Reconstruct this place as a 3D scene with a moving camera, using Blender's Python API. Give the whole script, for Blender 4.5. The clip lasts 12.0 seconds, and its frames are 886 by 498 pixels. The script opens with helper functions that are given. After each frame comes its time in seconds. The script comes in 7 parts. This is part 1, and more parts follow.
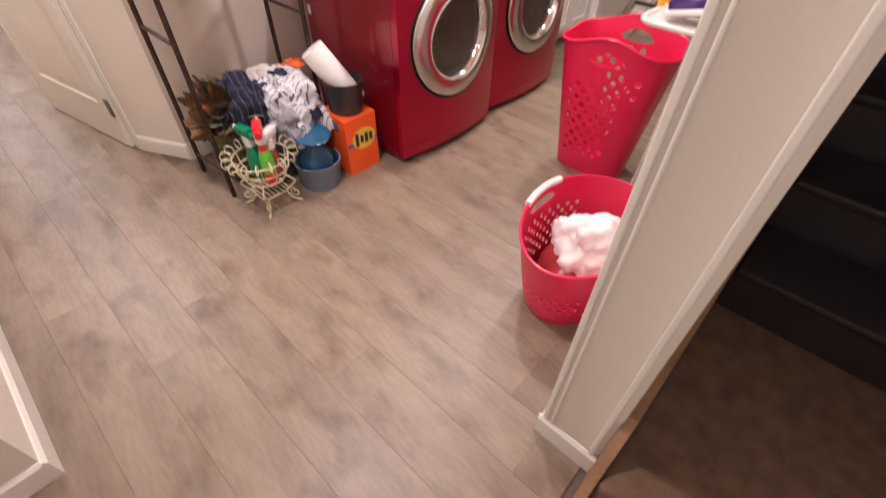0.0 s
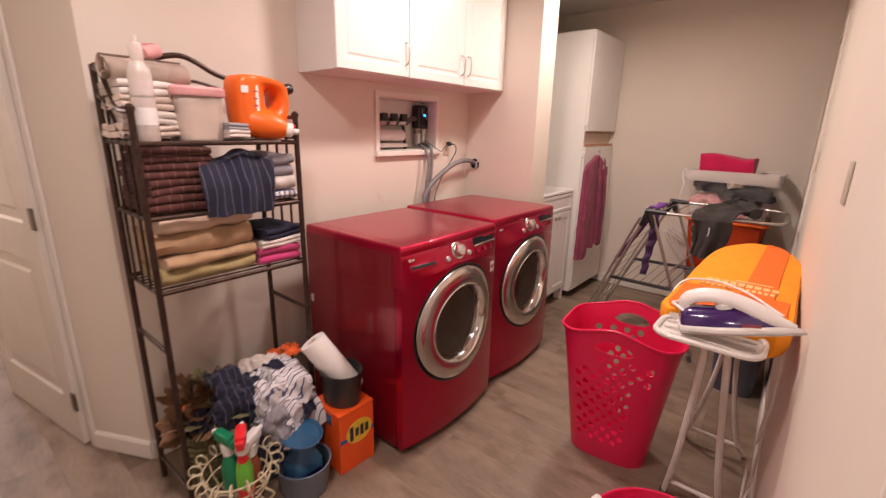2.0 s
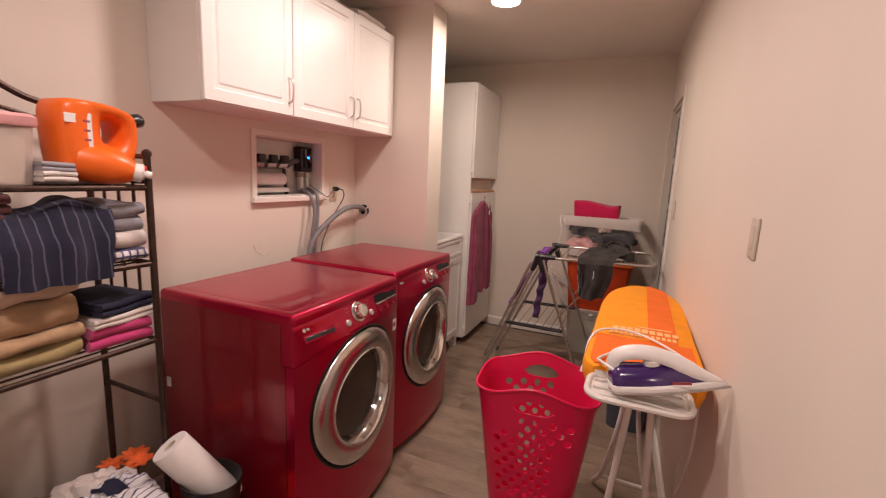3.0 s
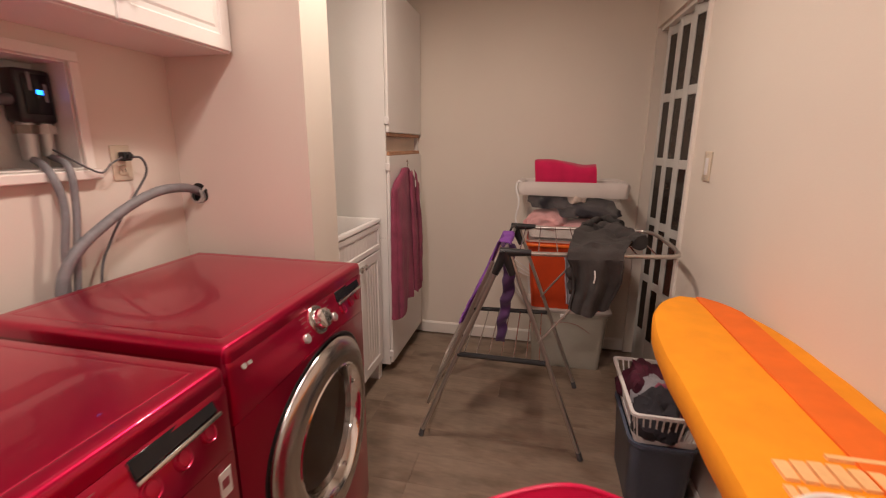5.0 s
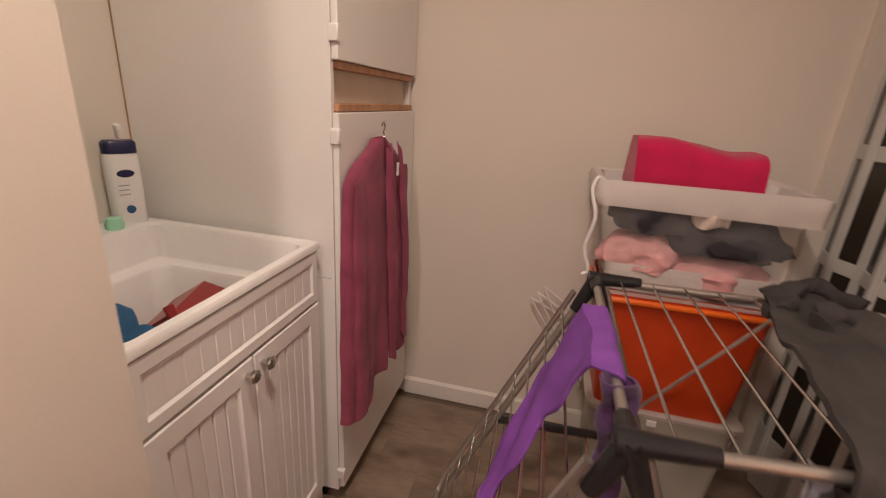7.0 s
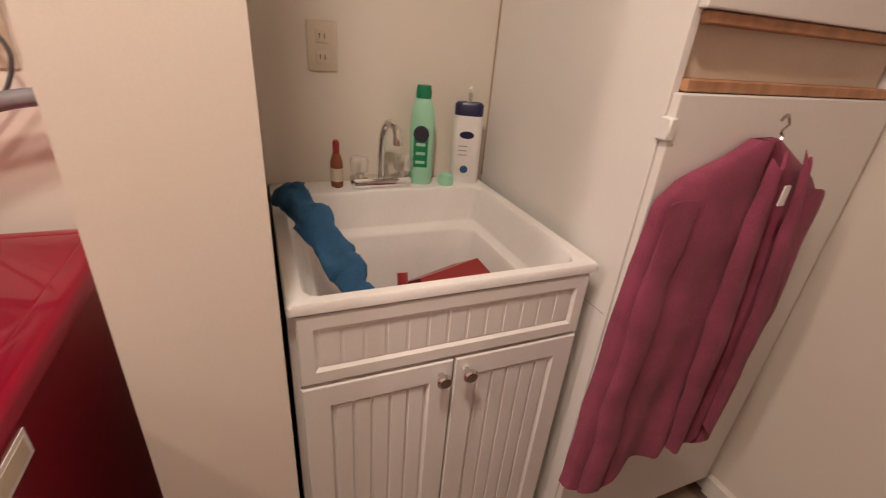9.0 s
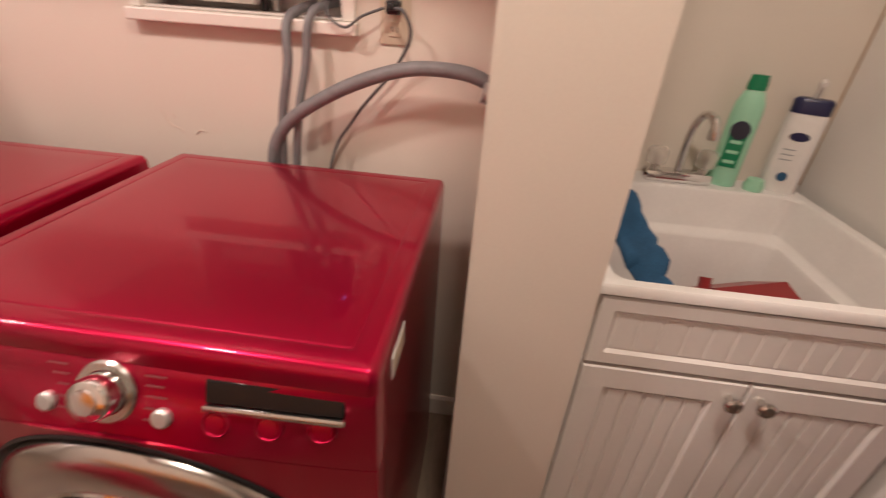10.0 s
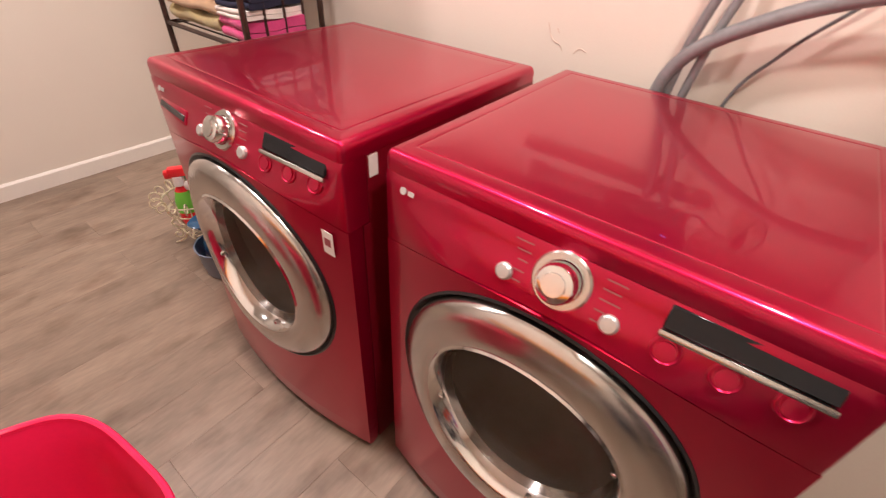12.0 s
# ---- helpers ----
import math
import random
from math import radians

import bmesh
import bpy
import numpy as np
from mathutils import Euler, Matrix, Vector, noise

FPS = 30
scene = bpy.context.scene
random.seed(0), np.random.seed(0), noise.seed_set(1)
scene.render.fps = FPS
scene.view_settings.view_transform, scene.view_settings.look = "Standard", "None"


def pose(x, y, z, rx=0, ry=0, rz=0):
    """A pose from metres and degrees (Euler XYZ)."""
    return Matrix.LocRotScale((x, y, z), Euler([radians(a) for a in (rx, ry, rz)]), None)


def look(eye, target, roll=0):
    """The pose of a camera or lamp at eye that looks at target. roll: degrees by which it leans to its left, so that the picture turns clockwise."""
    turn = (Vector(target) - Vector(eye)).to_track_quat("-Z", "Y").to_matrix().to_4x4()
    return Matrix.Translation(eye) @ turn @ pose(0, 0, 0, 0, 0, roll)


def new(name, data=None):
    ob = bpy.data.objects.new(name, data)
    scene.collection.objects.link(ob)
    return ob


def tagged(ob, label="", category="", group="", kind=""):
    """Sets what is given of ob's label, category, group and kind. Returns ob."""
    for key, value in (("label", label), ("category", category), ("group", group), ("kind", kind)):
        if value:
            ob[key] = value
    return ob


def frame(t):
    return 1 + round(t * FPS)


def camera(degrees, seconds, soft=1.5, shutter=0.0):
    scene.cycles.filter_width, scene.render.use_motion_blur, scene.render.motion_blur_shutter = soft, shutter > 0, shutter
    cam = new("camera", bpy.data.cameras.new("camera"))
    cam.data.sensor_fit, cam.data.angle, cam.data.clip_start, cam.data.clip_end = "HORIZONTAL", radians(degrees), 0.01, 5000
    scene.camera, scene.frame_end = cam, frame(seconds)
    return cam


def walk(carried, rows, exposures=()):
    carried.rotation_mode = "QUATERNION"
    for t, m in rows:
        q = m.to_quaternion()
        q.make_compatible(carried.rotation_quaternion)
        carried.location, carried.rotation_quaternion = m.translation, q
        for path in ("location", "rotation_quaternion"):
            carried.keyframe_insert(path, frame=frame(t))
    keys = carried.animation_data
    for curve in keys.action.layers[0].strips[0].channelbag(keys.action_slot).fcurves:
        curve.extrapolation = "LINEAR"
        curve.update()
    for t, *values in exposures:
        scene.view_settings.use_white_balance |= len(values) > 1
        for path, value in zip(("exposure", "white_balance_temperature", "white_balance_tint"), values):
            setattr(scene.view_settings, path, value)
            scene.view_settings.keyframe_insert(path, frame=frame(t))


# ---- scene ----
cam = camera(90.7, 12.0, soft=1.15, shutter=0.3)
PATH = [
    (0, (2.265, -1.289, 1.283), (1.311, -0.232, -0.122), 1.2),
    (0.5, (2.227, -1.334, 1.36), (1.05, -0.101, 0.314), 1.2),
    (1, (2.177, -1.373, 1.399), (0.921, -0.059, 0.564), 2.2),
    (1.5, (2.098, -1.331, 1.402), (0.811, 0.03, 0.703), 1.2),
    (2, (2.009, -1.189, 1.436), (0.785, 0.302, 0.908), 1.2),
    (2.5, (1.919, -1.108, 1.451), (0.917, 0.575, 1.044), 2.3),
    (3, (1.799, -1.071, 1.452), (1.022, 0.742, 1.122), 2.6),
    (3.2, (1.757, -1.046, 1.447), (1.045, 0.792, 1.11), 2.6),
    (4.8, (1.416, -0.103, 1.397), (0.964, 1.79, 0.939), 1.2),
    (5, (1.386, 0.039, 1.384), (0.967, 1.938, 0.918), 0.4),
    (5.5, (1.317, 0.414, 1.371), (0.928, 2.309, 0.863), 1.0),
    (6, (1.171, 0.736, 1.366), (0.807, 2.622, 0.808), 1.4),
    (6.5, (1.062, 0.975, 1.369), (0.715, 2.842, 0.741), 1.1),
    (7, (1.098, 1.298, 1.366), (0.689, 3.147, 0.722), 3.7),
    (7.5, (1.063, 1.504, 1.382), (0.212, 3.162, 0.657), 5.8),
    (7.7, (1.028, 1.568, 1.375), (-0.039, 3.087, 0.63), 5.1),
    (9.3, (1.14, 1.716, 1.377), (-0.558, 2.251, 0.465), 5.4),
    (9.5, (1.132, 1.668, 1.371), (-0.597, 2.047, 0.439), 5.7),
    (10, (1.138, 1.523, 1.362), (-0.591, 1.365, 0.369), 4.0),
    (10.5, (1.183, 1.428, 1.33), (-0.432, 0.927, 0.26), 2.3),
    (11, (1.227, 1.371, 1.307), (-0.264, 0.632, 0.198), 0.6),
    (11.5, (1.248, 1.318, 1.279), (-0.091, 0.477, 0.054), 1.2),
    (12, (1.249, 1.21, 1.291), (-0.02, 0.277, 0.058), 3.5),
]
EXPOSURES = [(0, 0.85, 5500, 2), (0.5, 0.74, 5550, 3), (1, 0.56, 5850, 6), (1.5, 0.34, 6000, 8), (2, 0.16, 6150, 10), (2.5, -0.12, 6200, 11), (4, -0.2, 6350, 9), (5.5, -0.15, 6300, 8), (7.5, -0.04, 6400, 7), (9.5, 0.0, 6450, 8), (10, -0.07, 6400, 9), (10.5, 0.12, 6450, 10), (11, 0.35, 6300, 9), (12, 0.65, 5850, 4)]
walk(cam, [(t, look(eye, target, roll)) for t, eye, target, roll in PATH], EXPOSURES)

# ---------------------------------------------------------------- light
wd = bpy.data.worlds.new("world")
scene.world = wd
wd.use_nodes = True
wd.node_tree.nodes["Background"].inputs[0].default_value = (1.0, 0.86, 0.78, 1)
wd.node_tree.nodes["Background"].inputs[1].default_value = 0.012


def ceiling_spot(x, y, z, watts, colour, size=0.16):
    """A flush round ceiling lamp, seen or added as fill: the light it gives, as a disc just under the diffuser."""
    data = bpy.data.lights.new("lamp_light", "AREA")
    data.shape, data.size, data.energy, data.color = "DISK", size, watts, colour
    data.spread = radians(172)
    ob = new("lamp_light", data)
    ob.location = (x, y, z)
    return ob


WARM = (1.0, 0.77, 0.69)
CEIL = 2.49
# Only the first lamp is seen; the other five are added to brighten.
LAMPS_AND_FILL = [(0.985, 1.60, 16.5), (0.92, 0.45, 16), (1.15, -0.85, 17), (2.35, -2.3, 9), (-1.7, -1.3, 23), (-5.2, -1.3, 16)]
for lx, ly, watts in LAMPS_AND_FILL:
    ceiling_spot(lx, ly, CEIL - 0.035, watts, (1.0, 0.80, 0.66) if ly > 1 else WARM if lx > -4 else (0.95, 0.92, 1.0))


# ---------------------------------------------------------------- materials
def mat(name, colour, rough=0.5, metal=0.0, scale=8.0, vary=0.12, bump=0.0, fine=120.0, coat=0.0, rand=0.0, sheen=0.0, stretch=(1, 1, 1), spec=0.5):
    """A Principled material varied at two scales, with fine relief."""
    m = bpy.data.materials.new(name)
    m.use_nodes = True
    n, l = m.node_tree.nodes, m.node_tree.links
    b = n["Principled BSDF"]
    b.inputs["Roughness"].default_value, b.inputs["Metallic"].default_value = rough, metal
    b.inputs["Coat Weight"].default_value, b.inputs["Coat Roughness"].default_value = coat, 0.04
    b.inputs["Sheen Weight"].default_value = sheen
    b.inputs["Specular IOR Level"].default_value = spec
    tc, mp = n.new("ShaderNodeTexCoord"), n.new("ShaderNodeMapping")
    mp.inputs["Scale"].default_value = stretch
    l.new(tc.outputs["Object"], mp.inputs["Vector"])
    big, small = n.new("ShaderNodeTexNoise"), n.new("ShaderNodeTexNoise")
    big.inputs["Scale"].default_value, small.inputs["Scale"].default_value = scale, fine
    big.inputs["Detail"].default_value = 4
    for t in (big, small):
        l.new(mp.outputs["Vector"], t.inputs["Vector"])
    add = n.new("ShaderNodeMath")
    add.operation = "MULTIPLY_ADD"
    l.new(small.outputs["Fac"], add.inputs[0])
    add.inputs[1].default_value = 0.4
    l.new(big.outputs["Fac"], add.inputs[2])
    ramp = n.new("ShaderNodeMapRange")
    ramp.inputs["From Min"].default_value, ramp.inputs["From Max"].default_value = 0.45, 0.95
    ramp.inputs["To Min"].default_value, ramp.inputs["To Max"].default_value = 1 - vary, 1 + vary
    l.new(add.outputs[0], ramp.inputs["Value"])
    hsv = n.new("ShaderNodeHueSaturation")
    hsv.inputs["Color"].default_value = (*colour, 1)
    val = ramp.outputs["Result"]
    if rand:
        info, mul, sc = n.new("ShaderNodeObjectInfo"), n.new("ShaderNodeMath"), n.new("ShaderNodeMapRange")
        sc.inputs["To Min"].default_value, sc.inputs["To Max"].default_value = 1 - rand, 1 + rand
        l.new(info.outputs["Random"], sc.inputs["Value"])
        mul.operation = "MULTIPLY"
        l.new(val, mul.inputs[0])
        l.new(sc.outputs["Result"], mul.inputs[1])
        val = mul.outputs[0]
    l.new(val, hsv.inputs["Value"])
    l.new(hsv.outputs["Color"], b.inputs["Base Color"])
    if bump:
        bp = n.new("ShaderNodeBump")
        bp.inputs["Strength"].default_value, bp.inputs["Distance"].default_value = bump, 0.004
        l.new(add.outputs[0], bp.inputs["Height"])
        l.new(bp.outputs["Normal"], b.inputs["Normal"])
    return m


def striped(name, base, line, pitch, width, axis="X", rough=0.95, second=None):
    """Cloth with woven stripes of another colour across one axis, and across a second one where given."""
    m = mat(name, base, rough, bump=0.5, fine=260, scale=10, vary=0.3, sheen=0.08)
    n, l = m.node_tree.nodes, m.node_tree.links
    b = n["Principled BSDF"]
    tc, sep = n.new("ShaderNodeTexCoord"), n.new("ShaderNodeSeparateXYZ")
    nz, wob = n.new("ShaderNodeTexNoise"), n.new("ShaderNodeVectorMath")
    nz.inputs["Scale"].default_value = 16.0
    l.new(tc.outputs["Object"], nz.inputs["Vector"])
    wob.operation = "MULTIPLY_ADD"
    wob.inputs[1].default_value = (0.014, 0.014, 0.014)
    l.new(nz.outputs["Color"], wob.inputs[0])
    l.new(tc.outputs["Object"], wob.inputs[2])
    old = b.inputs["Base Color"].links[0].from_socket
    for ax in [axis] + ([second] if second else []):
        mul, fr, lt = (n.new("ShaderNodeMath") for _ in range(3))
        mul.operation, fr.operation, lt.operation = "MULTIPLY", "FRACT", "LESS_THAN"
        mul.inputs[1].default_value, lt.inputs[1].default_value = 1 / pitch, width
        l.new(wob.outputs[0], sep.inputs[0])
        l.new(sep.outputs[ax], mul.inputs[0])
        l.new(mul.outputs[0], fr.inputs[0])
        l.new(fr.outputs[0], lt.inputs[0])
        mix = n.new("ShaderNodeMixRGB")
        mix.inputs["Color2"].default_value = (*line, 1)
        l.new(lt.outputs[0], mix.inputs["Fac"])
        l.new(old, mix.inputs["Color1"])
        old = mix.outputs[0]
    l.new(old, b.inputs["Base Color"])
    return m


def glassy(name, colour, rough=0.05, alpha=0.3):
    """Thin clear plastic or glass: mostly see-through, with gloss."""
    m = mat(name, colour, rough, vary=0.05)
    m.node_tree.nodes["Principled BSDF"].inputs["Alpha"].default_value = alpha
    return m


def wood_floor():
    """Grey-brown vinyl oak: long grain, knots, a shade for each plank."""
    m = mat("plank_vinyl", (0.245, 0.183, 0.135), 0.42, scale=2.2, vary=0.25, bump=0.10, fine=18, rand=0.10, stretch=(1, 4.5, 1))
    n, l = m.node_tree.nodes, m.node_tree.links
    b = n["Principled BSDF"]
    old = b.inputs["Base Color"].links[0].from_socket
    tc, kn, cl = n.new("ShaderNodeTexCoord"), n.new("ShaderNodeTexNoise"), n.new("ShaderNodeMapRange")
    mp = n.new("ShaderNodeMapping")
    mp.inputs["Scale"].default_value = (1, 1.7, 1)
    info, va = n.new("ShaderNodeObjectInfo"), n.new("ShaderNodeVectorMath")
    va.operation = "MULTIPLY_ADD"
    l.new(info.outputs["Random"], va.inputs[0])
    va.inputs[1].default_value = (37, 19, 7)
    l.new(tc.outputs["Object"], va.inputs[2])
    l.new(va.outputs[0], mp.inputs["Vector"])
    l.new(mp.outputs["Vector"], kn.inputs["Vector"])
    kn.inputs["Scale"].default_value, kn.inputs["Detail"].default_value = 5.0, 4
    cl.inputs["From Min"].default_value, cl.inputs["From Max"].default_value = 0.50, 0.80
    l.new(kn.outputs["Fac"], cl.inputs["Value"])
    mix = n.new("ShaderNodeMixRGB")
    mix.blend_type = "MULTIPLY"
    mix.inputs["Color2"].default_value = (0.5, 0.42, 0.36, 1)
    l.new(cl.outputs["Result"], mix.inputs["Fac"])
    l.new(old, mix.inputs["Color1"])
    l.new(mix.outputs[0], b.inputs["Base Color"])
    return m


M = {
    "wall": mat("wall_paint", (0.74, 0.68, 0.60), 0.75, scale=1.5, vary=0.035, bump=0.10, fine=220),
    "ceil": mat("ceiling_paint", (0.76, 0.72, 0.66), 0.85, scale=2, vary=0.03, bump=0.15, fine=160),
    "trim": mat("trim_paint", (0.80, 0.76, 0.70), 0.4, scale=5, vary=0.04, bump=0.04),
    "cab": mat("cabinet_white", (0.82, 0.80, 0.77), 0.35, scale=3, vary=0.03, bump=0.03),
    "plank": wood_floor(),
    "sub": mat("floor_joint", (0.165, 0.122, 0.09), 0.9),
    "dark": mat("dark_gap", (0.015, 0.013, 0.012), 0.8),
    "carpet": mat("stair_carpet", (0.16, 0.095, 0.06), 0.95, scale=20, vary=0.3, bump=0.8, fine=300),
    "tread": mat("stair_tread_dark", (0.025, 0.02, 0.022), 0.42, scale=6, vary=0.2, bump=0.1),
    "board": mat("bare_board", (0.30, 0.17, 0.09), 0.7, scale=9, vary=0.3, bump=0.3),
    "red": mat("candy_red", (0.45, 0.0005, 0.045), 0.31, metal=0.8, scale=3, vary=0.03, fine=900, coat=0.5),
    # Side, back and base panels: darker and less metallic than the front's red.
    "redside": mat("darker_red_side", (0.25, 0.004, 0.018), 0.33, metal=0.4, scale=3, vary=0.05, coat=0.5),
    "chrome": mat("chrome", (0.78, 0.77, 0.76), 0.12, metal=1.0, vary=0.04),
    "satin": mat("satin_steel", (0.62, 0.60, 0.58), 0.22, metal=1.0, vary=0.06, fine=300),
    "silver": mat("silver_plastic", (0.55, 0.54, 0.53), 0.3, metal=0.6, vary=0.05),
    "black": mat("black_plastic", (0.015, 0.015, 0.017), 0.3, vary=0.2),
    "glossblack": mat("display_black", (0.012, 0.012, 0.014), 0.14, vary=0.1, spec=0.25),
    "rubber": mat("grey_rubber", (0.10, 0.10, 0.105), 0.6, vary=0.15),
    "hose": mat("grey_hose", (0.20, 0.20, 0.21), 0.5, scale=30, vary=0.12),
    "iron": mat("dark_bronze_metal", (0.06, 0.036, 0.027), 0.42, metal=0.6, scale=30, vary=0.35, bump=0.15),
    "cream": mat("cream_wire", (0.62, 0.55, 0.38), 0.5, scale=40, vary=0.2, bump=0.2),
    "pink": mat("pink_red_plastic", (0.72, 0.012, 0.085), 0.32, scale=4, vary=0.06, bump=0.02),
    "white": mat("white_plastic", (0.80, 0.78, 0.76), 0.35, vary=0.05),
    "whitemetal": mat("white_enamel", (0.75, 0.72, 0.68), 0.3, vary=0.06),
    "orange": mat("orange_plastic", (0.85, 0.15, 0.012), 0.35, vary=0.06),
    "orangebin": mat("translucent_orange", (0.56, 0.055, 0.009), 0.4, vary=0.1),
    "yellowcloth": mat("yellow_cotton", (0.88, 0.32, 0.005), 0.9, scale=14, vary=0.08, bump=0.35, fine=400),
    "orangecloth": mat("orange_cotton", (0.82, 0.16, 0.01), 0.9, scale=14, vary=0.08, bump=0.35, fine=400),
    "purple": mat("purple_plastic", (0.045, 0.015, 0.12), 0.15, vary=0.08, coat=0.6),
    "purplecloth": mat("purple_knit", (0.19, 0.055, 0.32), 0.9, scale=16, vary=0.2, bump=0.6, fine=300),
    "darkpurple": mat("dark_purple_knit", (0.06, 0.018, 0.085), 0.9, scale=16, vary=0.25, bump=0.6, fine=300, sheen=0.3),
    "charcoal": mat("charcoal_fleece", (0.042, 0.037, 0.036), 0.95, scale=14, vary=0.3, bump=0.7, fine=240),
    "maroon": mat("mauve_red_knit", (0.27, 0.052, 0.100), 0.95, scale=12, vary=0.25, bump=0.8, fine=260, sheen=0.08),
    "magenta": mat("magenta_terry", (0.52, 0.006, 0.075), 0.95, scale=14, vary=0.16, bump=0.7, fine=420, sheen=0.2),
    "hotpink": mat("hot_pink_terry", (0.52, 0.045, 0.18), 0.95, scale=14, vary=0.2, bump=0.8, fine=420, sheen=0.2),
    "palepink": mat("pale_pink_cloth", (0.70, 0.36, 0.36), 0.9, scale=14, vary=0.2, bump=0.6, fine=300),
    "tan": mat("tan_terry", (0.43, 0.28, 0.16), 0.95, scale=18, vary=0.22, bump=0.9, fine=420, sheen=0.2),
    "olive": mat("olive_gold_terry", (0.36, 0.285, 0.13), 0.95, scale=18, vary=0.22, bump=0.9, fine=420, sheen=0.2),
    "whitecloth": mat("white_terry", (0.70, 0.64, 0.60), 0.95, scale=18, vary=0.12, bump=0.8, fine=420, sheen=0.2),
    "beigecloth": mat("beige_terry", (0.58, 0.43, 0.33), 0.95, scale=18, vary=0.18, bump=0.9, fine=420, sheen=0.2),
    "creamcloth": mat("cream_terry", (0.68, 0.57, 0.49), 0.95, scale=18, vary=0.14, bump=0.8, fine=420, sheen=0.2),
    "greycloth": mat("grey_cotton", (0.30, 0.29, 0.32), 0.95, scale=18, vary=0.25, bump=0.7, fine=300),
    "blackcloth": mat("black_cotton", (0.03, 0.028, 0.035), 0.95, scale=18, vary=0.3, bump=0.7, fine=300),
    "navycloth": mat("navy_terry", (0.014, 0.015, 0.038), 0.95, scale=18, vary=0.3, bump=0.8, fine=300),
    "bluecloth": mat("teal_blue_cloth", (0.022, 0.090, 0.19), 0.9, scale=14, vary=0.3, bump=0.5, fine=300),
    "navystripe": striped("navy_striped_terry", (0.013, 0.013, 0.034), (0.09, 0.09, 0.145), 0.029, 0.11, "Y"),
    "whitestripe": striped("white_striped_terry", (0.68, 0.66, 0.68), (0.09, 0.09, 0.17), 0.018, 0.2, "X"),
    "plaid": striped("red_brown_plaid", (0.07, 0.021, 0.019), (0.14, 0.065, 0.052), 0.038, 0.14, "Y", second="Z"),
    "bluewhite": striped("blue_white_check", (0.72, 0.70, 0.70), (0.10, 0.10, 0.2), 0.022, 0.3, "Y", second="Z"),
    "box": mat("orange_carton", (0.90, 0.115, 0.012), 0.5, scale=6, vary=0.06),
    "bluebin": mat("blue_grey_bin", (0.075, 0.095, 0.14), 0.4, vary=0.15),
    "bluepl": mat("blue_clear_plastic", (0.035, 0.11, 0.22), 0.2, vary=0.1),
    "greenpl": mat("green_plastic", (0.01, 0.22, 0.10), 0.3, vary=0.1),
    "mint": mat("mint_plastic", (0.36, 0.70, 0.50), 0.35, vary=0.05),
    "lime": mat("lime_label", (0.16, 0.50, 0.05), 0.4, vary=0.05),
    "redpl": mat("red_plastic", (0.70, 0.02, 0.03), 0.3, vary=0.06),
    "dullred": mat("dull_red_plastic", (0.28, 0.022, 0.025), 0.35, vary=0.1),
    "navy": mat("navy_plastic", (0.012, 0.014, 0.07), 0.35, vary=0.1),
    "amber": mat("amber_liquid", (0.25, 0.07, 0.03), 0.15, vary=0.1),
    "leaf": mat("autumn_leaf", (0.14, 0.068, 0.028), 0.8, scale=20, vary=0.5, bump=0.3),
    "rust": mat("rust_petal", (0.70, 0.12, 0.02), 0.8, scale=20, vary=0.4),
    "apricot": mat("apricot_petal", (0.80, 0.36, 0.14), 0.8, scale=20, vary=0.3),
    "wicker": mat("olive_wicker", (0.14, 0.13, 0.06), 0.8, scale=60, vary=0.5, bump=0.6),
    "wood": mat("raw_wood_inside", (0.60, 0.40, 0.24), 0.65, scale=4, vary=0.2, bump=0.15, stretch=(1, 1, 9)),
    "paper": mat("paper_towel", (0.82, 0.79, 0.76), 0.95, scale=20, vary=0.04, bump=0.3, fine=300),
    "tin": mat("dark_tin", (0.06, 0.055, 0.055), 0.35, metal=0.5, vary=0.2),
    "ivory": mat("ivory_plate", (0.62, 0.54, 0.42), 0.4, vary=0.05),
    "rug": mat("rug_brown", (0.10, 0.045, 0.03), 0.95, scale=14, vary=0.4, bump=0.7),
    "rugback": mat("rug_cream", (0.55, 0.42, 0.32), 0.95, scale=12, vary=0.2, bump=0.6),
    "greybin": glassy("clear_bin_grey", (0.62, 0.60, 0.52), 0.25, 0.55),
    "clear": glassy("clear_plastic", (0.80, 0.76, 0.74), 0.15, 0.06),
    "frost": glassy("frosted_plastic", (0.78, 0.70, 0.66), 0.3, 0.6),
    "film": glassy("white_bag_film", (0.84, 0.78, 0.74), 0.35, 0.72),
    "tubfilm": glassy("cream_tub_plastic", (0.80, 0.69, 0.61), 0.3, 0.42),
    "plate": mat("painted_plate", (0.60, 0.54, 0.46), 0.5, vary=0.06),
    "pane": mat("smoked_pane", (0.035, 0.028, 0.022), 0.12, vary=0.1),
    "pvc": mat("grey_pvc", (0.55, 0.55, 0.52), 0.4, vary=0.06),
    "doorglass": glassy("door_glass", (0.13, 0.105, 0.08), 0.04, 0.42),
    "drum": mat("steel_drum", (0.50, 0.46, 0.41), 0.45, metal=0.5, vary=0.15),
    "ink": mat("dark_ink", (0.03, 0.03, 0.05), 0.5),
    "greyink": mat("pale_print", (0.30, 0.06, 0.08), 0.5),
    "yellowink": mat("yellow_print", (0.85, 0.60, 0.05), 0.5),
    "blueink": mat("blue_print", (0.05, 0.12, 0.45), 0.5),
    "brass": mat("antique_brass", (0.24, 0.20, 0.17), 0.35, metal=0.9, vary=0.2),
}


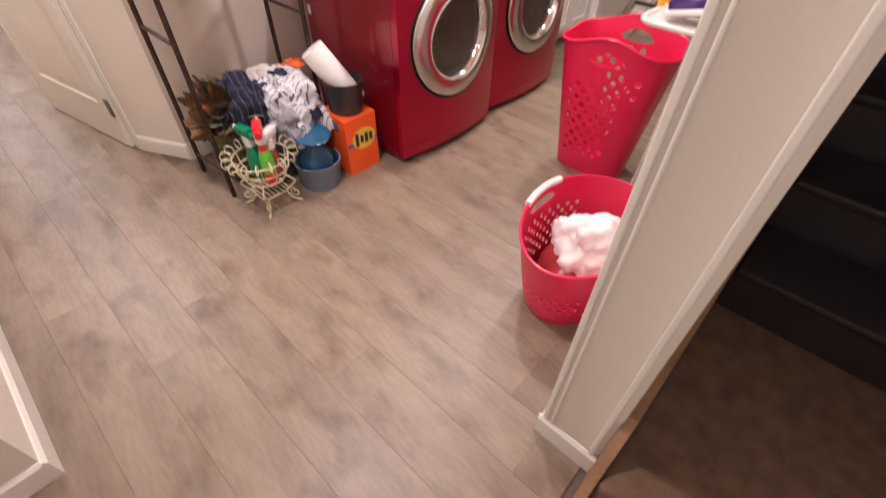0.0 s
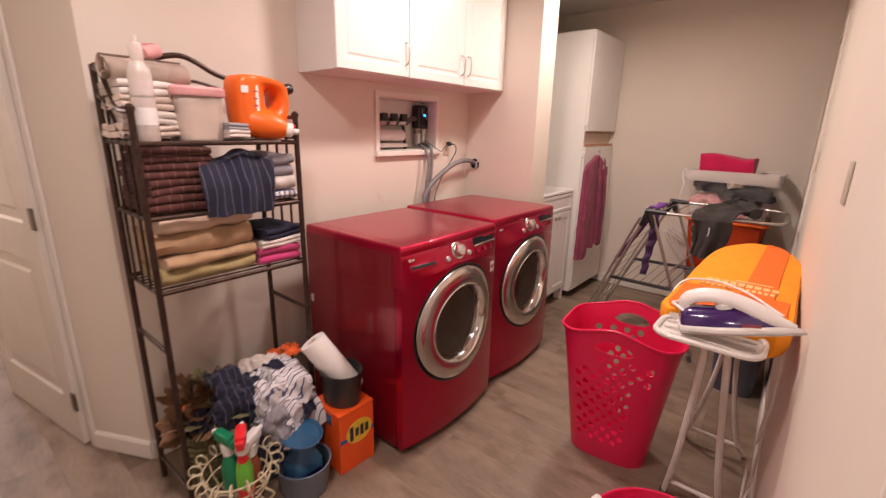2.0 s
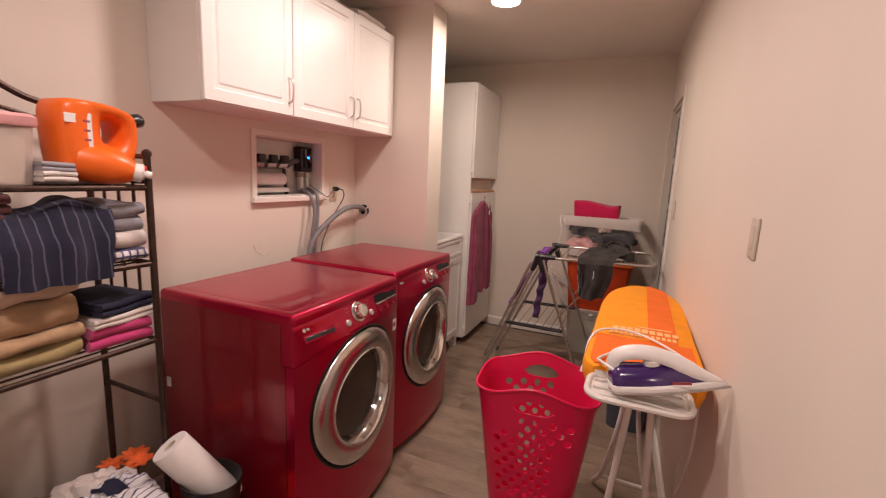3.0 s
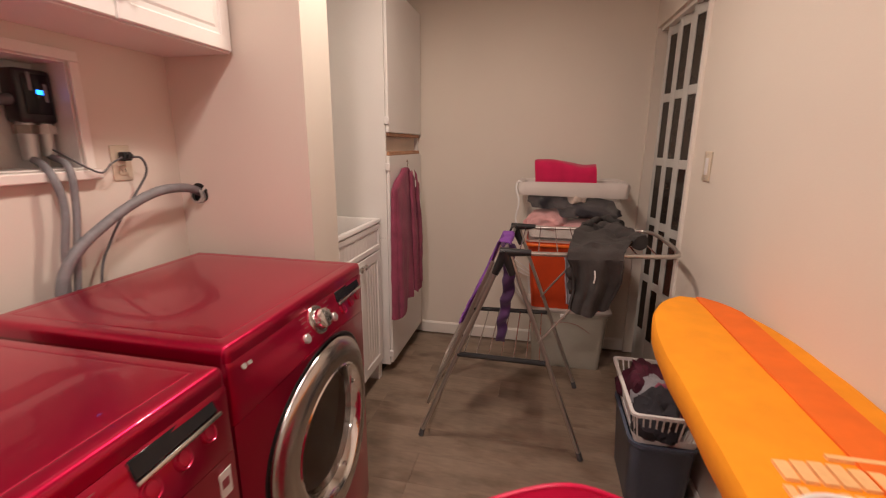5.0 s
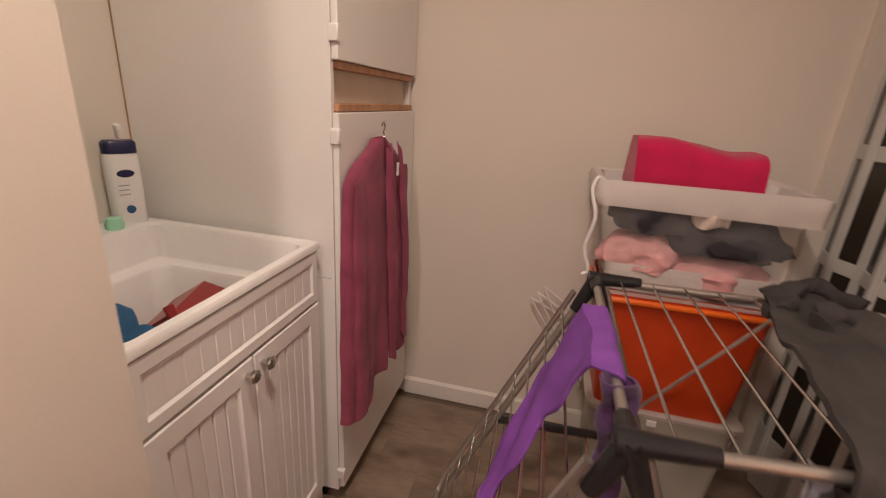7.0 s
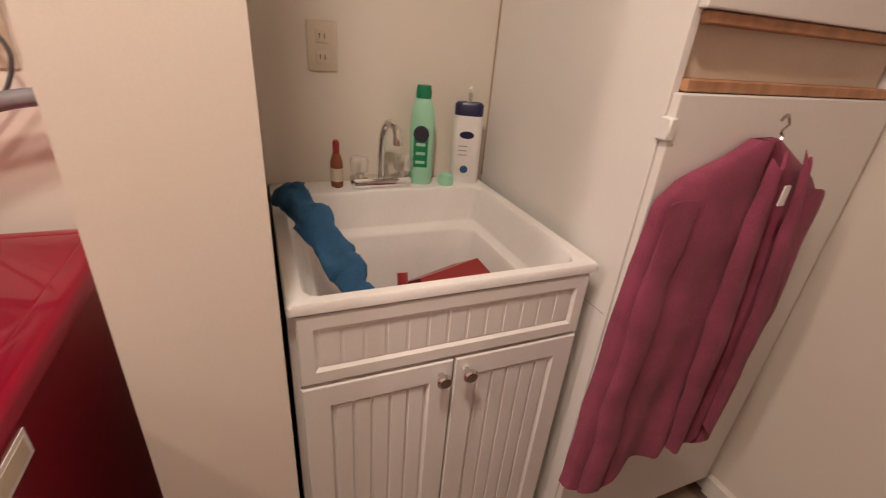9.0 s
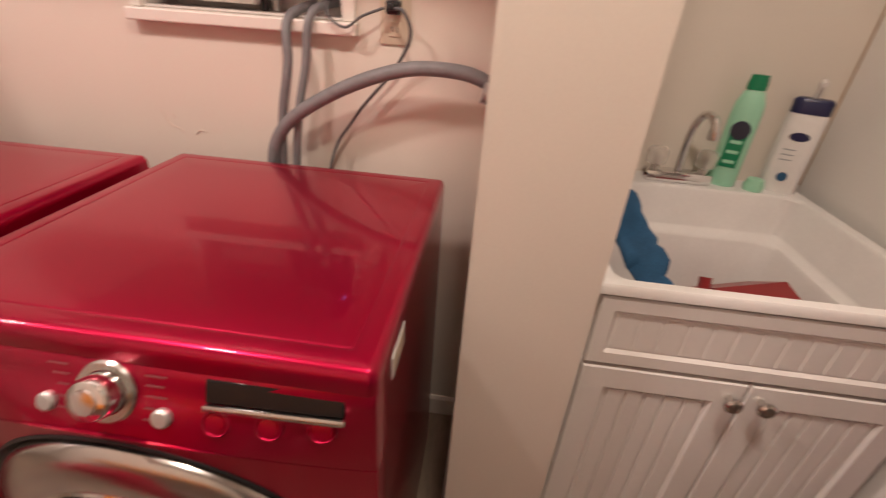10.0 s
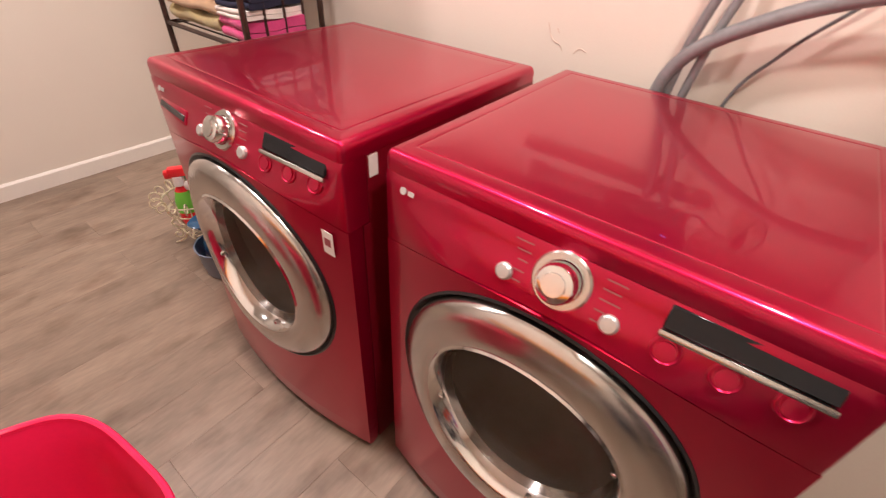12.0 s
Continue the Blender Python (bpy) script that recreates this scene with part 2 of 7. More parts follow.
def glow(name, colour, strength):
    m = bpy.data.materials.new(name)
    m.use_nodes = True
    b = m.node_tree.nodes["Principled BSDF"]
    b.inputs["Base Color"].default_value = (*colour, 1)
    b.inputs["Emission Color"].default_value = (*colour, 1)
    b.inputs["Emission Strength"].default_value = strength
    return m


M["lamp"] = glow("lamp_diffuser", (1.0, 0.9, 0.8), 8.0)
M["led"] = glow("blue_led", (0.02, 0.2, 1.0), 6.0)


M["crystal"] = glassy("clear_knob_plastic", (0.75, 0.70, 0.64), 0.08, 0.38)
M["plum"] = mat("dark_plum_cloth", (0.075, 0.012, 0.028), 0.95, scale=12, vary=0.3, bump=0.4)
M["tubblue"] = mat("pale_blue_tub", (0.17, 0.22, 0.30), 0.35, vary=0.15)
M["paleprint"] = mat("pale_orange_print", (0.88, 0.52, 0.22), 0.9, vary=0.1)
M["greytext"] = mat("grey_text_print", (0.33, 0.34, 0.36), 0.6, vary=0.1)
M["slotwood"] = mat("red_brown_slot_wood", (0.46, 0.24, 0.13), 0.6, scale=4, vary=0.25, bump=0.15, stretch=(1, 9, 1))


# ---------------------------------------------------------------- mesh tools
def link(name, bm, material, smooth=False):
    me = bpy.data.meshes.new(name)
    bmesh.ops.recalc_face_normals(bm, faces=bm.faces[:])
    bm.to_mesh(me)
    bm.free()
    me.materials.append(M[material])
    if smooth:
        for p in me.polygons:
            p.use_smooth = True
        me.set_sharp_from_angle(angle=radians(40))
    return new(name, me)


def part(name, bm, material, parent, label="", smooth=True):
    ob = link(name, bm, material, smooth)
    ob.parent = parent
    if label:
        ob["label"] = label
    return ob


def thing(name, m, label, category, group="", kind=""):
    ob = new(name)
    ob.empty_display_size = 0.1
    ob.matrix_basis = m
    return tagged(ob, label, category, group, kind)


def structure(name, bm, material, label="", category="", smooth=False):
    return tagged(link(name, bm, material, smooth), label, category, "", "structure")


def box(bm, x0, y0, z0, x1, y1, z1, bevel=0.0, seg=2, m=None):
    c = Matrix.Translation(((x0 + x1) / 2, (y0 + y1) / 2, (z0 + z1) / 2)) @ Matrix.Diagonal((abs(x1 - x0), abs(y1 - y0), abs(z1 - z0), 1))
    vs = bmesh.ops.create_cube(bm, size=1, matrix=(m or Matrix()) @ c)["verts"]
    if bevel:
        es = list({e for v in vs for e in v.link_edges})
        bmesh.ops.bevel(bm, geom=es, offset=bevel, segments=seg, affect="EDGES", profile=0.5)
    return bm


def B(*a, **k):
    return box(bmesh.new(), *a, **k)


def tube(bm, pts, r, seg=8, closed=False, flat=1.0):
    """A round rod along a line of points; r may be a list."""
    pts = [Vector(p) for p in pts]
    n = len(pts)
    rr = r if isinstance(r, (list, tuple)) else [r] * n
    rings, up = [], None
    for i, p in enumerate(pts):
        a = pts[(i - 1) % n] if closed or i else p
        b = pts[(i + 1) % n] if closed or i < n - 1 else p
        d = (b - a).normalized()
        if up is None:
            up = d.orthogonal().normalized()
        up = (up - d * up.dot(d))
        up = up.normalized() if up.length > 1e-6 else d.orthogonal().normalized()
        side = d.cross(up)
        rings.append([bm.verts.new(p + (up * math.cos(2 * math.pi * k / seg) + side * math.sin(2 * math.pi * k / seg) * flat) * rr[i]) for k in range(seg)])
    for i in range(n if closed else n - 1):
        A, C = rings[i], rings[(i + 1) % n]
        for k in range(seg):
            bm.faces.new((A[k], A[(k + 1) % seg], C[(k + 1) % seg], C[k]))
    if not closed:
        bm.faces.new(rings[0][::-1])
        bm.faces.new(rings[-1])
    return bm


def T(pts, r, seg=8, closed=False, flat=1.0):
    return tube(bmesh.new(), pts, r, seg, closed, flat)


def curve(pts, n=10):
    """Points on a smooth line through pts."""
    P = [Vector(p) for p in pts]
    P = [P[0] * 2 - P[1]] + P + [P[-1] * 2 - P[-2]]
    out = []
    for i in range(1, len(P) - 2):
        a, b, c, d = P[i - 1:i + 3]
        for k in range(n):
            t = k / n
            out.append(0.5 * (2 * b + (c - a) * t + (2 * a - 5 * b + 4 * c - d) * t * t + (3 * b - a - 3 * c + d) * t ** 3))
    return out + [P[-2]]


def lathe(profile, seg=24, m=None, bm=None, sx=1.0, sy=1.0):
    """Turns (radius, height) pairs about z."""
    bm = bm or bmesh.new()
    m = m or Matrix()
    rings = []
    for r, z in profile:
        if r < 1e-5:
            rings.append([bm.verts.new(m @ Vector((0, 0, z)))])
        else:
            rings.append([bm.verts.new(m @ Vector((sx * r * math.cos(2 * math.pi * k / seg), sy * r * math.sin(2 * math.pi * k / seg), z))) for k in range(seg)])
    for A, C in zip(rings, rings[1:]):
        for k in range(seg):
            a, b, c, d = A[k % len(A)], A[(k + 1) % len(A)], C[(k + 1) % len(C)], C[k % len(C)]
            vs = list(dict.fromkeys((a, b, c, d)))
            if len(vs) > 2:
                bm.faces.new(vs)
    return bm


def loop_round(w, d, r, z, n=6, cx=0.0, cy=0.0):
    """A rounded rectangle w by d at height z, as points."""
    out = []
    for sx, sy, a0 in ((1, 1, 0), (-1, 1, 90), (-1, -1, 180), (1, -1, 270)):
        for k in range(n):
            a = radians(a0 + 90 * k / (n - 1))
            out.append(Vector((cx + sx * (w / 2 - r) + r * math.cos(a), cy + sy * (d / 2 - r) + r * math.sin(a), z)))
    return out


def loft(loops, bm=None, cap0=True, cap1=True, m=None):
    bm = bm or bmesh.new()
    m = m or Matrix()
    R = [[bm.verts.new(m @ p) for p in lp] for lp in loops]
    n = len(R[0])
    for A, C in zip(R, R[1:]):
        for k in range(n):
            bm.faces.new((A[k], A[(k + 1) % n], C[(k + 1) % n], C[k]))
    if cap0:
        bm.faces.new(R[0][::-1])
    if cap1:
        bm.faces.new(R[-1])
    return bm


def sheet(fn, nu, nv, thick=0.004):
    """A cloth: a grid of fn(u, v), given thickness."""
    bm = bmesh.new()
    g = [[bm.verts.new(fn(i / nu, j / nv)) for j in range(nv + 1)] for i in range(nu + 1)]
    for i in range(nu):
        for j in range(nv):
            bm.faces.new((g[i][j], g[i + 1][j], g[i + 1][j + 1], g[i][j + 1]))
    bmesh.ops.recalc_face_normals(bm, faces=bm.faces[:])
    bmesh.ops.solidify(bm, geom=bm.faces[:], thickness=thick)
    return bm


def rumple(bm, amp, size, seed=0):
    o = Vector((seed * 7.3, seed * 3.1, seed))
    for v in bm.verts:
        v.co += noise.noise_vector(v.co / size + o) * amp
    return bm


def folded(w, d, h, layers=3, amp=0.006, seed=0):
    """A folded towel lying flat: layers with rounded folds along the front, w along y, d along x."""
    bm = bmesh.new()
    t = h / layers
    for k in range(layers):
        z0 = k * t
        prof = [(math.cos(a), math.sin(a)) for a in [radians(-90 + 180 * i / 6) for i in range(7)]]
        r = t * 0.5
        loops = []
        for j in range(13):
            y = -w / 2 + w * j / 12
            e = 1 - 0.10 * (abs(2 * j / 12 - 1) ** 6)
            lp = [Vector((d / 2 - r + r * 1.02 * c, y, z0 + r + r * s * e)) for c, s in prof]
            lp += [Vector((x, y, z0 + r + r * e)) for x in (d / 4, 0, -d / 4)] + [Vector((-d / 2, y, z0 + r + r * e)), Vector((-d / 2, y, z0 + r - r * e))]
            lp += [Vector((x, y, z0 + r - r * e)) for x in (-d / 4, 0, d / 4)]
            loops.append(lp)
        loft(loops, bm)
    rumple(bm, amp, 0.09, seed)
    lo = min(v.co.z for v in bm.verts)
    for v in bm.verts:
        v.co.z -= lo
    return bm


def heap(rx, ry, rz, seed=0, amp=0.35, sub=4):
    """A crumpled pile of cloth with folds."""
    bm = bmesh.new()
    bmesh.ops.create_icosphere(bm, subdivisions=sub, radius=1)
    o = Vector((seed * 5.1, seed * 2.7, seed * 1.3))
    for v in bm.verts:
        p = v.co.copy()
        k = 1 + amp * noise.noise(p * 1.6 + o) + amp * 0.5 * abs(noise.noise(p * 3.7 + o)) + amp * 0.22 * noise.noise(p * 8 + o)
        v.co = Vector((p.x * rx * k, p.y * ry * k, max(p.z, -0.35) * rz * k))
    lo = min(v.co.z for v in bm.verts)
    for v in bm.verts:
        v.co.z -= lo
    return bm


def letters(name, text, size, m, material, parent, extrude=0.0006):
    cu = bpy.data.curves.new(name, "FONT")
    cu.body, cu.size, cu.extrude, cu.align_x, cu.align_y = text, size, extrude, "CENTER", "CENTER"
    tmp = bpy.data.objects.new(name, cu)
    me = bpy.data.meshes.new_from_object(tmp)
    bpy.data.objects.remove(tmp)
    me.materials.clear()
    me.materials.append(M[material])
    ob = new(name, me)
    ob.parent = parent
    ob.matrix_basis = m
    return ob


# ---------------------------------------------------------------- the shell
EAST = lambda y: 2.095 - 0.031 * y
NORTH, SOUTH, WESTX = 3.045, -1.68, -7.0
"""Plan: the laundry lies between x = 0 and EAST, y = -0.86 and NORTH; a passage goes west between y = SOUTH and -0.87; stairs rise east of the wall."""


def wall_along(name, p, q, thick, z0=0.0, z1=CEIL, holes=(), material="wall", label="", side=1):
    """A wall from p to q whose seen face is on that line; it has its thickness to the right of p > q (side 1). holes: (start, end, bottom, top)."""
    p, q = Vector((*p, 0)), Vector((*q, 0))
    ln = (q - p).length
    d = (q - p) / ln
    m = Matrix.Translation(p) @ Matrix.Rotation(math.atan2(d.y, d.x), 4, "Z")
    bm = bmesh.new()
    a, b = (-thick, 0.0) if side == 1 else (0.0, thick)
    s = 0.0
    for h0, h1, hz0, hz1 in sorted(holes):
        if h0 > s:
            box(bm, s, a, z0, h0, b, z1)
        if hz0 > z0:
            box(bm, h0, a, z0, h1, b, hz0)
        if hz1 < z1:
            box(bm, h0, a, hz1, h1, b, z1)
        s = h1
    if s < ln:
        box(bm, s, a, z0, ln, b, z1)
    ob = structure(name, bm, material, label)
    ob.matrix_basis = m
    return ob


def baseboard(p, q, h=0.085, t=0.012, label="white painted baseboard along the wall"):
    p, q = Vector((*p, 0)), Vector((*q, 0))
    ln = (q - p).length
    bm = bmesh.new()
    loft([[Vector((x, 0, 0)), Vector((x, t, 0)), Vector((x, t, h - 0.012)), Vector((x, t * 0.4, h)), Vector((x, 0, h))] for x in (0, ln)], bm)
    ob = structure("baseboard", bm, "trim", label)
    ob.matrix_basis = Matrix.Translation(p) @ Matrix.Rotation(math.atan2(q.y - p.y, q.x - p.x), 4, "Z")
    return ob


ECORN = (EAST(NORTH), NORTH)
STUBY = -0.68
SINKX, CORNY = -0.10, -0.735
ESTUB = (EAST(STUBY), STUBY)
BOXY0, BOXY1, BOXZ0, BOXZ1 = 0.635, 1.145, 1.30, 1.615
wall_along("wall_west", (0, 1.716), (0, CORNY), 0.14, holes=((1.716 - BOXY1, 1.716 - BOXY0, BOXZ0, BOXZ1),), label="warm off-white painted wall behind the machines")
wall_along("wall_sink", (SINKX, NORTH), (SINKX, 1.716), 0.14, label="warm off-white painted wall behind the utility sink")
wall_along("wall_corner", (0, CORNY), (-0.272, -0.87), 0.12, label="short off-white wall turning into the passage")
wall_along("wall_north", (EAST(NORTH) + 0.14, NORTH), (SINKX - 0.14, NORTH), 0.14, label="warm off-white painted end wall", side=1)
EL = (Vector(ECORN) - Vector(ESTUB)).length
DOOR0, DOOR1 = EL - 0.84, EL - 0.03
wall_along("wall_east", ESTUB, ECORN, 0.168, holes=((DOOR0, DOOR1, 0, 2.05),), label="warm off-white painted wall with a folding door", side=1)
wall_along("wall_partition", (0.0, 1.513), (0.560, 1.513), 0.203, label="short painted wall between the machines and the sink", side=-1)
wall_along("wall_passage_north", (-0.272, -0.87), (WESTX, -0.87), 0.12, holes=((0.053, 0.898, 0, 2.04),), label="off-white passage wall with a white door", side=1)
wall_along("wall_passage_south", (WESTX, SOUTH), (1.23, SOUTH), 0.12, label="off-white passage wall", side=1)
wall_along("wall_passage_end", (WESTX, -0.7), (WESTX, -1.9), 0.12, label="off-white wall at the end of the passage")
wall_along("wall_hall_west", (1.23, SOUTH - 0.12), (1.23, -3.2), 0.12, label="off-white hall wall")
wall_along("wall_hall_south", (1.11, -3.2), (3.4, -3.2), 0.12, label="off-white hall wall", side=1)
wall_along("wall_stairs_east", (3.25, -3.2), (3.25, 3.1), 0.12, label="off-white stair wall", side=1)
wall_along("wall_stairs_north", (3.25, 2.9), (2.3, 2.9), 0.12, label="off-white stair wall", side=1)
wall_along("wall_closet_back", (-0.14, -0.2), (-1.6, -0.2), 0.1, label="closet back wall", side=-1)
wall_along("wall_closet_side", (-1.6, -0.2), (-1.6, -0.76), 0.1, label="closet side wall")

structure("ceiling", B(-7.2, -3.4, CEIL, 3.5, 3.2, CEIL + 0.12), "ceil", "flat off-white ceiling")
structure("subfloor", B(-7.2, -3.4, -0.10, 3.5, 3.2, -0.008), "sub", "dark subfloor under the planks")

for p, q in [((0, 1.513), (0, CORNY)), ((0.560, 1.513), (0.0, 1.513)), ((0.560, 1.714), (0.560, 1.513)), ((EAST(NORTH), NORTH), (0.565, NORTH)), ((0.0, CORNY), (-0.272, -0.87)), ((-1.224, -0.87), (WESTX, -0.87)),
             ((WESTX, SOUTH), (1.242, SOUTH)), ((1.23, SOUTH), (1.23, -3.2)), ((2.30, STUBY), (2.10, STUBY)), (ESTUB, (EAST(2.16), 2.16))]:
    baseboard(p, q)


# ---------------------------------------------------------------- machines
EDGE = 0.655  # how far the machines' front reaches at its two upright edges


def bow(bm, W):
    """Bends a machine's front so that it bulges towards its middle and meets the side panels flush."""
    for v in bm.verts:
        f = min(1.0, max(0.0, (v.co.x - 0.605) / 0.04))
        e = 1 - min(1.0, abs(2 * v.co.y / W - 1)) ** 2
        v.co.x += f * max(0.0, FRONT(v.co.z) - EDGE) * (e - 1)
    return bm


def FRONT(z):
    """How far the front reaches in its middle, at height z."""
    return float(np.interp(z, [0.0, 0.09, 0.84, 0.874, 0.89, 0.913, 0.936, 0.945], [0.690, 0.70, 0.70, 0.688, 0.6805, 0.667, 0.660, 0.660]))


def annulus_panel(bm, y0, y1, z0, z1, cy, cz, r, x, n=64, back=0.036, arch=0.0, steps=6):
    """A front panel facing +x with a round hole through it."""
    corners = [math.atan2(z - cz, y - cy) % (2 * math.pi) for y in (y0, y1) for z in (z0, z1)]
    angles = sorted(corners + [2 * math.pi * (k + 0.5) / n for k in range(n)])
    n = len(angles)
    rings = [[] for _ in range(steps + 3)]
    for a in angles:
        c, s = math.cos(a), math.sin(a)
        t = min(((y1 - cy) if c > 0 else (y0 - cy)) / c if abs(c) > 1e-6 else 9, ((z1 - cz) if s > 0 else (z0 - cz)) / s if abs(s) > 1e-6 else 9)
        oy, oz = cy + c * t, cz + s * t
        if abs(oz - z1) < 1e-5:
            oz += arch * math.sin(math.pi * (oy - y0) / (y1 - y0))
        rings[0].append(bm.verts.new((x - back, oy, oz)))
        for k in range(steps + 1):
            f = k / steps
            rings[k + 1].append(bm.verts.new((x, oy + (cy + c * r - oy) * f, oz + (cz + s * r - oz) * f)))
        rings[-1].append(bm.verts.new((x - back, cy + c * r, cz + s * r)))
    for A, C in zip(rings, rings[1:]):
        for k in range(n):
            bm.faces.new((A[k], A[(k + 1) % n], C[(k + 1) % n], C[k]))
    return bm


FACE = Matrix(((0, 0, 1, 0), (1, 0, 0, 0), (0, 1, 0, 0), (0, 0, 0, 1)))  # local z of a turned piece points out of the machine's front


def machine(name, m, label, drawer):
    W, H, XT, XF = 0.686, 0.975, 0.635, 0.70
    w = thing(name, m, label, "washing machine" if drawer else "dryer", "red laundry pair")
    cy, cz, R = 0.343, 0.562, 0.273
    bm = bmesh.new()
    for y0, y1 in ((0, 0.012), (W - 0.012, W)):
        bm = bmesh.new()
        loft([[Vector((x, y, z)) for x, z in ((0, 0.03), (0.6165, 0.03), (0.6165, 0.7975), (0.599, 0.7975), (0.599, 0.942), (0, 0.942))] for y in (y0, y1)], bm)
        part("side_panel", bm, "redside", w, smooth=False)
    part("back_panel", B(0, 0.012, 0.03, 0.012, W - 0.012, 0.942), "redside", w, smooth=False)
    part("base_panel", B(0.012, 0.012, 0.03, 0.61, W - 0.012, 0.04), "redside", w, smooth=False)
    # top, with a shallow raised field
    bm = bmesh.new()
    loops = []
    for dx, z in ((0.0, 0.9424), (0.0, 0.960), (0.0008, 0.966), (0.003, 0.9715), (0.006, 0.9755), (0.010, 0.978), (0.015, 0.979), (0.036, 0.980), (0.0372, 0.9798), (0.0385, 0.9792), (0.040, 0.9792), (0.0413, 0.980), (0.043, 0.9802), (0.09, 0.9802)):
        lp = loop_round(XT + 0.024 - 2 * dx, W + 0.003 - 2 * dx, max(0.014 - dx, 0.005), z, 7, (XT + 0.024) / 2 - 0.004, W / 2)
        loops.append([q + Vector((0.008 * max(0.0, q.x / XT) ** 8 * (1 - (2 * q.y / W - 1) ** 2), 0, 0)) for q in lp])
    loft(loops, bm)
    part("top", bm, "red", w)
    # sloping control panel
    def section(y, inset):
        zb = 0.800 + 0.055 * math.sin(math.pi * y / W)
        zs = [0.9415, 0.932, 0.921, 0.909, 0.897, 0.886, 0.874] + [0.874 + (zb - 0.874) * k / 5 for k in range(1, 6)]
        pts = [(0.601, zb), (0.601, 0.9415)] + [(FRONT(z) - (0.004 if z > 0.94 else 0), z) for z in zs]
        return [Vector((x - (inset if x > 0.645 else 0), y, z)) for x, z in pts]
    bm = bmesh.new()
    loft([section(y, e) for y, e in [(0.0, 0.004), (0.0015, 0.001), (0.004, 0.0)] + [(W * k / 28, 0) for k in range(1, 28)] + [(W - 0.004, 0), (W - 0.0015, 0.001), (W, 0.004)]], bm)
    part("control_panel", bow(bm, W), "red", w)

    def on_panel(y, z, out=0.0):
        e = 1 - (2 * y / W - 1) ** 2
        return EDGE + (FRONT(z) - EDGE) * e + out

    def face(y, z, out=0.0):
        return Matrix.Translation((on_panel(y, z, out), y, z)) @ Matrix.Rotation(math.atan((FRONT(z) - EDGE) * (2 * y / W - 1) * 4 / W), 4, "Z") @ Matrix.Rotation(radians(-24), 4, "Y") @ FACE

    # lower front with the door's opening
    part("front_panel", bow(annulus_panel(bmesh.new(), 0.0, W, 0.10, 0.7985, cy, cz, R + 0.014, XF, arch=0.055), W), "red", w)
    bm = bmesh.new()
    loft([[Vector((0.664, y, 0.032)), Vector((0.664, y, 0.0985)), Vector((XF - 0.001, y, 0.0985)), Vector((XF - 0.006, y, 0.035)), Vector((XF - 0.02, y, 0.025))] for y in [W * k / 20 for k in range(21)]], bm)
    part("kick_plate", bow(bm, W), "red", w)
    # door: black ring drawn for the dark groove, steel ring, chrome bezel, bowl of glass, drum behind
    at = Matrix.Translation((XF, cy, cz)) @ FACE
    part("door_groove", bow(lathe([(R + 0.0138, -0.03), (R + 0.0138, 0.0015), (R + 0.010, 0.003), (R + 0.004, -0.004), (R - 0.01, -0.03)], 56, at), W), "black", w)
    door = part("door", bow(lathe([(R, -0.02), (R + 0.001, 0.004), (R - 0.006, 0.013), (R - 0.03, 0.021), (R - 0.065, 0.024), (R - 0.078, 0.020)], 72, at), W), "satin", w, "brushed steel door ring")
    part("bezel", bow(lathe([(R - 0.078, 0.020), (R - 0.082, 0.023), (R - 0.088, 0.018), (R - 0.098, -0.012), (R - 0.104, -0.03)], 72, at), W), "chrome", door, "chrome inner bezel")
    part("door_glass", bow(lathe([(R - 0.098, -0.012), (R - 0.115, -0.045), (R - 0.15, -0.075), (0.06, -0.095), (0.0, -0.10)], 48, at), W), "doorglass", door, "smoked glass bowl")
    part("drum", bow(lathe([(R - 0.104, -0.03), (R - 0.06, -0.06), (R - 0.03, -0.10), (R - 0.03, -0.45), (0.05, -0.47), (0, -0.47)], 40, at), W), "drum", w, "dim steel drum")
    for k in range(4):
        a = radians(20 + 90 * k)
        bm = bmesh.new()
        box(bm, -0.012, -0.004, 0.0, 0.012, 0.004, 0.012, 0.002, 1, at @ Matrix.Rotation(a, 4, "Z") @ Matrix.Translation((R - 0.09, 0, -0.004)))
        part("glass_clip", bow(bm, W), "chrome", door)
    # dial
    at = face(0.342, 0.905)
    dial = part("dial_ring", lathe([(0.042, -0.006), (0.042, 0.003), (0.039, 0.006), (0.030, 0.006)], 40, at), "satin", w, "steel dial surround")
    part("dial", lathe([(0.029, 0), (0.028, 0.026), (0.025, 0.032), (0.018, 0.034), (0, 0.034)], 36, at), "chrome", dial)
    part("dial_cap", lathe([(0.017, 0.0335), (0.016, 0.036), (0, 0.0365)], 24, at), "chrome", dial)
    for y, z in ((0.262, 0.884), (0.418, 0.884)):
        part("push_button", lathe([(0.0135, -0.004), (0.013, 0.005), (0.010, 0.008), (0, 0.0085)], 24, face(y, z)), "silver", w)
    # display with a silver lip
    f = face(0.56, 0.919)
    part("display", box(bmesh.new(), -0.088, -0.012, -0.004, 0.088, 0.02, 0.003, 0.002, 1, f), "glossblack", w)
    part("display_lip", box(bmesh.new(), -0.09, -0.022, -0.004, 0.09, -0.0125, 0.007, 0.003, 2, f), "satin", w)
    for k in range(3):
        part("small_knob", lathe([(0.019, -0.003), (0.0185, 0.002), (0.0165, 0.003), (0.0145, 0.0012), (0.0125, 0.0012), (0.012, 0.0035), (0, 0.004)], 24, face(0.487 + 0.066 * k, 0.884)), "red", w)
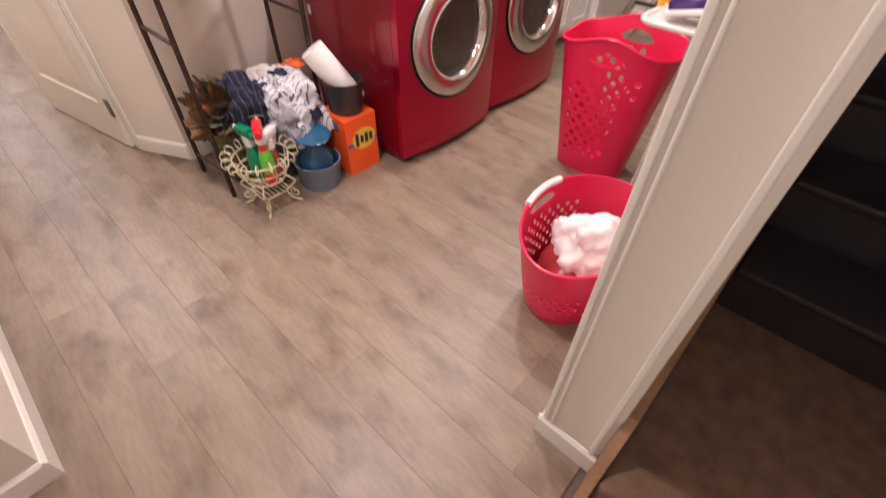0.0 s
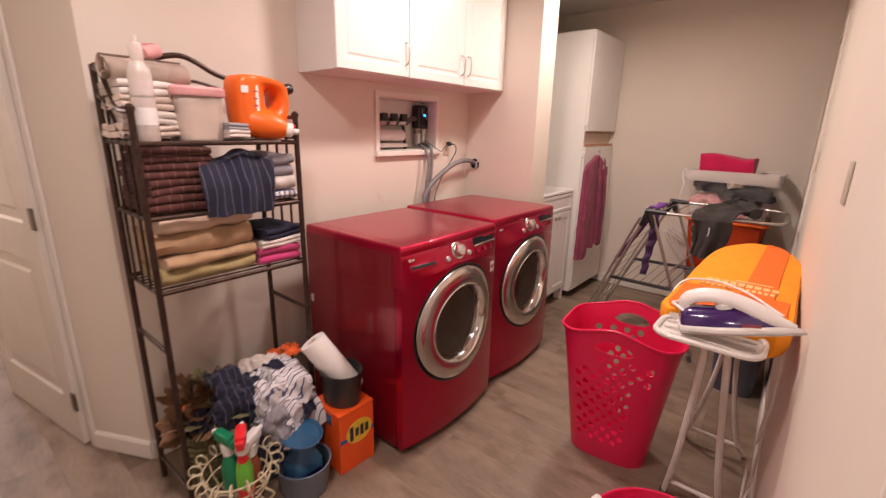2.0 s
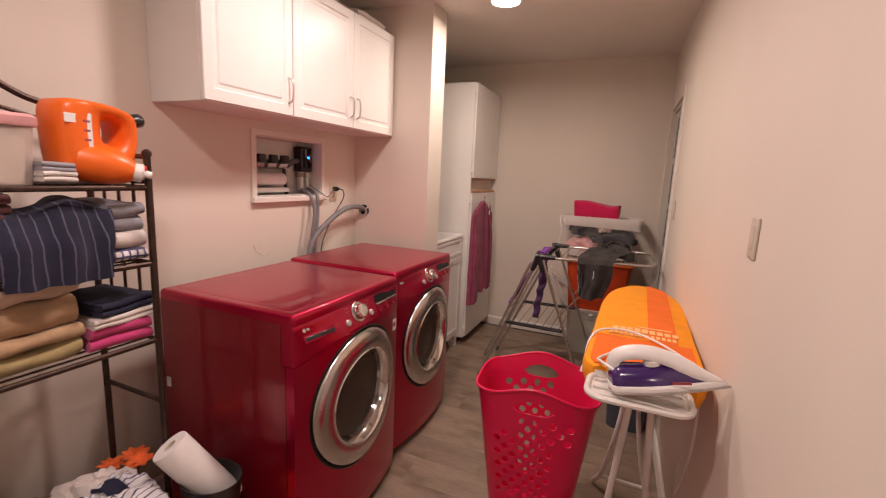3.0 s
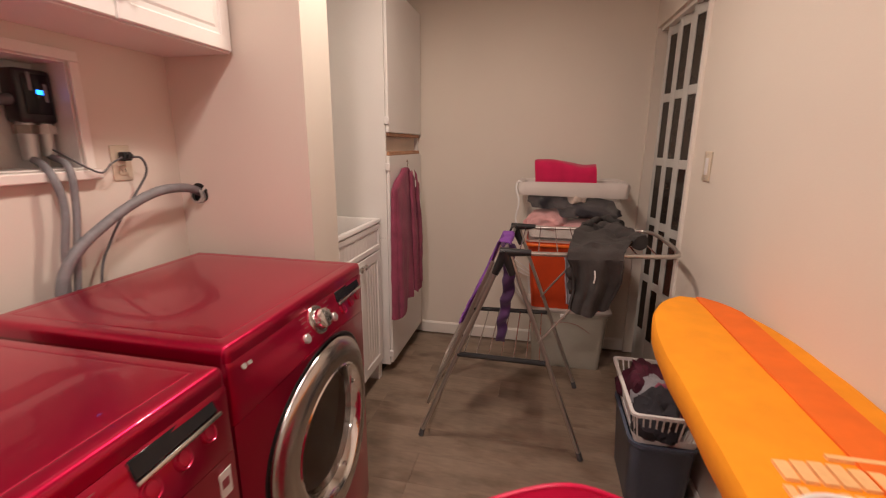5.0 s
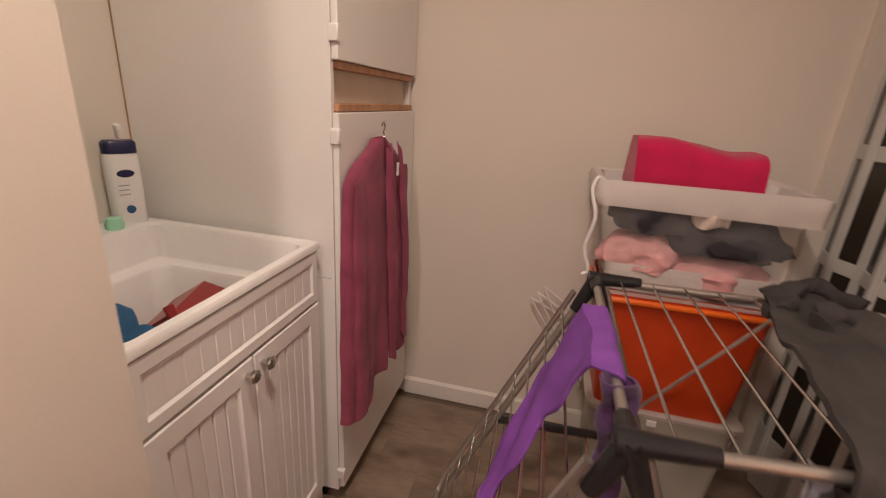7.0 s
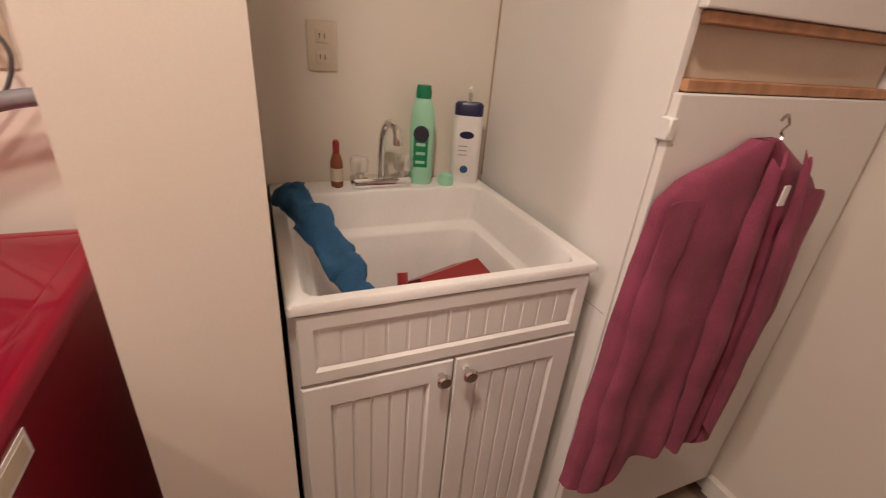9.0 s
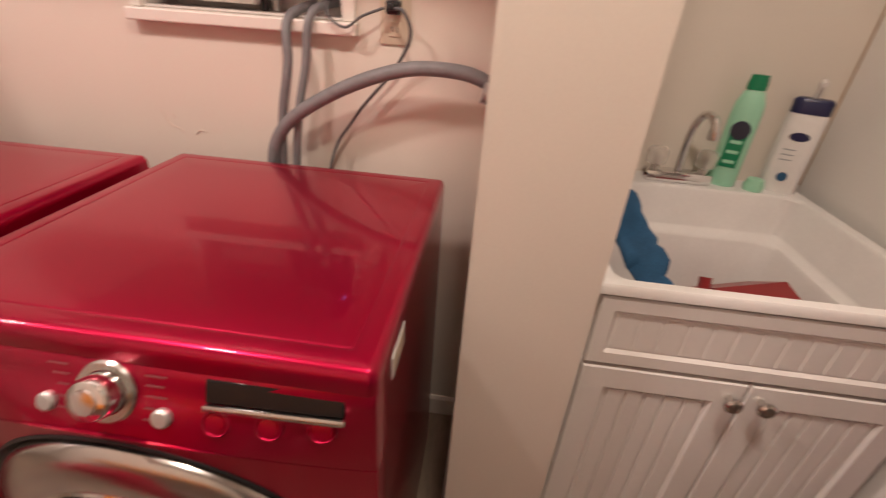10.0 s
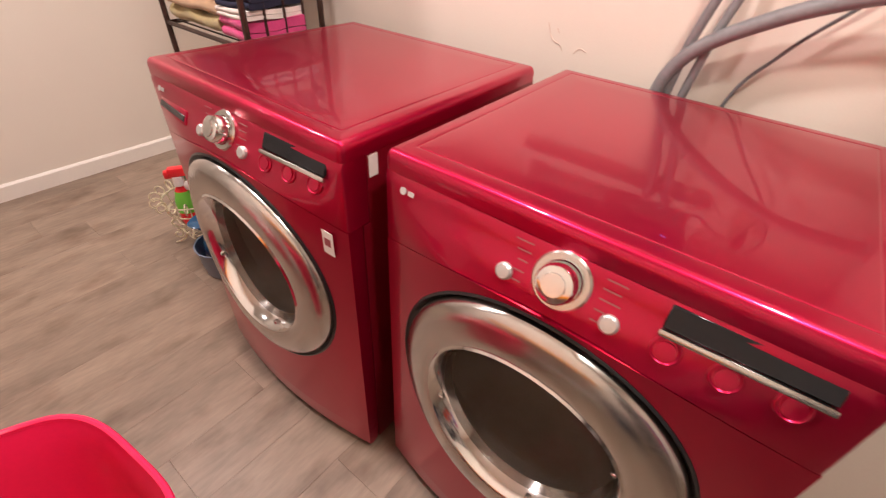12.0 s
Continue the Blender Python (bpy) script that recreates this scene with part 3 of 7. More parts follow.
    # faint printed marks round the dial
    for k in range(5):
        part("print_mark", box(bmesh.new(), 0.052, -0.0012, 0, 0.08 - 0.004 * (k % 2), 0.0012, 0.0006, m=face(0.342, 0.933 - 0.013 * k, 0.001)), "greyink", w, smooth=False)
        part("print_mark", box(bmesh.new(), -0.08 + 0.006 * (k % 3), -0.0012, 0, -0.052, 0.0012, 0.0006, m=face(0.342, 0.933 - 0.013 * k, 0.001)), "greyink", w, smooth=False)
    bm = bmesh.new()
    lathe([(0.007, 0), (0.007, 0.001), (0, 0.001)], 16, face(0.045, 0.918, 0.001), bm)
    box(bm, 0.011, -0.004, 0, 0.024, 0.004, 0.001, m=face(0.045, 0.918, 0.001))
    part("badge", bm, "silver", w, "small silver maker's badge")
    if drawer:
        part("side_label", B(0.012, -0.0018, 0.585, 0.036, -0.0005, 0.625), "white", w, "small white paper tag on the side")
        f = face(0.115, 0.888)
        part("drawer_front", box(bmesh.new(), -0.075, -0.018, -0.005, 0.075, 0.016, 0.002, 0.004, 2, f), "red", w)
        part("drawer_grip", box(bmesh.new(), -0.07, -0.010, 0.001, 0.07, 0.004, 0.0045, 0.002, 1, f), "black", w, "dark recessed drawer grip")
        part("sticker", B(EDGE + 0.0135, 0.622, 0.735, EDGE + 0.0147, 0.655, 0.79), "white", w, "small white printed sticker")
        part("sticker_print", B(EDGE + 0.0147, 0.630, 0.755, EDGE + 0.0153, 0.648, 0.773), "greyink", w)
        part("side_label", B(0.572, W + 0.0005, 0.895, 0.594, W + 0.0018, 0.938), "white", w, "white paper label on the side")
    else:
        part("side_label", B(0.492, W + 0.0005, 0.890, 0.574, W + 0.0018, 0.930), "white", w, "white paper label on the side")
        part("label_print", B(0.500, W + 0.0018, 0.897, 0.566, W + 0.0024, 0.923), "ivory", w)
    for fx in (0.06, 0.62):
        for fy in (0.06, W - 0.06):
            part("foot", lathe([(0.022, 0), (0.022, 0.012), (0.012, 0.016), (0.012, 0.03)], 16, Matrix.Translation((fx, fy, 0))), "black", w)
    return w


machine("washing_machine", pose(0.172, -0.008, 0), "glossy candy-red front-loading washing machine with steel door ring", True)
machine("dryer", pose(0.128, 0.737, 0), "glossy candy-red front-loading dryer with steel door ring", False)


# ---------------------------------------------------------------- cabinets
def framed_door(bm, y0, y1, z0, z1, x, t=0.018, rail=0.05, depth=0.006, proud=0.004):
    """A door facing +x with a recessed field."""
    def ring(i, xx):
        return [Vector((xx, y0 + i, z0 + i)), Vector((xx, y1 - i, z0 + i)), Vector((xx, y1 - i, z1 - i)), Vector((xx, y0 + i, z1 - i))]
    return loft([ring(0, x), ring(0, x + t - 0.003), ring(0.003, x + t), ring(rail, x + t), ring(rail + 0.006, x + t - depth), ring(rail + 0.02, x + t - depth), ring(rail + 0.028, x + t - depth + proud)], bm)


def bow_handle(parent, x, y, z0, z1):
    pts = curve([(x, y, z0), (x + 0.022, y, z0 + 0.012), (x + 0.028, y, (z0 + z1) / 2), (x + 0.022, y, z1 - 0.012), (x, y, z1)], 5)
    return part("handle", T(pts, 0.0045, 8), "silver", parent, "silver bow handle")


def wall_cabinet(y0, y1, doors, label):
    z0, z1, d = 1.689, 2.31, 0.302
    c = thing("wall_cabinet", pose(0, y0, z0), label, "cabinet", "wall cabinets over the machines")
    L, H = y1 - y0, z1 - z0
    bm = bmesh.new()
    box(bm, 0.001, 0, 0, d - 0.02, L, H, 0.002, 1)
    part("body", bm, "cab", c)
    for a, b, hy in doors:
        dr = part("door", framed_door(bmesh.new(), a - y0 + 0.002, b - y0 - 0.002, 0.004, H - 0.004, d - 0.019, rail=0.045), "cab", c, smooth=False)
        bow_handle(dr, d - 0.001, hy - y0, 0.06, 0.17)
    return c


wall_cabinet(0.118, 0.585, [(0.118, 0.585, 0.555)], "white wall cabinet with one door over the washing machine")
wall_cabinet(0.588, 1.511, [(0.588, 1.06, 1.03), (1.06, 1.498, 1.09)], "white double-door wall cabinet over the dryer")
bx = tagged(part("folded_cloth", rumple(folded(0.30, 0.22, 0.05, 2), 0.01, 0.1, 3), "whitecloth", None), "white cloth lying folded on the wall cabinet", "cloth")
bx.location = (0.15, 1.30, 2.311)


def beadboard(parent, y0, y1, z0, z1, x, n):
    for k in range(n):
        a, b = y0 + (y1 - y0) * k / n, y0 + (y1 - y0) * (k + 1) / n
        part("bead_board", B(x, a + 0.002, z0, x + 0.005, b - 0.002, z1, 0.0018, 1), "cab", parent, smooth=False)


def sink_cabinet():
    y0, y1, xf, top = 1.725, 2.335, 0.503, 0.978
    c = thing("sink_cabinet", pose(0, y0, 0), "white beadboard utility sink cabinet with two doors", "cabinet")
    W = y1 - y0
    bm = bmesh.new()
    for a, b in ((0.0, 0.018), (W - 0.018, W)):
        box(bm, 0.03, a, 0.10, xf - 0.018, b, top - 0.0202)
    box(bm, 0.03, 0.018, 0.10, xf - 0.018, W - 0.018, 0.118)
    box(bm, 0.03, 0.018, 0.118, 0.04, W - 0.018, 0.6)
    part("body", bm, "cab", c, smooth=False)
    for a, b in ((0.0, 0.045), (W - 0.045, W)):
        part("foot_block", B(xf - 0.06, a, 0.0, xf, b, 0.10, 0.002, seg=1), "cab", c, smooth=False)
        part("foot_block", B(0.04, a, 0.0, 0.09, b, 0.10, 0.002, seg=1), "cab", c, smooth=False)
    part("toe_board", B(xf - 0.10, 0.045, 0.012, xf - 0.085, W - 0.045, 0.10), "cab", c, smooth=False)
    bm = bmesh.new()
    box(bm, xf - 0.018, 0, 0.10, xf, 0.03, top - 0.0202, 0.001, 1)
    box(bm, xf - 0.018, W - 0.03, 0.10, xf, W, top - 0.0202, 0.001, 1)
    box(bm, xf - 0.018, 0.03, 0.795, xf, W - 0.03, 0.815)
    box(bm, xf - 0.018, 0.03, 0.10, xf, W - 0.03, 0.13)
    part("face_frame", bm, "cab", c, smooth=False)
    # false drawer front
    bm = framed_door(bmesh.new(), 0.012, W - 0.012, 0.808, top - 0.026, xf, 0.016, 0.026, 0.006, 0.0)
    fp = part("drawer_front", bm, "cab", c, smooth=False)
    beadboard(fp, 0.046, W - 0.046, 0.842, top - 0.06, xf + 0.0062, 13)
    for a, b, ky in ((0.012, W / 2 - 0.002, W / 2 - 0.028), (W / 2 + 0.002, W - 0.012, W / 2 + 0.028)):
        d = part("door", framed_door(bmesh.new(), a, b, 0.125, 0.80, xf, 0.016, 0.048, 0.009, 0.0), "cab", c, smooth=False)
        beadboard(d, a + 0.056, b - 0.056, 0.182, 0.743, xf + 0.0065, 5)
        part("knob", lathe([(0.006, 0), (0.006, 0.012), (0.015, 0.018), (0.016, 0.024), (0.012, 0.028), (0, 0.029)], 20, Matrix.Translation((xf + 0.016, ky, 0.768)) @ FACE), "satin", d, "brushed nickel knob")
    # moulded basin
    s = thing("utility_sink", pose(0, y0, 0), "deep white moulded utility sink set in a cabinet", "sink")
    bm = bmesh.new()
    cx, cy, n = 0.285, W / 2, 8
    X1 = xf + 0.019
    def ring(x0, x1, a, b, r, z):
        return loop_round(x1 - x0, b - a, r, z, n, (x0 + x1) / 2, (a + b) / 2)
    B0 = SINKX + 0.002
    loft([ring(B0 + 0.03, xf - 0.02, 0.02, W - 0.02, 0.03, top - 0.0195), ring(B0, X1, -0.001, W + 0.002, 0.006, top - 0.019), ring(B0, X1, -0.001, W + 0.002, 0.007, top - 0.004), ring(B0 + 0.003, X1 - 0.003, 0.002, W - 0.001, 0.009, top),
          ring(B0 + 0.10, X1 - 0.022, 0.028, W - 0.024, 0.028, top), ring(B0 + 0.106, X1 - 0.028, 0.034, W - 0.030, 0.03, top - 0.007), ring(B0 + 0.112, X1 - 0.034, 0.040, W - 0.036, 0.034, top - 0.10), ring(B0 + 0.116, X1 - 0.038, 0.044, W - 0.040, 0.036, top - 0.106),
          ring(B0 + 0.138, X1 - 0.058, 0.066, W - 0.062, 0.04, top - 0.112), ring(B0 + 0.145, X1 - 0.064, 0.072, W - 0.068, 0.042, top - 0.122), ring(B0 + 0.16, X1 - 0.085, 0.085, W - 0.085, 0.05, top - 0.31), ring(B0 + 0.19, X1 - 0.11, 0.11, W - 0.11, 0.05, top - 0.33)], bm, cap0=False)
    part("basin", bm, "white", s)
    part("drain", lathe([(0.03, 0.0), (0.028, 0.004), (0.012, 0.002), (0, 0.002)], 20, Matrix.Translation((0.30, W / 2, top - 0.3298))), "chrome", s)
    # tap on the rear ledge
    f = thing("tap", pose(-0.035, 2.020, top), "chrome gooseneck tap with two clear knobs", "tap")
    part("base", B(-0.022, -0.085, 0, 0.022, 0.085, 0.03, 0.008), "chrome", f)
    part("spout", T(curve([(0, 0, 0.02), (0, 0, 0.10), (0.004, 0.004, 0.15), (0.025, 0.012, 0.180), (0.055, 0.022, 0.172), (0.064, 0.026, 0.145)], 6), 0.0095, 12), "chrome", f)
    part("aerator", T([(0.064, 0.026, 0.15), (0.065, 0.0265, 0.13)], 0.0125, 12), "chrome", f)
    for y in (-0.062, 0.062):
        part("knob", lathe([(0.012, 0.03), (0.014, 0.04), (0.024, 0.046), (0.026, 0.075), (0.02, 0.086), (0, 0.088)], 10, Matrix.Translation((0, y, 0))), "crystal", f, "clear faceted knob")
        part("stem", T([(0, y, 0.028), (0, y, 0.07)], 0.008, 10), "chrome", f)


sink_cabinet()


M["beigewood"] = mat("pale_beige_board", (0.66, 0.56, 0.46), 0.6, scale=4, vary=0.08, bump=0.05)


def tall_cabinet():
    y0, y1, xf, z1 = 2.370, 3.03, 0.545, 2.20
    c = thing("tall_cabinet", pose(0, y0, 0), "tall white laminate cabinet with an empty wood-lined slot", "cabinet")
    W = y1 - y0
    bm = bmesh.new()
    for a, b in ((0, 0.018), (W - 0.018, W)):
        box(bm, SINKX + 0.002, a, 0.06, xf, b, z1, 0.001, 1)
    for z in (0.06, z1 - 0.018):
        box(bm, 0.02, 0.018, z, xf - 0.002, W - 0.018, z + 0.018)
    box(bm, SINKX + 0.002, 0.018, 0.06, SINKX + 0.012, W - 0.018, z1)
    part("body", bm, "cab", c, smooth=False)
    part("seam", B(0.10, -0.0004, 0.855, xf - 0.01, 0.0, 0.8562), "greytext", c, smooth=False)
    bm = bmesh.new()
    box(bm, 0.25, 0.019, 1.320, xf + 0.012, W - 0.019, 1.340, 0.002, 1)
    box(bm, 0.25, 0.019, 1.424, xf + 0.012, W - 0.019, 1.4425, 0.002, 1)
    part("slot_back", B(0.515, 0.0305, 1.3405, 0.525, W - 0.0305, 1.4235), "beigewood", c, "pale beige board behind the slot", smooth=False)
    part("slot", bm, "slotwood", c, "raw wood lining of an empty drawer slot", smooth=False)
    for z0, zt in ((0.075, 1.318), (1.444, z1 - 0.004)):
        d = part("door", B(xf + 0.0015, 0.003, z0, xf + 0.0195, W - 0.004, zt, 0.003), "cab", c, smooth=False)
        for zz in ((zt - 0.06, z0 + 0.06)):
            part("hinge", B(xf - 0.003, -0.006, zz - 0.02, xf + 0.024, 0.012, zz + 0.02, 0.003, seg=1), "white", d)
    # Thin brown strip drawn down the corner of cabinet and wall.
    part("corner_line", B(SINKX + 0.001, -0.0028, 0.98, SINKX + 0.0045, -0.0005, 2.19), "tan", c, "brown line where the cabinet meets the wall", smooth=False)
    part("plinth", B(0.03, 0.02, 0.0, xf - 0.06, W - 0.02, 0.06), "dark", c, smooth=False)
    return c


tall_cabinet()


# ---------------------------------------------------------------- doors, switches, lamps
def passage_door():
    m = pose(-0.33, -0.878, 0.008, 0, 0, 180 + 10.4)
    d = thing("door_1", m, "white two-panel interior door standing slightly ajar", "door", kind="structure")
    W, H, t = 0.815, 2.02, 0.035
    bm = bmesh.new()
    def field(z0, z1):
        rail = 0.11
        def ring(i, y):
            return [Vector((rail + i, y, z0 + i)), Vector((W - rail - i, y, z0 + i)), Vector((W - rail - i, y, z1 - i)), Vector((rail + i, y, z1 - i))]
        return loft([ring(0, t), ring(0.012, t - 0.008), ring(0.05, t - 0.008), ring(0.065, t - 0.002)], bmesh.new(), cap0=False)
    fields = ((0.22, 0.86), (1.02, H - 0.12))
    for x0, x1, z0, z1 in ((0, 0.11, 0, H), (W - 0.11, W, 0, H), (0.11, W - 0.11, 0, 0.22), (0.11, W - 0.11, 0.86, 1.02), (0.11, W - 0.11, H - 0.12, H)):
        box(bm, x0, 0, z0, x1, t, z1)
    box(bm, 0.11, 0, 0.2, W - 0.11, 0.012, H - 0.1)
    leaf = part("leaf", bm, "trim", d, smooth=False)
    for z0, z1 in fields:
        part("door_panel", field(z0, z1), "trim", leaf, smooth=False)
    at = Matrix.Translation((W - 0.06, t, 0.95)) @ Matrix.Rotation(radians(-90), 4, "X")
    part("door_knob", lathe([(0.028, 0), (0.028, 0.005), (0.011, 0.01), (0.011, 0.035), (0.024, 0.045), (0.027, 0.058), (0.02, 0.068), (0, 0.07)], 20, at), "brass", d, "dull brass door knob")
    for z in (0.22, 1.05, 1.82):
        part("hinge", B(-0.012, t - 0.004, z - 0.045, 0.022, t + 0.006, z + 0.045, 0.003), "brass", d, "brass butt hinge")
    # frame and casing, set in the opening
    c = thing("door_frame", pose(-0.7475, -0.87, 0), "white painted door frame and casing", "door frame", kind="structure")
    for x in (-0.4225, 0.4075):
        part("jamb", B(x, 0.0, 0, x + 0.015, 0.12, 2.035), "trim", c, smooth=False)
    part("head", B(-0.4075, 0.0, 2.02, 0.4075, 0.12, 2.035), "trim", c, smooth=False)
    def casing(x0, x1, z0, z1):
        return box(box(bmesh.new(), x0, -0.014, z0, x1, -0.0005, z1, 0.003), x0 + 0.012, -0.019, z0 + 0.0, x1 - 0.018, -0.013, z1 - 0.004, 0.002, 1)
    part("casing", casing(0.4105, 0.4755, 0, 2.10), "trim", c, smooth=False)
    part("casing", casing(-0.4755, -0.4105, 0, 2.10), "trim", c, smooth=False)
    part("casing", B(-0.410, -0.014, 2.035, 0.410, -0.0005, 2.10, 0.003), "trim", c, smooth=False)


passage_door()

EDIR = (Vector(ECORN) - Vector(ESTUB)).normalized()
EANG = math.degrees(math.atan2(EDIR.y, EDIR.x))


def east(s, off=0.0, z=0.0):
    """A pose on the east wall: x along the wall from the stair end, y out of the wall into the room."""
    p = Vector(ESTUB) + EDIR * s
    return pose(p.x, p.y, z, 0, 0, EANG) @ pose(0, off, 0)


def folding_door():
    d = thing("folding_door", east(DOOR0), "grey-white accordion folding door with dark panes, closed", "door")
    W, H, n = DOOR1 - DOOR0, 2.03, 8
    pw = W / n
    rails = [0.012, 0.20, 0.56, 0.915, 1.27, 1.625, 1.98]
    for k in range(n):
        a = radians(16 if k % 2 == 0 else -16)
        cx = pw * (k + 0.5)
        m = Matrix.Translation((cx, -0.055, 0)) @ Matrix.Rotation(a, 4, "Z")
        hw = pw * 0.5 / math.cos(a) - 0.007
        bm = bmesh.new()
        for s in (-1, 1):
            box(bm, s * hw - 0.013 * (1 if s > 0 else -0) - (0 if s > 0 else 0), -0.008, 0.012, s * hw + (0.0 if s > 0 else 0.013), 0.008, H, 0.002, 1, m)
        for z in rails:
            box(bm, -hw + 0.0131, -0.007, z, hw - 0.0131, 0.007, z + (0.045 if z > 0.1 else 0.19) * (1 if z < 1.9 else 1.05), 0.002, 1, m)
        p = part("panel", bm, "pvc", d, smooth=False)
        for z0, z1 in zip(rails[1:], rails[2:]):
            part("pane", box(bmesh.new(), -hw + 0.0125, -0.002, z0 + 0.0455, hw - 0.0125, 0.002, z1 - 0.0005, m=m), "pane", p, smooth=False)
    for k in range(1, n):
        s = 1 if k % 2 else -1
        part("hinge_strip", T([(pw * k, -0.055 + s * math.tan(radians(16)) * pw / 2 * 0.86, 0.012), (pw * k, -0.055 + s * math.tan(radians(16)) * pw / 2 * 0.86, H)], 0.011, 8), "pvc", d)
    part("track", B(0, -0.09, H, W, -0.02, 2.05), "trim", d, smooth=False)
    bm = bmesh.new()
    box(bm, -0.006, -0.03, 1.10, 0.006, 0.012, 1.22, 0.004, 2, Matrix.Translation((0.03, -0.03, 0)))
    part("pull", bm, "white", d, "white plastic pull")
    part("jamb", B(-0.03, -0.02, 0, -0.0005, 0.012, 2.09, 0.003), "trim", d, smooth=False)
    # Black sheet added behind the panels stands in for the dark beyond.
    part("dark_sheet", B(-0.02, -0.148, 0, W + 0.02, -0.14, 2.05), "dark", d, smooth=False)


folding_door()


def switch_plate(m, label, w=0.036, h=0.058, plate="ivory", rocker="white"):
    s = thing("light_switch", m, label, "switch")
    part("plate", B(-w, 0, -h, w, 0.006, h, 0.003), plate, s)
    part("rocker", B(-w * 0.44, 0.005, -h * 0.57, w * 0.44, 0.0075, h * 0.57, 0.002), rocker, s)
    for z in (-0.047, 0.047):
        part("screw", lathe([(0.003, 0), (0.003, 0.001), (0, 0.0014)], 8, Matrix.Translation((0, 0.006, z)) @ Matrix.Rotation(radians(-90), 4, "X")), "silver", s)


switch_plate(east(0.925, 0.0005, 1.332), "ivory wall switch plate on the painted wall", 0.030, 0.052, "plate", "plate")
switch_plate(east(2.68, 0.0005, 1.305), "ivory wall switch plate beside the folding door")


def outlet(y, z, label, x=0.0005):
    s = thing("wall_outlet", pose(x, y, z), label, "outlet")
    part("plate", B(0, -0.036, -0.058, 0.005, 0.036, 0.058, 0.003), "ivory", s)
    for dz in (-0.024, 0.024):
        r = part("receptacle", B(0.004, -0.015, dz - 0.016, 0.008, 0.015, dz + 0.016, 0.002), "ivory", s)
        for dy in (-0.006, 0.006):
            part("slot", B(0.0075, dy - 0.001, dz - 0.006, 0.0083, dy + 0.001, dz + 0.006), "dark", r)
    return s


outlet(1.27, 1.315, "ivory wall outlet with a black plug in it")
outlet(1.881, 1.327, "ivory wall outlet above the utility sink", SINKX + 0.0005)


def ceiling_lamp_or_fill(x, y):
    c = thing("ceiling_lamp_or_fill", pose(x, y, CEIL), "round flush ceiling lamp, lit; all but the first are added fill", "ceiling light", "ceiling lamps")
    part("rim", lathe([(0.10, 0.0), (0.10, -0.012), (0.092, -0.018), (0.084, -0.018), (0.084, -0.006)], 36), "white", c)
    part("diffuser", lathe([(0.084, -0.010), (0.06, -0.020), (0, -0.024)], 36), "lamp", c, "glowing white diffuser")


# Fixtures for the seen lamp and for the added fill lights alike.
for lx, ly, watts in LAMPS_AND_FILL:
    ceiling_lamp_or_fill(lx, ly)


# ---------------------------------------------------------------- stairs and stub wall
def stairs():
    tagged(part("stair_landing", B(2.31, -0.78, 0.0, 3.248, 0.0, 0.17, 0.02, 3), "carpet", None), "brown carpeted bottom step", "step", "", "structure")
    z, y = 0.17, -0.02
    for k in range(8):
        s = thing("stair_step", pose(2.285, y, z), "dark stained wooden stair step", "stair", "stair flight", "structure")
        part("tread", B(0.03, -0.03, 0.155, 0.985, 0.27, 0.185, 0.01), "tread", s)
        part("riser", B(0.03, 0.0, 0.0, 0.985, 0.02, 0.155), "tread", s, smooth=False)
        z += 0.185
        y += 0.25
    bm = bmesh.new()
    loft([[Vector((x, -0.82, 0.0)), Vector((x, -0.82, 0.10)), Vector((x, -0.66, 0.31)), Vector((x, -0.1, 0.42)), Vector((x, 1.9, 1.9)), Vector((x, 1.9, 0.0))] for x in (2.282, 2.308)], bm)
    rumple(bm, 0.004, 0.05, 2)
    tagged(part("stair_skirt", bm, "board", None, smooth=False), "bare brown board skirting the stair", "board", "", "structure")


stairs()


def stub_trim():
    """Corner beads that run up the free end of the east wall."""
    x0, x1 = EAST(STUBY), EAST(STUBY) + 0.15
    for a, b in ((x0 - 0.004, x0 + 0.010), (x0 + 0.020, x0 + 0.028), (x1 - 0.012, x1 + 0.002)):
        structure("trim", B(a, STUBY - 0.008, 0.086, b, STUBY + 0.002, CEIL, 0.003), "trim", "white corner bead on the wall's end")


stub_trim()


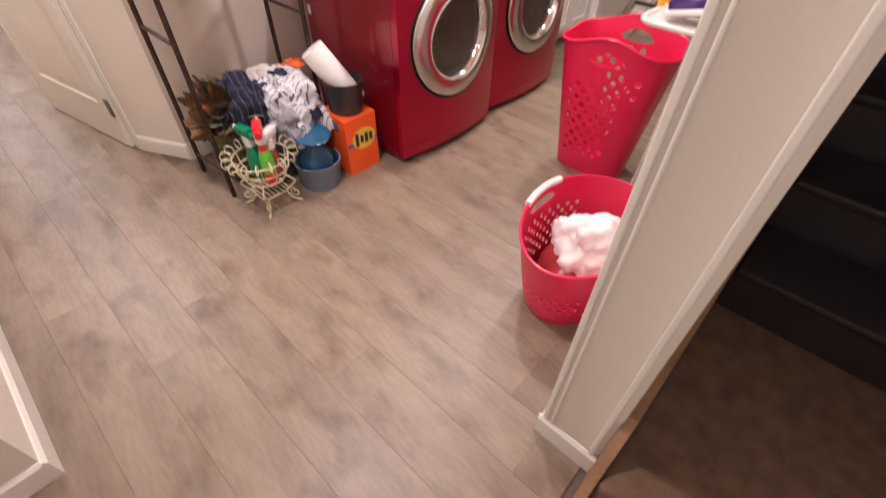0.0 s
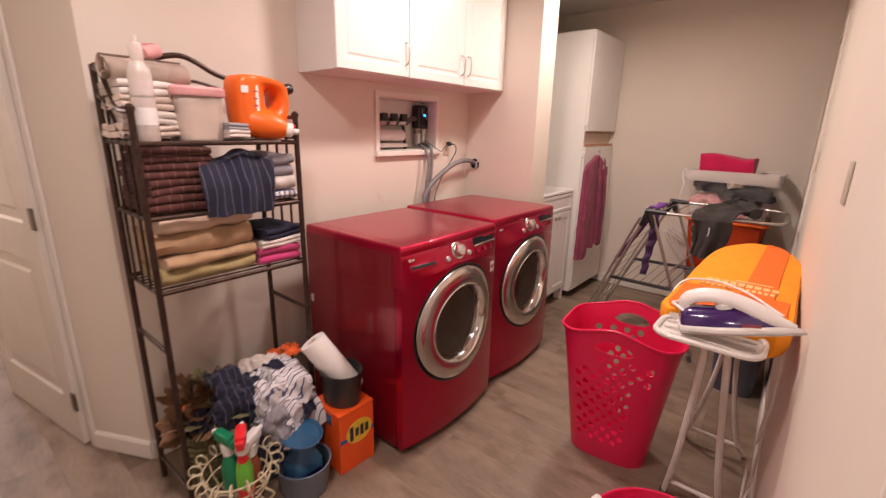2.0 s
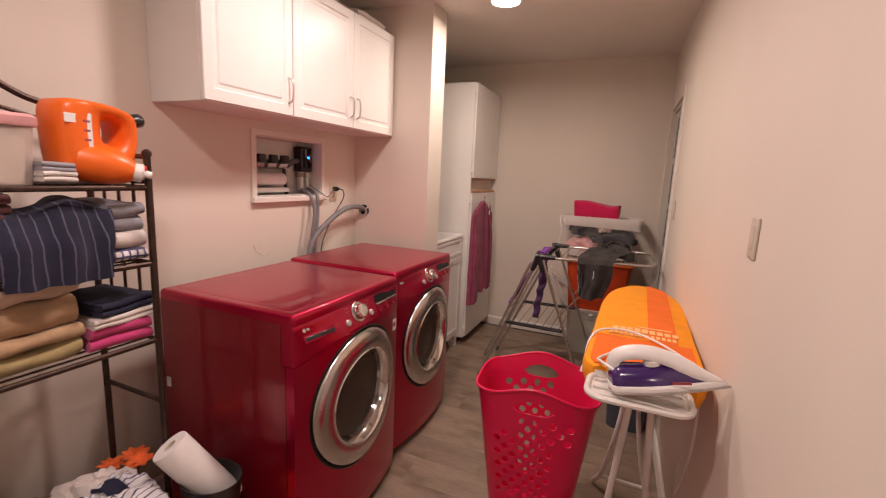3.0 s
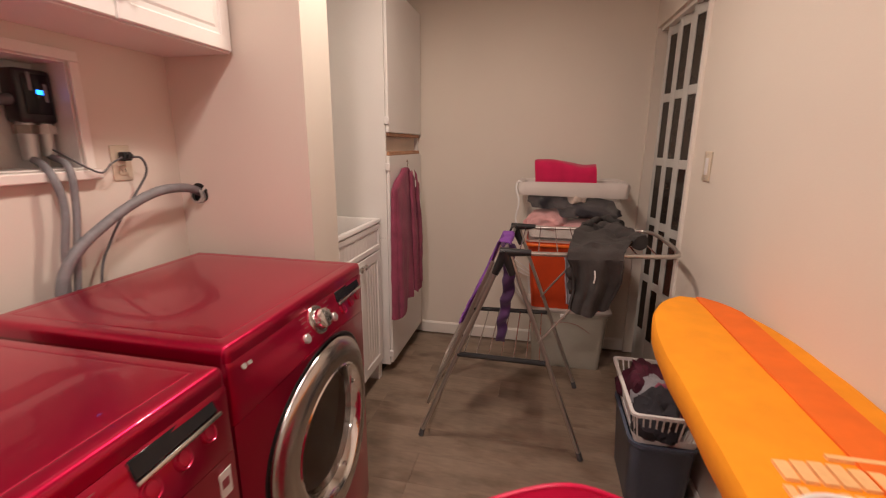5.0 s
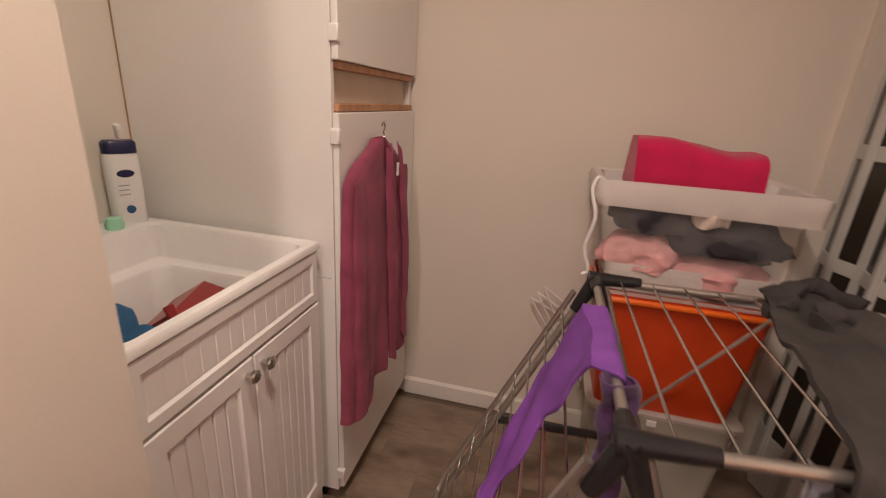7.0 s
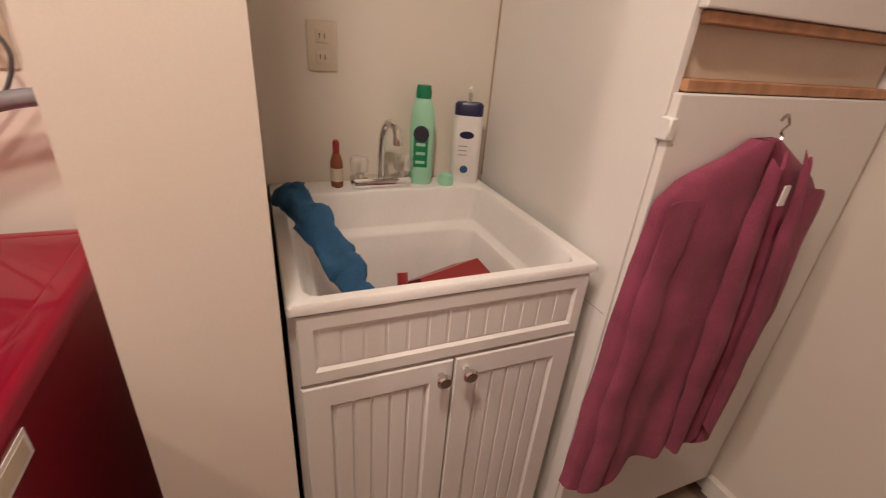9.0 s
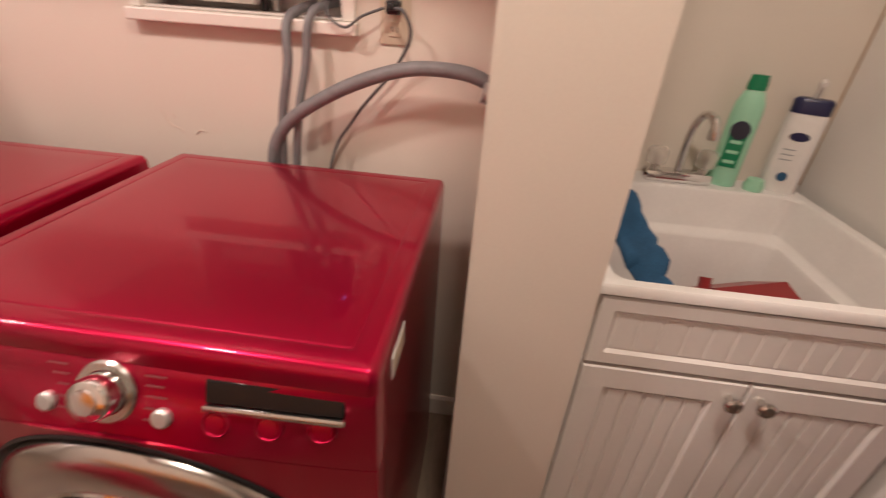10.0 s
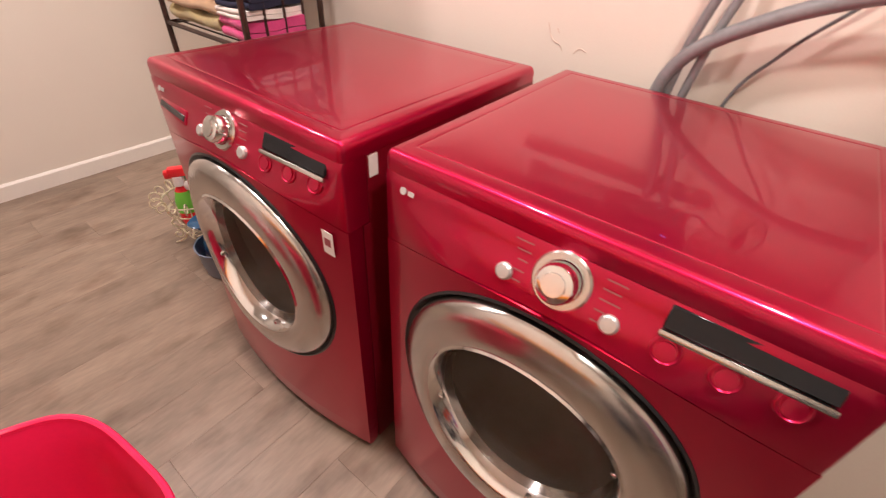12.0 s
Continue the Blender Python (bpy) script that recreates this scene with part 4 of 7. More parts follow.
# ---------------------------------------------------------------- washing machine supply box, hoses, cables
def supply_box():
    s = thing("supply_box", pose(0, (BOXY0 + BOXY1) / 2, BOXZ0), "recessed supply box with taps and a water sensor", "supply box")
    hw, H = (BOXY1 - BOXY0) / 2, BOXZ1 - BOXZ0
    bm = bmesh.new()
    D = 0.13
    box(bm, -D, -hw, 0, -D + 0.006, hw, H)
    box(bm, -D + 0.006, -hw + 0.001, 0.0, 0, -hw + 0.006, H)
    box(bm, -D + 0.006, hw - 0.006, 0.0, 0, hw - 0.001, H)
    box(bm, -D + 0.006, -hw + 0.006, H - 0.006, 0, hw - 0.006, H - 0.001)
    box(bm, -D + 0.006, -hw + 0.006, 0.001, 0, hw - 0.006, 0.006)
    part("liner", bm, "whitemetal", s, smooth=False)
    for a, b, z0, z1, x in ((-hw - 0.03, hw + 0.03, H, H + 0.03, 0.012), (-hw - 0.03, -hw, 0, H, 0.012), (hw, hw + 0.03, 0, H, 0.012)):
        part("frame", B(0.001, a, z0, x, b, z1, 0.003), "trim", s, smooth=False)
    part("sill", B(0.001, -hw - 0.035, -0.03, 0.03, hw + 0.035, -0.001, 0.004), "trim", s, smooth=False)
    # copper and steel pipework
    for k, y in enumerate((-0.17, -0.085, 0.0)):
        v = part("valve", T([(-0.08, y - 0.03, 0.175), (-0.08, y + 0.03, 0.175)], 0.028, 14), "satin", s, "steel shut-off valve")
        part("valve_stem", T([(-0.08, y, 0.175), (-0.045, y, 0.20)], 0.010, 10), "silver", v)
        part("valve_handle", box(bmesh.new(), -0.06, y - 0.024, 0.178, -0.03, y + 0.024, 0.225, 0.006), "black", v)
    part("pipe", T([(-0.09, -0.24, 0.175), (-0.09, 0.10, 0.175)], 0.013, 12), "silver", s)
    part("waste_pipe", T([(-0.065, -0.22, 0.095), (-0.065, 0.0, 0.09)], 0.036, 16), "white", s, "white plastic pipe")
    part("riser", T([(-0.085, 0.05, 0.0065), (-0.085, 0.05, 0.16)], 0.012, 10), "silver", s)
    part("bracket", B(-0.10, -0.22, 0.02, -0.03, 0.02, 0.045, 0.003), "whitemetal", s)
    c = part("sensor", B(-0.115, 0.145, 0.135, -0.050, 0.245, 0.285, 0.012, 3), "black", s, "black water sensor with a blue light")
    part("sensor_face", B(-0.050, 0.16, 0.16, -0.046, 0.23, 0.27, 0.003), "glossblack", c)
    for yy, zz in ((0.178, 0.225), (0.218, 0.195)):
        part("sensor_bar", B(-0.0462, yy - 0.005, zz, -0.0445, yy + 0.005, zz + 0.05, 0.001), "hose", c, "grey printed bar")
    part("union_nut", T([(-0.08, 0.17, 0.105), (-0.08, 0.17, 0.130)], 0.030, 6), "brass", s, "dull metal union nut")
    part("union_nut", T([(-0.08, 0.222, 0.105), (-0.08, 0.222, 0.130)], 0.026, 6), "pvc", s, "grey union nut")
    part("elbow", T(curve([(-0.085, 0.05, 0.16), (-0.08, 0.09, 0.19), (-0.08, 0.145, 0.20)], 5), 0.016, 12), "rubber", s, "dark pipe elbow")
    part("drop_pipe", T(curve([(-0.08, -0.0, 0.175), (-0.075, 0.025, 0.15), (-0.07, 0.03, 0.06), (-0.06, 0.03, 0.0065)], 6), 0.010, 10), "black", s, "thin dark hose")
    part("sensor_light", B(-0.046, 0.192, 0.215, -0.0445, 0.210, 0.228, 0.001), "led", c, "lit blue indicator")
    part("sensor_mount", T([(-0.08, 0.17, 0.14), (-0.08, 0.17, 0.03)], 0.022, 12), "silver", s)
    part("sensor_mount", T([(-0.08, 0.222, 0.14), (-0.08, 0.222, 0.04)], 0.018, 12), "silver", s)


supply_box()


def hose(name, pts, r, material, label, cat):
    return tagged(part(name, T(curve(pts, 10), r, 10), material, None), label, cat)


hose("supply_hose", [(-0.08, 1.06, 1.335), (0.03, 1.02, 1.30), (0.06, 1.02, 1.20), (0.065, 0.99, 1.05), (0.06, 0.97, 0.80), (0.06, 0.97, 0.5)], 0.011, "hose", "grey rubber supply hose running down behind the dryer", "hose")
hose("supply_hose", [(-0.08, 1.112, 1.34), (0.03, 1.075, 1.31), (0.05, 1.06, 1.20), (0.06, 1.03, 1.06), (0.05, 1.0, 0.80), (0.05, 1.0, 0.5)], 0.010, "hose", "grey rubber supply hose running down behind the dryer", "hose")
hose("drain_hose", [(0.07, 0.94, 0.5), (0.07, 0.95, 0.88), (0.075, 0.99, 1.04), (0.08, 1.13, 1.145), (0.08, 1.30, 1.212), (0.08, 1.44, 1.218), (0.08, 1.53, 1.190)], 0.0165, "hose", "grey drain hose arching into a hole in the wall", "hose")
hose("power_cord", [(0.04, 1.27, 1.335), (0.055, 1.30, 1.33), (0.05, 1.315, 1.28), (0.03, 1.27, 1.20), (0.03, 1.17, 1.08), (0.04, 1.10, 0.93), (0.05, 1.08, 0.5)], 0.004, "rubber", "dark power cord hanging from the outlet", "cable")
hose("sensor_cord", [(-0.05, 1.10, 1.36), (0.03, 1.115, 1.315), (0.045, 1.16, 1.29), (0.04, 1.20, 1.315), (0.03, 1.25, 1.335)], 0.003, "rubber", "thin black cord from the sensor to the outlet", "cable")
pl = tagged(part("plug", box(B(0.009, 1.253, 1.322, 0.036, 1.287, 1.352, 0.006), 0.033, 1.262, 1.33, 0.05, 1.278, 1.346, 0.004), "black", None), "black plug in the wall outlet", "plug")
hole = thing("pipe_hole", pose(0.08, 1.5125, 1.19), "rough dark hole in the wall round the drain hose", "hole", kind="structure")
part("dark_edge", rumple(lathe([(0.04, 0.0), (0.04, 0.001), (0, 0.001)], 20, Matrix.Rotation(radians(90), 4, "X")), 0.005, 0.02, 1), "dark", hole)
part("collar", lathe([(0.027, 0.0), (0.027, 0.02), (0.02, 0.022)], 16, Matrix.Translation((0.004, 0, -0.012)) @ Matrix.Rotation(radians(80), 4, "X")), "silver", hole, "loose metal collar")


# ---------------------------------------------------------------- the rack and what is on it
RX0, RX1, RY0, RY1 = 0.148, 0.446, -0.742, -0.200
S1, S2, S3 = 1.375, 1.142, 0.893


def bakers_rack():
    r = thing("bakers_rack", pose(0, 0, 0), "dark bronze metal baker's rack with three crowded shelves", "shelf rack")
    for y in (RY0, RY1):
        part("post", T([(RX1, y, 0), (RX1, y, 1.477)], 0.0105, 8), "iron", r)
        part("post", T([(RX0, y, 0), (RX0, y, 1.617)], 0.0105, 8), "iron", r)
        part("finial", lathe([(0.0135, 0), (0.0135, 0.012), (0.006, 0.02), (0, 0.021)], 12, Matrix.Translation((RX1, y, 1.470))), "iron", r)
        part("side_rail", T(curve([(RX0, y, 1.612), (RX0 + 0.08, y, 1.582), (RX0 + 0.18, y, 1.482), (RX1, y, 1.467)], 8), 0.009, 8, flat=0.7), "iron", r)
        part("side_rail", T(curve([(RX0, y, 1.522), (RX0 + 0.08, y, 1.492), (RX0 + 0.18, y, 1.402), (RX1, y, 1.392)], 8), 0.006, 8), "iron", r)
        for z in (0.68, 0.10):
            part("cross_bar", T([(RX0, y, z), (RX1, y, z)], 0.008, 8), "iron", r)
        for k in (1, 2, 3):
            x = RX0 + (RX1 - RX0) * k / 4
            part("side_bar", T([(x, y, S3), (x, y, 1.562 - 0.045 * k if k < 2 else 1.462 - 0.02 * k)], 0.005, 6), "iron", r)
    ym = (RY0 + RY1) / 2
    part("back_arch", T(curve([(RX0, RY0, 1.612), (RX0, RY0 + 0.12, 1.637), (RX0, ym, 1.677), (RX0, RY1 - 0.14, 1.622), (RX0, RY1, 1.597)], 8), 0.010, 8), "iron", r)
    part("back_arch", T(curve([(RX0, RY0, 1.522), (RX0, RY0 + 0.12, 1.547), (RX0, ym, 1.592), (RX0, RY1 - 0.14, 1.572), (RX0, RY1, 1.532)], 8), 0.006, 8), "iron", r)
    for z in (S1, S2, S3):
        sh = part("shelf", T([(RX0, RY0, z), (RX1, RY0, z), (RX1, RY1, z), (RX0, RY1, z)], 0.008, 8, True), "iron", r)
        for k in range(1, 8):
            x = RX0 + (RX1 - RX0) * k / 8
            part("shelf_wire", T([(x, RY0, z + 0.004), (x, RY1, z + 0.004)], 0.003, 6), "iron", sh)


bakers_rack()


def towel(name, m, w, d, h, layers, material, label, seed=0, group="towels on the rack", amp=0.006):
    ob = tagged(part(name, folded(w, d, h, layers, amp, seed), material, None), label, "towel", group)
    ob.matrix_basis = m
    return ob


def roll(m, ln, r, material, label, seed, group="rolled towels on the rack"):
    """A towel rolled up, lying along x, with the spiral at its ends."""
    bm = bmesh.new()
    n = 90
    prev = None
    for k in range(n + 1):
        a = 2 * math.pi * 3.2 * k / n
        rr = r * (0.16 + 0.84 * k / n)
        c, s = math.cos(a) * rr, math.sin(a) * rr
        e = 0.006 * math.sin(a * 1.3 + seed)
        cur = [bm.verts.new((x, c, s + r)) for x in (-ln / 2 + e, -ln / 4, 0, ln / 4, ln / 2 + e)]
        if prev:
            for i in range(4):
                bm.faces.new((prev[i], prev[i + 1], cur[i + 1], cur[i]))
        prev = cur
    bmesh.ops.solidify(bm, geom=bm.faces[:], thickness=r * 0.2)
    rumple(bm, 0.004, 0.08, seed)
    ob = tagged(part("rolled_towel", bm, material, None), label, "towel", group)
    ob.matrix_basis = m
    return ob


TOP = S1 + 0.009
for k, (z, y) in enumerate(((0, -0.735), (0.043, -0.732), (0.086, -0.735), (0.129, -0.73))):
    towel("towel", pose(0.267, y + 0.07 + 0.008 * math.sin(k * 2.3), TOP + z, 0, 0, 5 * math.sin(k * 3.1)), 0.17 - 0.012 * (k % 3), 0.20, 0.043, 2, "whitecloth" if k % 2 else "creamcloth", "cream terry hand towel folded in a stack", k, amp=0.011)
roll(pose(0.292, -0.635, TOP + 0.173, 0, 0, 96), 0.24, 0.042, "creamcloth", "cream terry towel rolled on a towel stack", 5)
towel("washcloth", pose(0.242, -0.600, TOP + 0.258, 18, 0, 20), 0.06, 0.06, 0.045, 1, "palepink", "pale pink washcloth perched on a towel", 8)


def bottle(name, m, prof, material, label, parts=(), seg=24, sx=1.0, sy=1.0, cat="bottle"):
    b = thing(name, m, label, cat)
    part("bottle_body", lathe(prof, seg, sx=sx, sy=sy), material, b)
    for pn, pf, mt in parts:
        part(pn, lathe(pf, seg, sx=sx, sy=sy), mt, b)
    return b


sb = bottle("spray_bottle", pose(0.417, -0.695, TOP - 0.004), [(0, 0), (0.030, 0), (0.032, 0.006), (0.032, 0.195), (0.029, 0.212), (0.018, 0.228), (0.014, 0.24)], "frost", "tall white spray bottle with printed bands on the rack",
            [("cap", [(0.017, 0.232), (0.018, 0.236), (0.018, 0.275), (0.015, 0.282), (0.008, 0.284), (0.008, 0.302), (0, 0.303)], "frost"), ("label_band", [(0.0325, 0.05), (0.0325, 0.10)], "white"), ("label_mark", [(0.0328, 0.13), (0.0328, 0.136)], "silver")])


def tub():
    t = thing("storage_tub", pose(0.332, -0.520, TOP - 0.004), "frosted plastic tub with a pink lid on the rack", "tub")
    part("tub_body", loft([loop_round(0.15, 0.135, 0.03, 0), loop_round(0.17, 0.155, 0.035, 0.15)], cap1=False), "tubfilm", t)
    part("contents", loft([loop_round(0.13, 0.115, 0.03, 0.006), loop_round(0.145, 0.13, 0.03, 0.12)]), "creamcloth", t, "cream cloth inside the tub")
    part("lid", loft([loop_round(0.182, 0.168, 0.038, 0.146), loop_round(0.186, 0.172, 0.04, 0.15), loop_round(0.186, 0.172, 0.04, 0.168), loop_round(0.17, 0.156, 0.035, 0.176)]), "palepink", t, "pink plastic lid")


tub()
towel("washcloth", pose(0.372, -0.412, TOP), 0.075, 0.12, 0.028, 2, "whitecloth", "white washcloth folded under a grey one", 13)
towel("washcloth", pose(0.372, -0.412, TOP + 0.03), 0.07, 0.11, 0.025, 2, "greycloth", "grey-mauve washcloth folded on the rack", 14)


def jug():
    j = thing("detergent_jug", pose(0.352, -0.312, TOP + 0.002, 0, 0, 6) @ Matrix.Diagonal((1, 1, 0.95, 1)), "large orange detergent jug lying on its side, white spout", "jug")
    bm = bmesh.new()
    n = 40
    # outline in the y z plane with a grip hole, thick along x
    out = [Vector((0, y, z)) for y, z in ((-0.082, 0.045), (-0.088, 0.10), (-0.090, 0.19), (-0.080, 0.226), (-0.05, 0.238), (0.03, 0.236), (0.09, 0.222), (0.116, 0.195), (0.118, 0.13), (0.108, 0.085), (0.10, 0.055), (0.085, 0.012), (0.03, 0.0), (-0.04, 0.012))]
    oc = curve(out + [out[0]], 5)[:-1]
    hole = [Vector((0, 0.056 + 0.021 * math.cos(a), 0.155 + 0.034 * math.sin(a))) for a in [2 * math.pi * k / len(oc) for k in range(len(oc))]]
    ctr = Vector((0, 0.056, 0.155))
    oc.sort(key=lambda p: math.atan2(p.z - ctr.z, p.y - ctr.y) % (2 * math.pi))
    def mixr(t, x):
        return [Vector((x, o.y + (h.y - o.y) * t, o.z + (h.z - o.z) * t)) for o, h in zip(oc, hole)]
    loops = [mixr(0.0, 0.030), mixr(0.03, 0.045), mixr(0.09, 0.056), mixr(0.2, 0.062), mixr(0.45, 0.063), mixr(0.7, 0.056), mixr(0.88, 0.036), mixr(1.0, 0.004), mixr(1.0, -0.03), mixr(0.75, -0.055), mixr(0.25, -0.062), mixr(0.08, -0.055), mixr(0.0, -0.035)]
    R = [[bm.verts.new(p) for p in lp] for lp in loops]
    m = len(oc)
    for i in range(len(R)):
        A, C = R[i], R[(i + 1) % len(R)]
        for k in range(m):
            bm.faces.new((A[k], A[(k + 1) % m], C[(k + 1) % m], C[k]))
    part("jug_body", bm, "orange", j)
    at = Matrix.Translation((0.072, 0.038, 0.046)) @ Vector((0.62, 0.78, -0.22)).to_track_quat("Z", "Y").to_matrix().to_4x4()
    part("neck", lathe([(0.058, -0.09), (0.056, -0.04), (0.050, -0.005), (0.040, 0.022), (0.031, 0.036), (0.027, 0.040)], 24, at), "orange", j)
    part("spout", lathe([(0.028, 0.038), (0.029, 0.058), (0.018, 0.062), (0.012, 0.068), (0.011, 0.082), (0, 0.083)], 20, at), "white", j, "white spout cap")
    part("spout_button", lathe([(0.013, 0.05), (0.013, 0.066), (0, 0.067)], 12, at @ Matrix.Translation((0, 0.012, 0))), "redpl", j, "red tap button")
    part("vent_cap", lathe([(0.0, -0.02), (0.019, -0.02), (0.022, 0.002), (0.022, 0.026), (0.018, 0.031), (0, 0.031)], 20, Matrix.Translation((0.02, 0.126, 0.196)) @ Matrix.Rotation(radians(-75), 4, "X")), "black", j, "black screw cap")
    part("jug_label", box(bmesh.new(), 0.0605, -0.045, 0.06, 0.0625, -0.018, 0.20), "white", j, "white printed strip")
    for k in range(5):
        part("label_bar", B(0.0626, -0.04, 0.07 + 0.026 * k, 0.0632, -0.023, 0.076 + 0.026 * k), "greyink", j)
    part("jug_label", B(0.0605, -0.085, 0.17, 0.0622, -0.055, 0.195), "white", j)


jug()
MID = S2 + 0.009
for k in range(4):
    towel("towel", pose(0.307, -0.625 + 0.008 * math.sin(k * 2.7), MID + 0.052 * k, 0, 0, 3 * math.sin(k * 1.9)), 0.21 - 0.01 * (k % 2), 0.24, 0.052, 2, "plaid", "red and brown plaid towel folded in a stack", 20 + k, amp=0.009)


def draped(m):
    """A folded towel lying on the shelf whose front hangs over the edge."""
    def fn(u, v):
        y = -0.125 + 0.25 * v + 0.012 * math.sin(u * 7 + v * 5)
        if u < 0.55:
            x, z = -0.12 + 0.24 * u / 0.55, 0.155 + 0.03 * math.sin(u * 4.5) + 0.018 * math.sin(v * 9 + u * 4)
        else:
            k = (u - 0.55) / 0.45
            x, z = 0.12 + 0.045 * math.sin(min(k * 3, 1.57)), 0.165 - 0.185 * k
        return Vector((x + 0.006 * math.sin(v * 14), y - 0.03 * u, z))
    ob = tagged(part("towel", rumple(sheet(fn, 40, 30, 0.016), 0.006, 0.06, 4), "navystripe", None), "navy striped terry towel hanging over the shelf edge", "towel", "towels on the rack")
    ob.matrix_basis = m


towel("towel", pose(0.292, -0.415, MID), 0.22, 0.22, 0.135, 4, "navystripe", "navy striped terry towel folded on the shelf", 31)
draped(pose(0.302, -0.415, MID - 0.004))
for k, (mt, lb) in enumerate((("bluewhite", "blue and white checked towel folded on the shelf"), ("whitecloth", "white terry towel folded on the shelf"), ("greycloth", "grey cotton towel folded on the shelf"), ("greycloth", "grey cotton towel folded on the shelf"))):
    towel("towel", pose(0.307 + 0.012 * math.sin(k * 2.2), -0.252, MID + 0.043 * k, 0, 0, 6 * math.sin(k * 2.9)), 0.105 - 0.008 * (k % 2), 0.24 - 0.02 * (k % 2), 0.044, 1, mt, lb, 40 + k, amp=0.011)
LOW = S3 + 0.009
for k, (mt, h, lb) in enumerate((("olive", 0.05, "olive gold bath towel folded in a stack"), ("tan", 0.035, "tan bath towel folded in a stack"), ("tan", 0.085, "thick tan bath towel folded in a stack"), ("beigecloth", 0.045, "cream bath towel folded in a stack"))):
    z = LOW + sum((0.05, 0.035, 0.085, 0.045)[:k]) + 0.002 * k
    towel("towel", pose(0.304 + 0.008 * math.sin(k * 2), -0.555 + 0.008 * math.sin(k * 3), z, 0, 0, 2.5 * math.sin(k * 2.2)), 0.33 - 0.015 * (k % 2), 0.25, h * 1.04, 1, mt, lb, 50 + k, amp=0.014)
for k, (mt, h, lb) in enumerate((("hotpink", 0.065, "hot pink terry towel folded in a small stack"), ("whitecloth", 0.03, "white terry towel folded in a small stack"), ("navycloth", 0.04, "dark navy towel folded in a small stack"))):
    z = LOW + sum((0.065, 0.03, 0.04)[:k]) + 0.002 * k
    towel("towel", pose(0.327, -0.285, z, 0, 0, 6 * k - 4), 0.17, 0.22, h, 2, mt, lb, 60 + k, amp=0.008)


# ---------------------------------------------------------------- perforated plastic baskets
def perforated(S, nu, nv, holes, blocks, thick, rad=0.36):
    """A shell S(u, v), closed in u, with round holes in the cells named and oval ones over blocks of cells (i0, i1, j0, j1)."""
    bm = bmesh.new()
    grid = {}

    def V(i, j):
        key = (round(i % nu, 3), round(j, 3))
        if key not in grid:
            grid[key] = bm.verts.new(S((i % nu) / nu, j / nv))
        return grid[key]

    taken = {(i % nu, j) for i0, i1, j0, j1 in blocks for i in range(i0, i1) for j in range(j0, j1)}
    for i in range(nu):
        for j in range(nv):
            if (i, j) in taken:
                continue
            c = [V(i, j), V(i + 1, j), V(i + 1, j + 1), V(i, j + 1)]
            if (i, j) in holes:
                inner = [bm.verts.new(S((i + 0.5 + rad * math.cos(a)) / nu % 1.0, (j + 0.5 + rad * math.sin(a)) / nv)) for a in [radians(225 + 45 * k) for k in range(8)]]
                for k in range(4):
                    bm.faces.new((c[k], inner[2 * k + 1], inner[2 * k]))
                    bm.faces.new((c[k], c[(k + 1) % 4], inner[(2 * k + 2) % 8], inner[2 * k + 1]))
            else:
                bm.faces.new(c)
    for i0, i1, j0, j1 in blocks:
        rim = [(i, j0) for i in range(i0, i1)] + [(i1, j) for j in range(j0, j1)] + [(i, j1) for i in range(i1, i0, -1)] + [(i0, j) for j in range(j1, j0, -1)]
        ci, cj = (i0 + i1) / 2, (j0 + j1) / 2
        ring = []
        for i, j in rim:
            a = math.atan2((j - cj) / (j1 - j0), (i - ci) / (i1 - i0))
            ring.append(bm.verts.new(S((ci + 0.42 * (i1 - i0) * math.cos(a)) / nu % 1.0, (cj + 0.36 * (j1 - j0) * math.sin(a)) / nv)))
        n = len(rim)
        for k in range(n):
            bm.faces.new((V(*rim[k]), V(*rim[(k + 1) % n]), ring[(k + 1) % n], ring[k]))
    bm.normal_update()
    bmesh.ops.recalc_face_normals(bm, faces=bm.faces[:])
    bmesh.ops.solidify(bm, geom=bm.faces[:], thickness=thick)
    return bm


def sq(a, w, d, n=3.6):
    c, s = math.cos(a), math.sin(a)
    r = (abs(c) ** n + abs(s) ** n) ** (-1 / n)
    return w / 2 * c * r, d / 2 * s * r


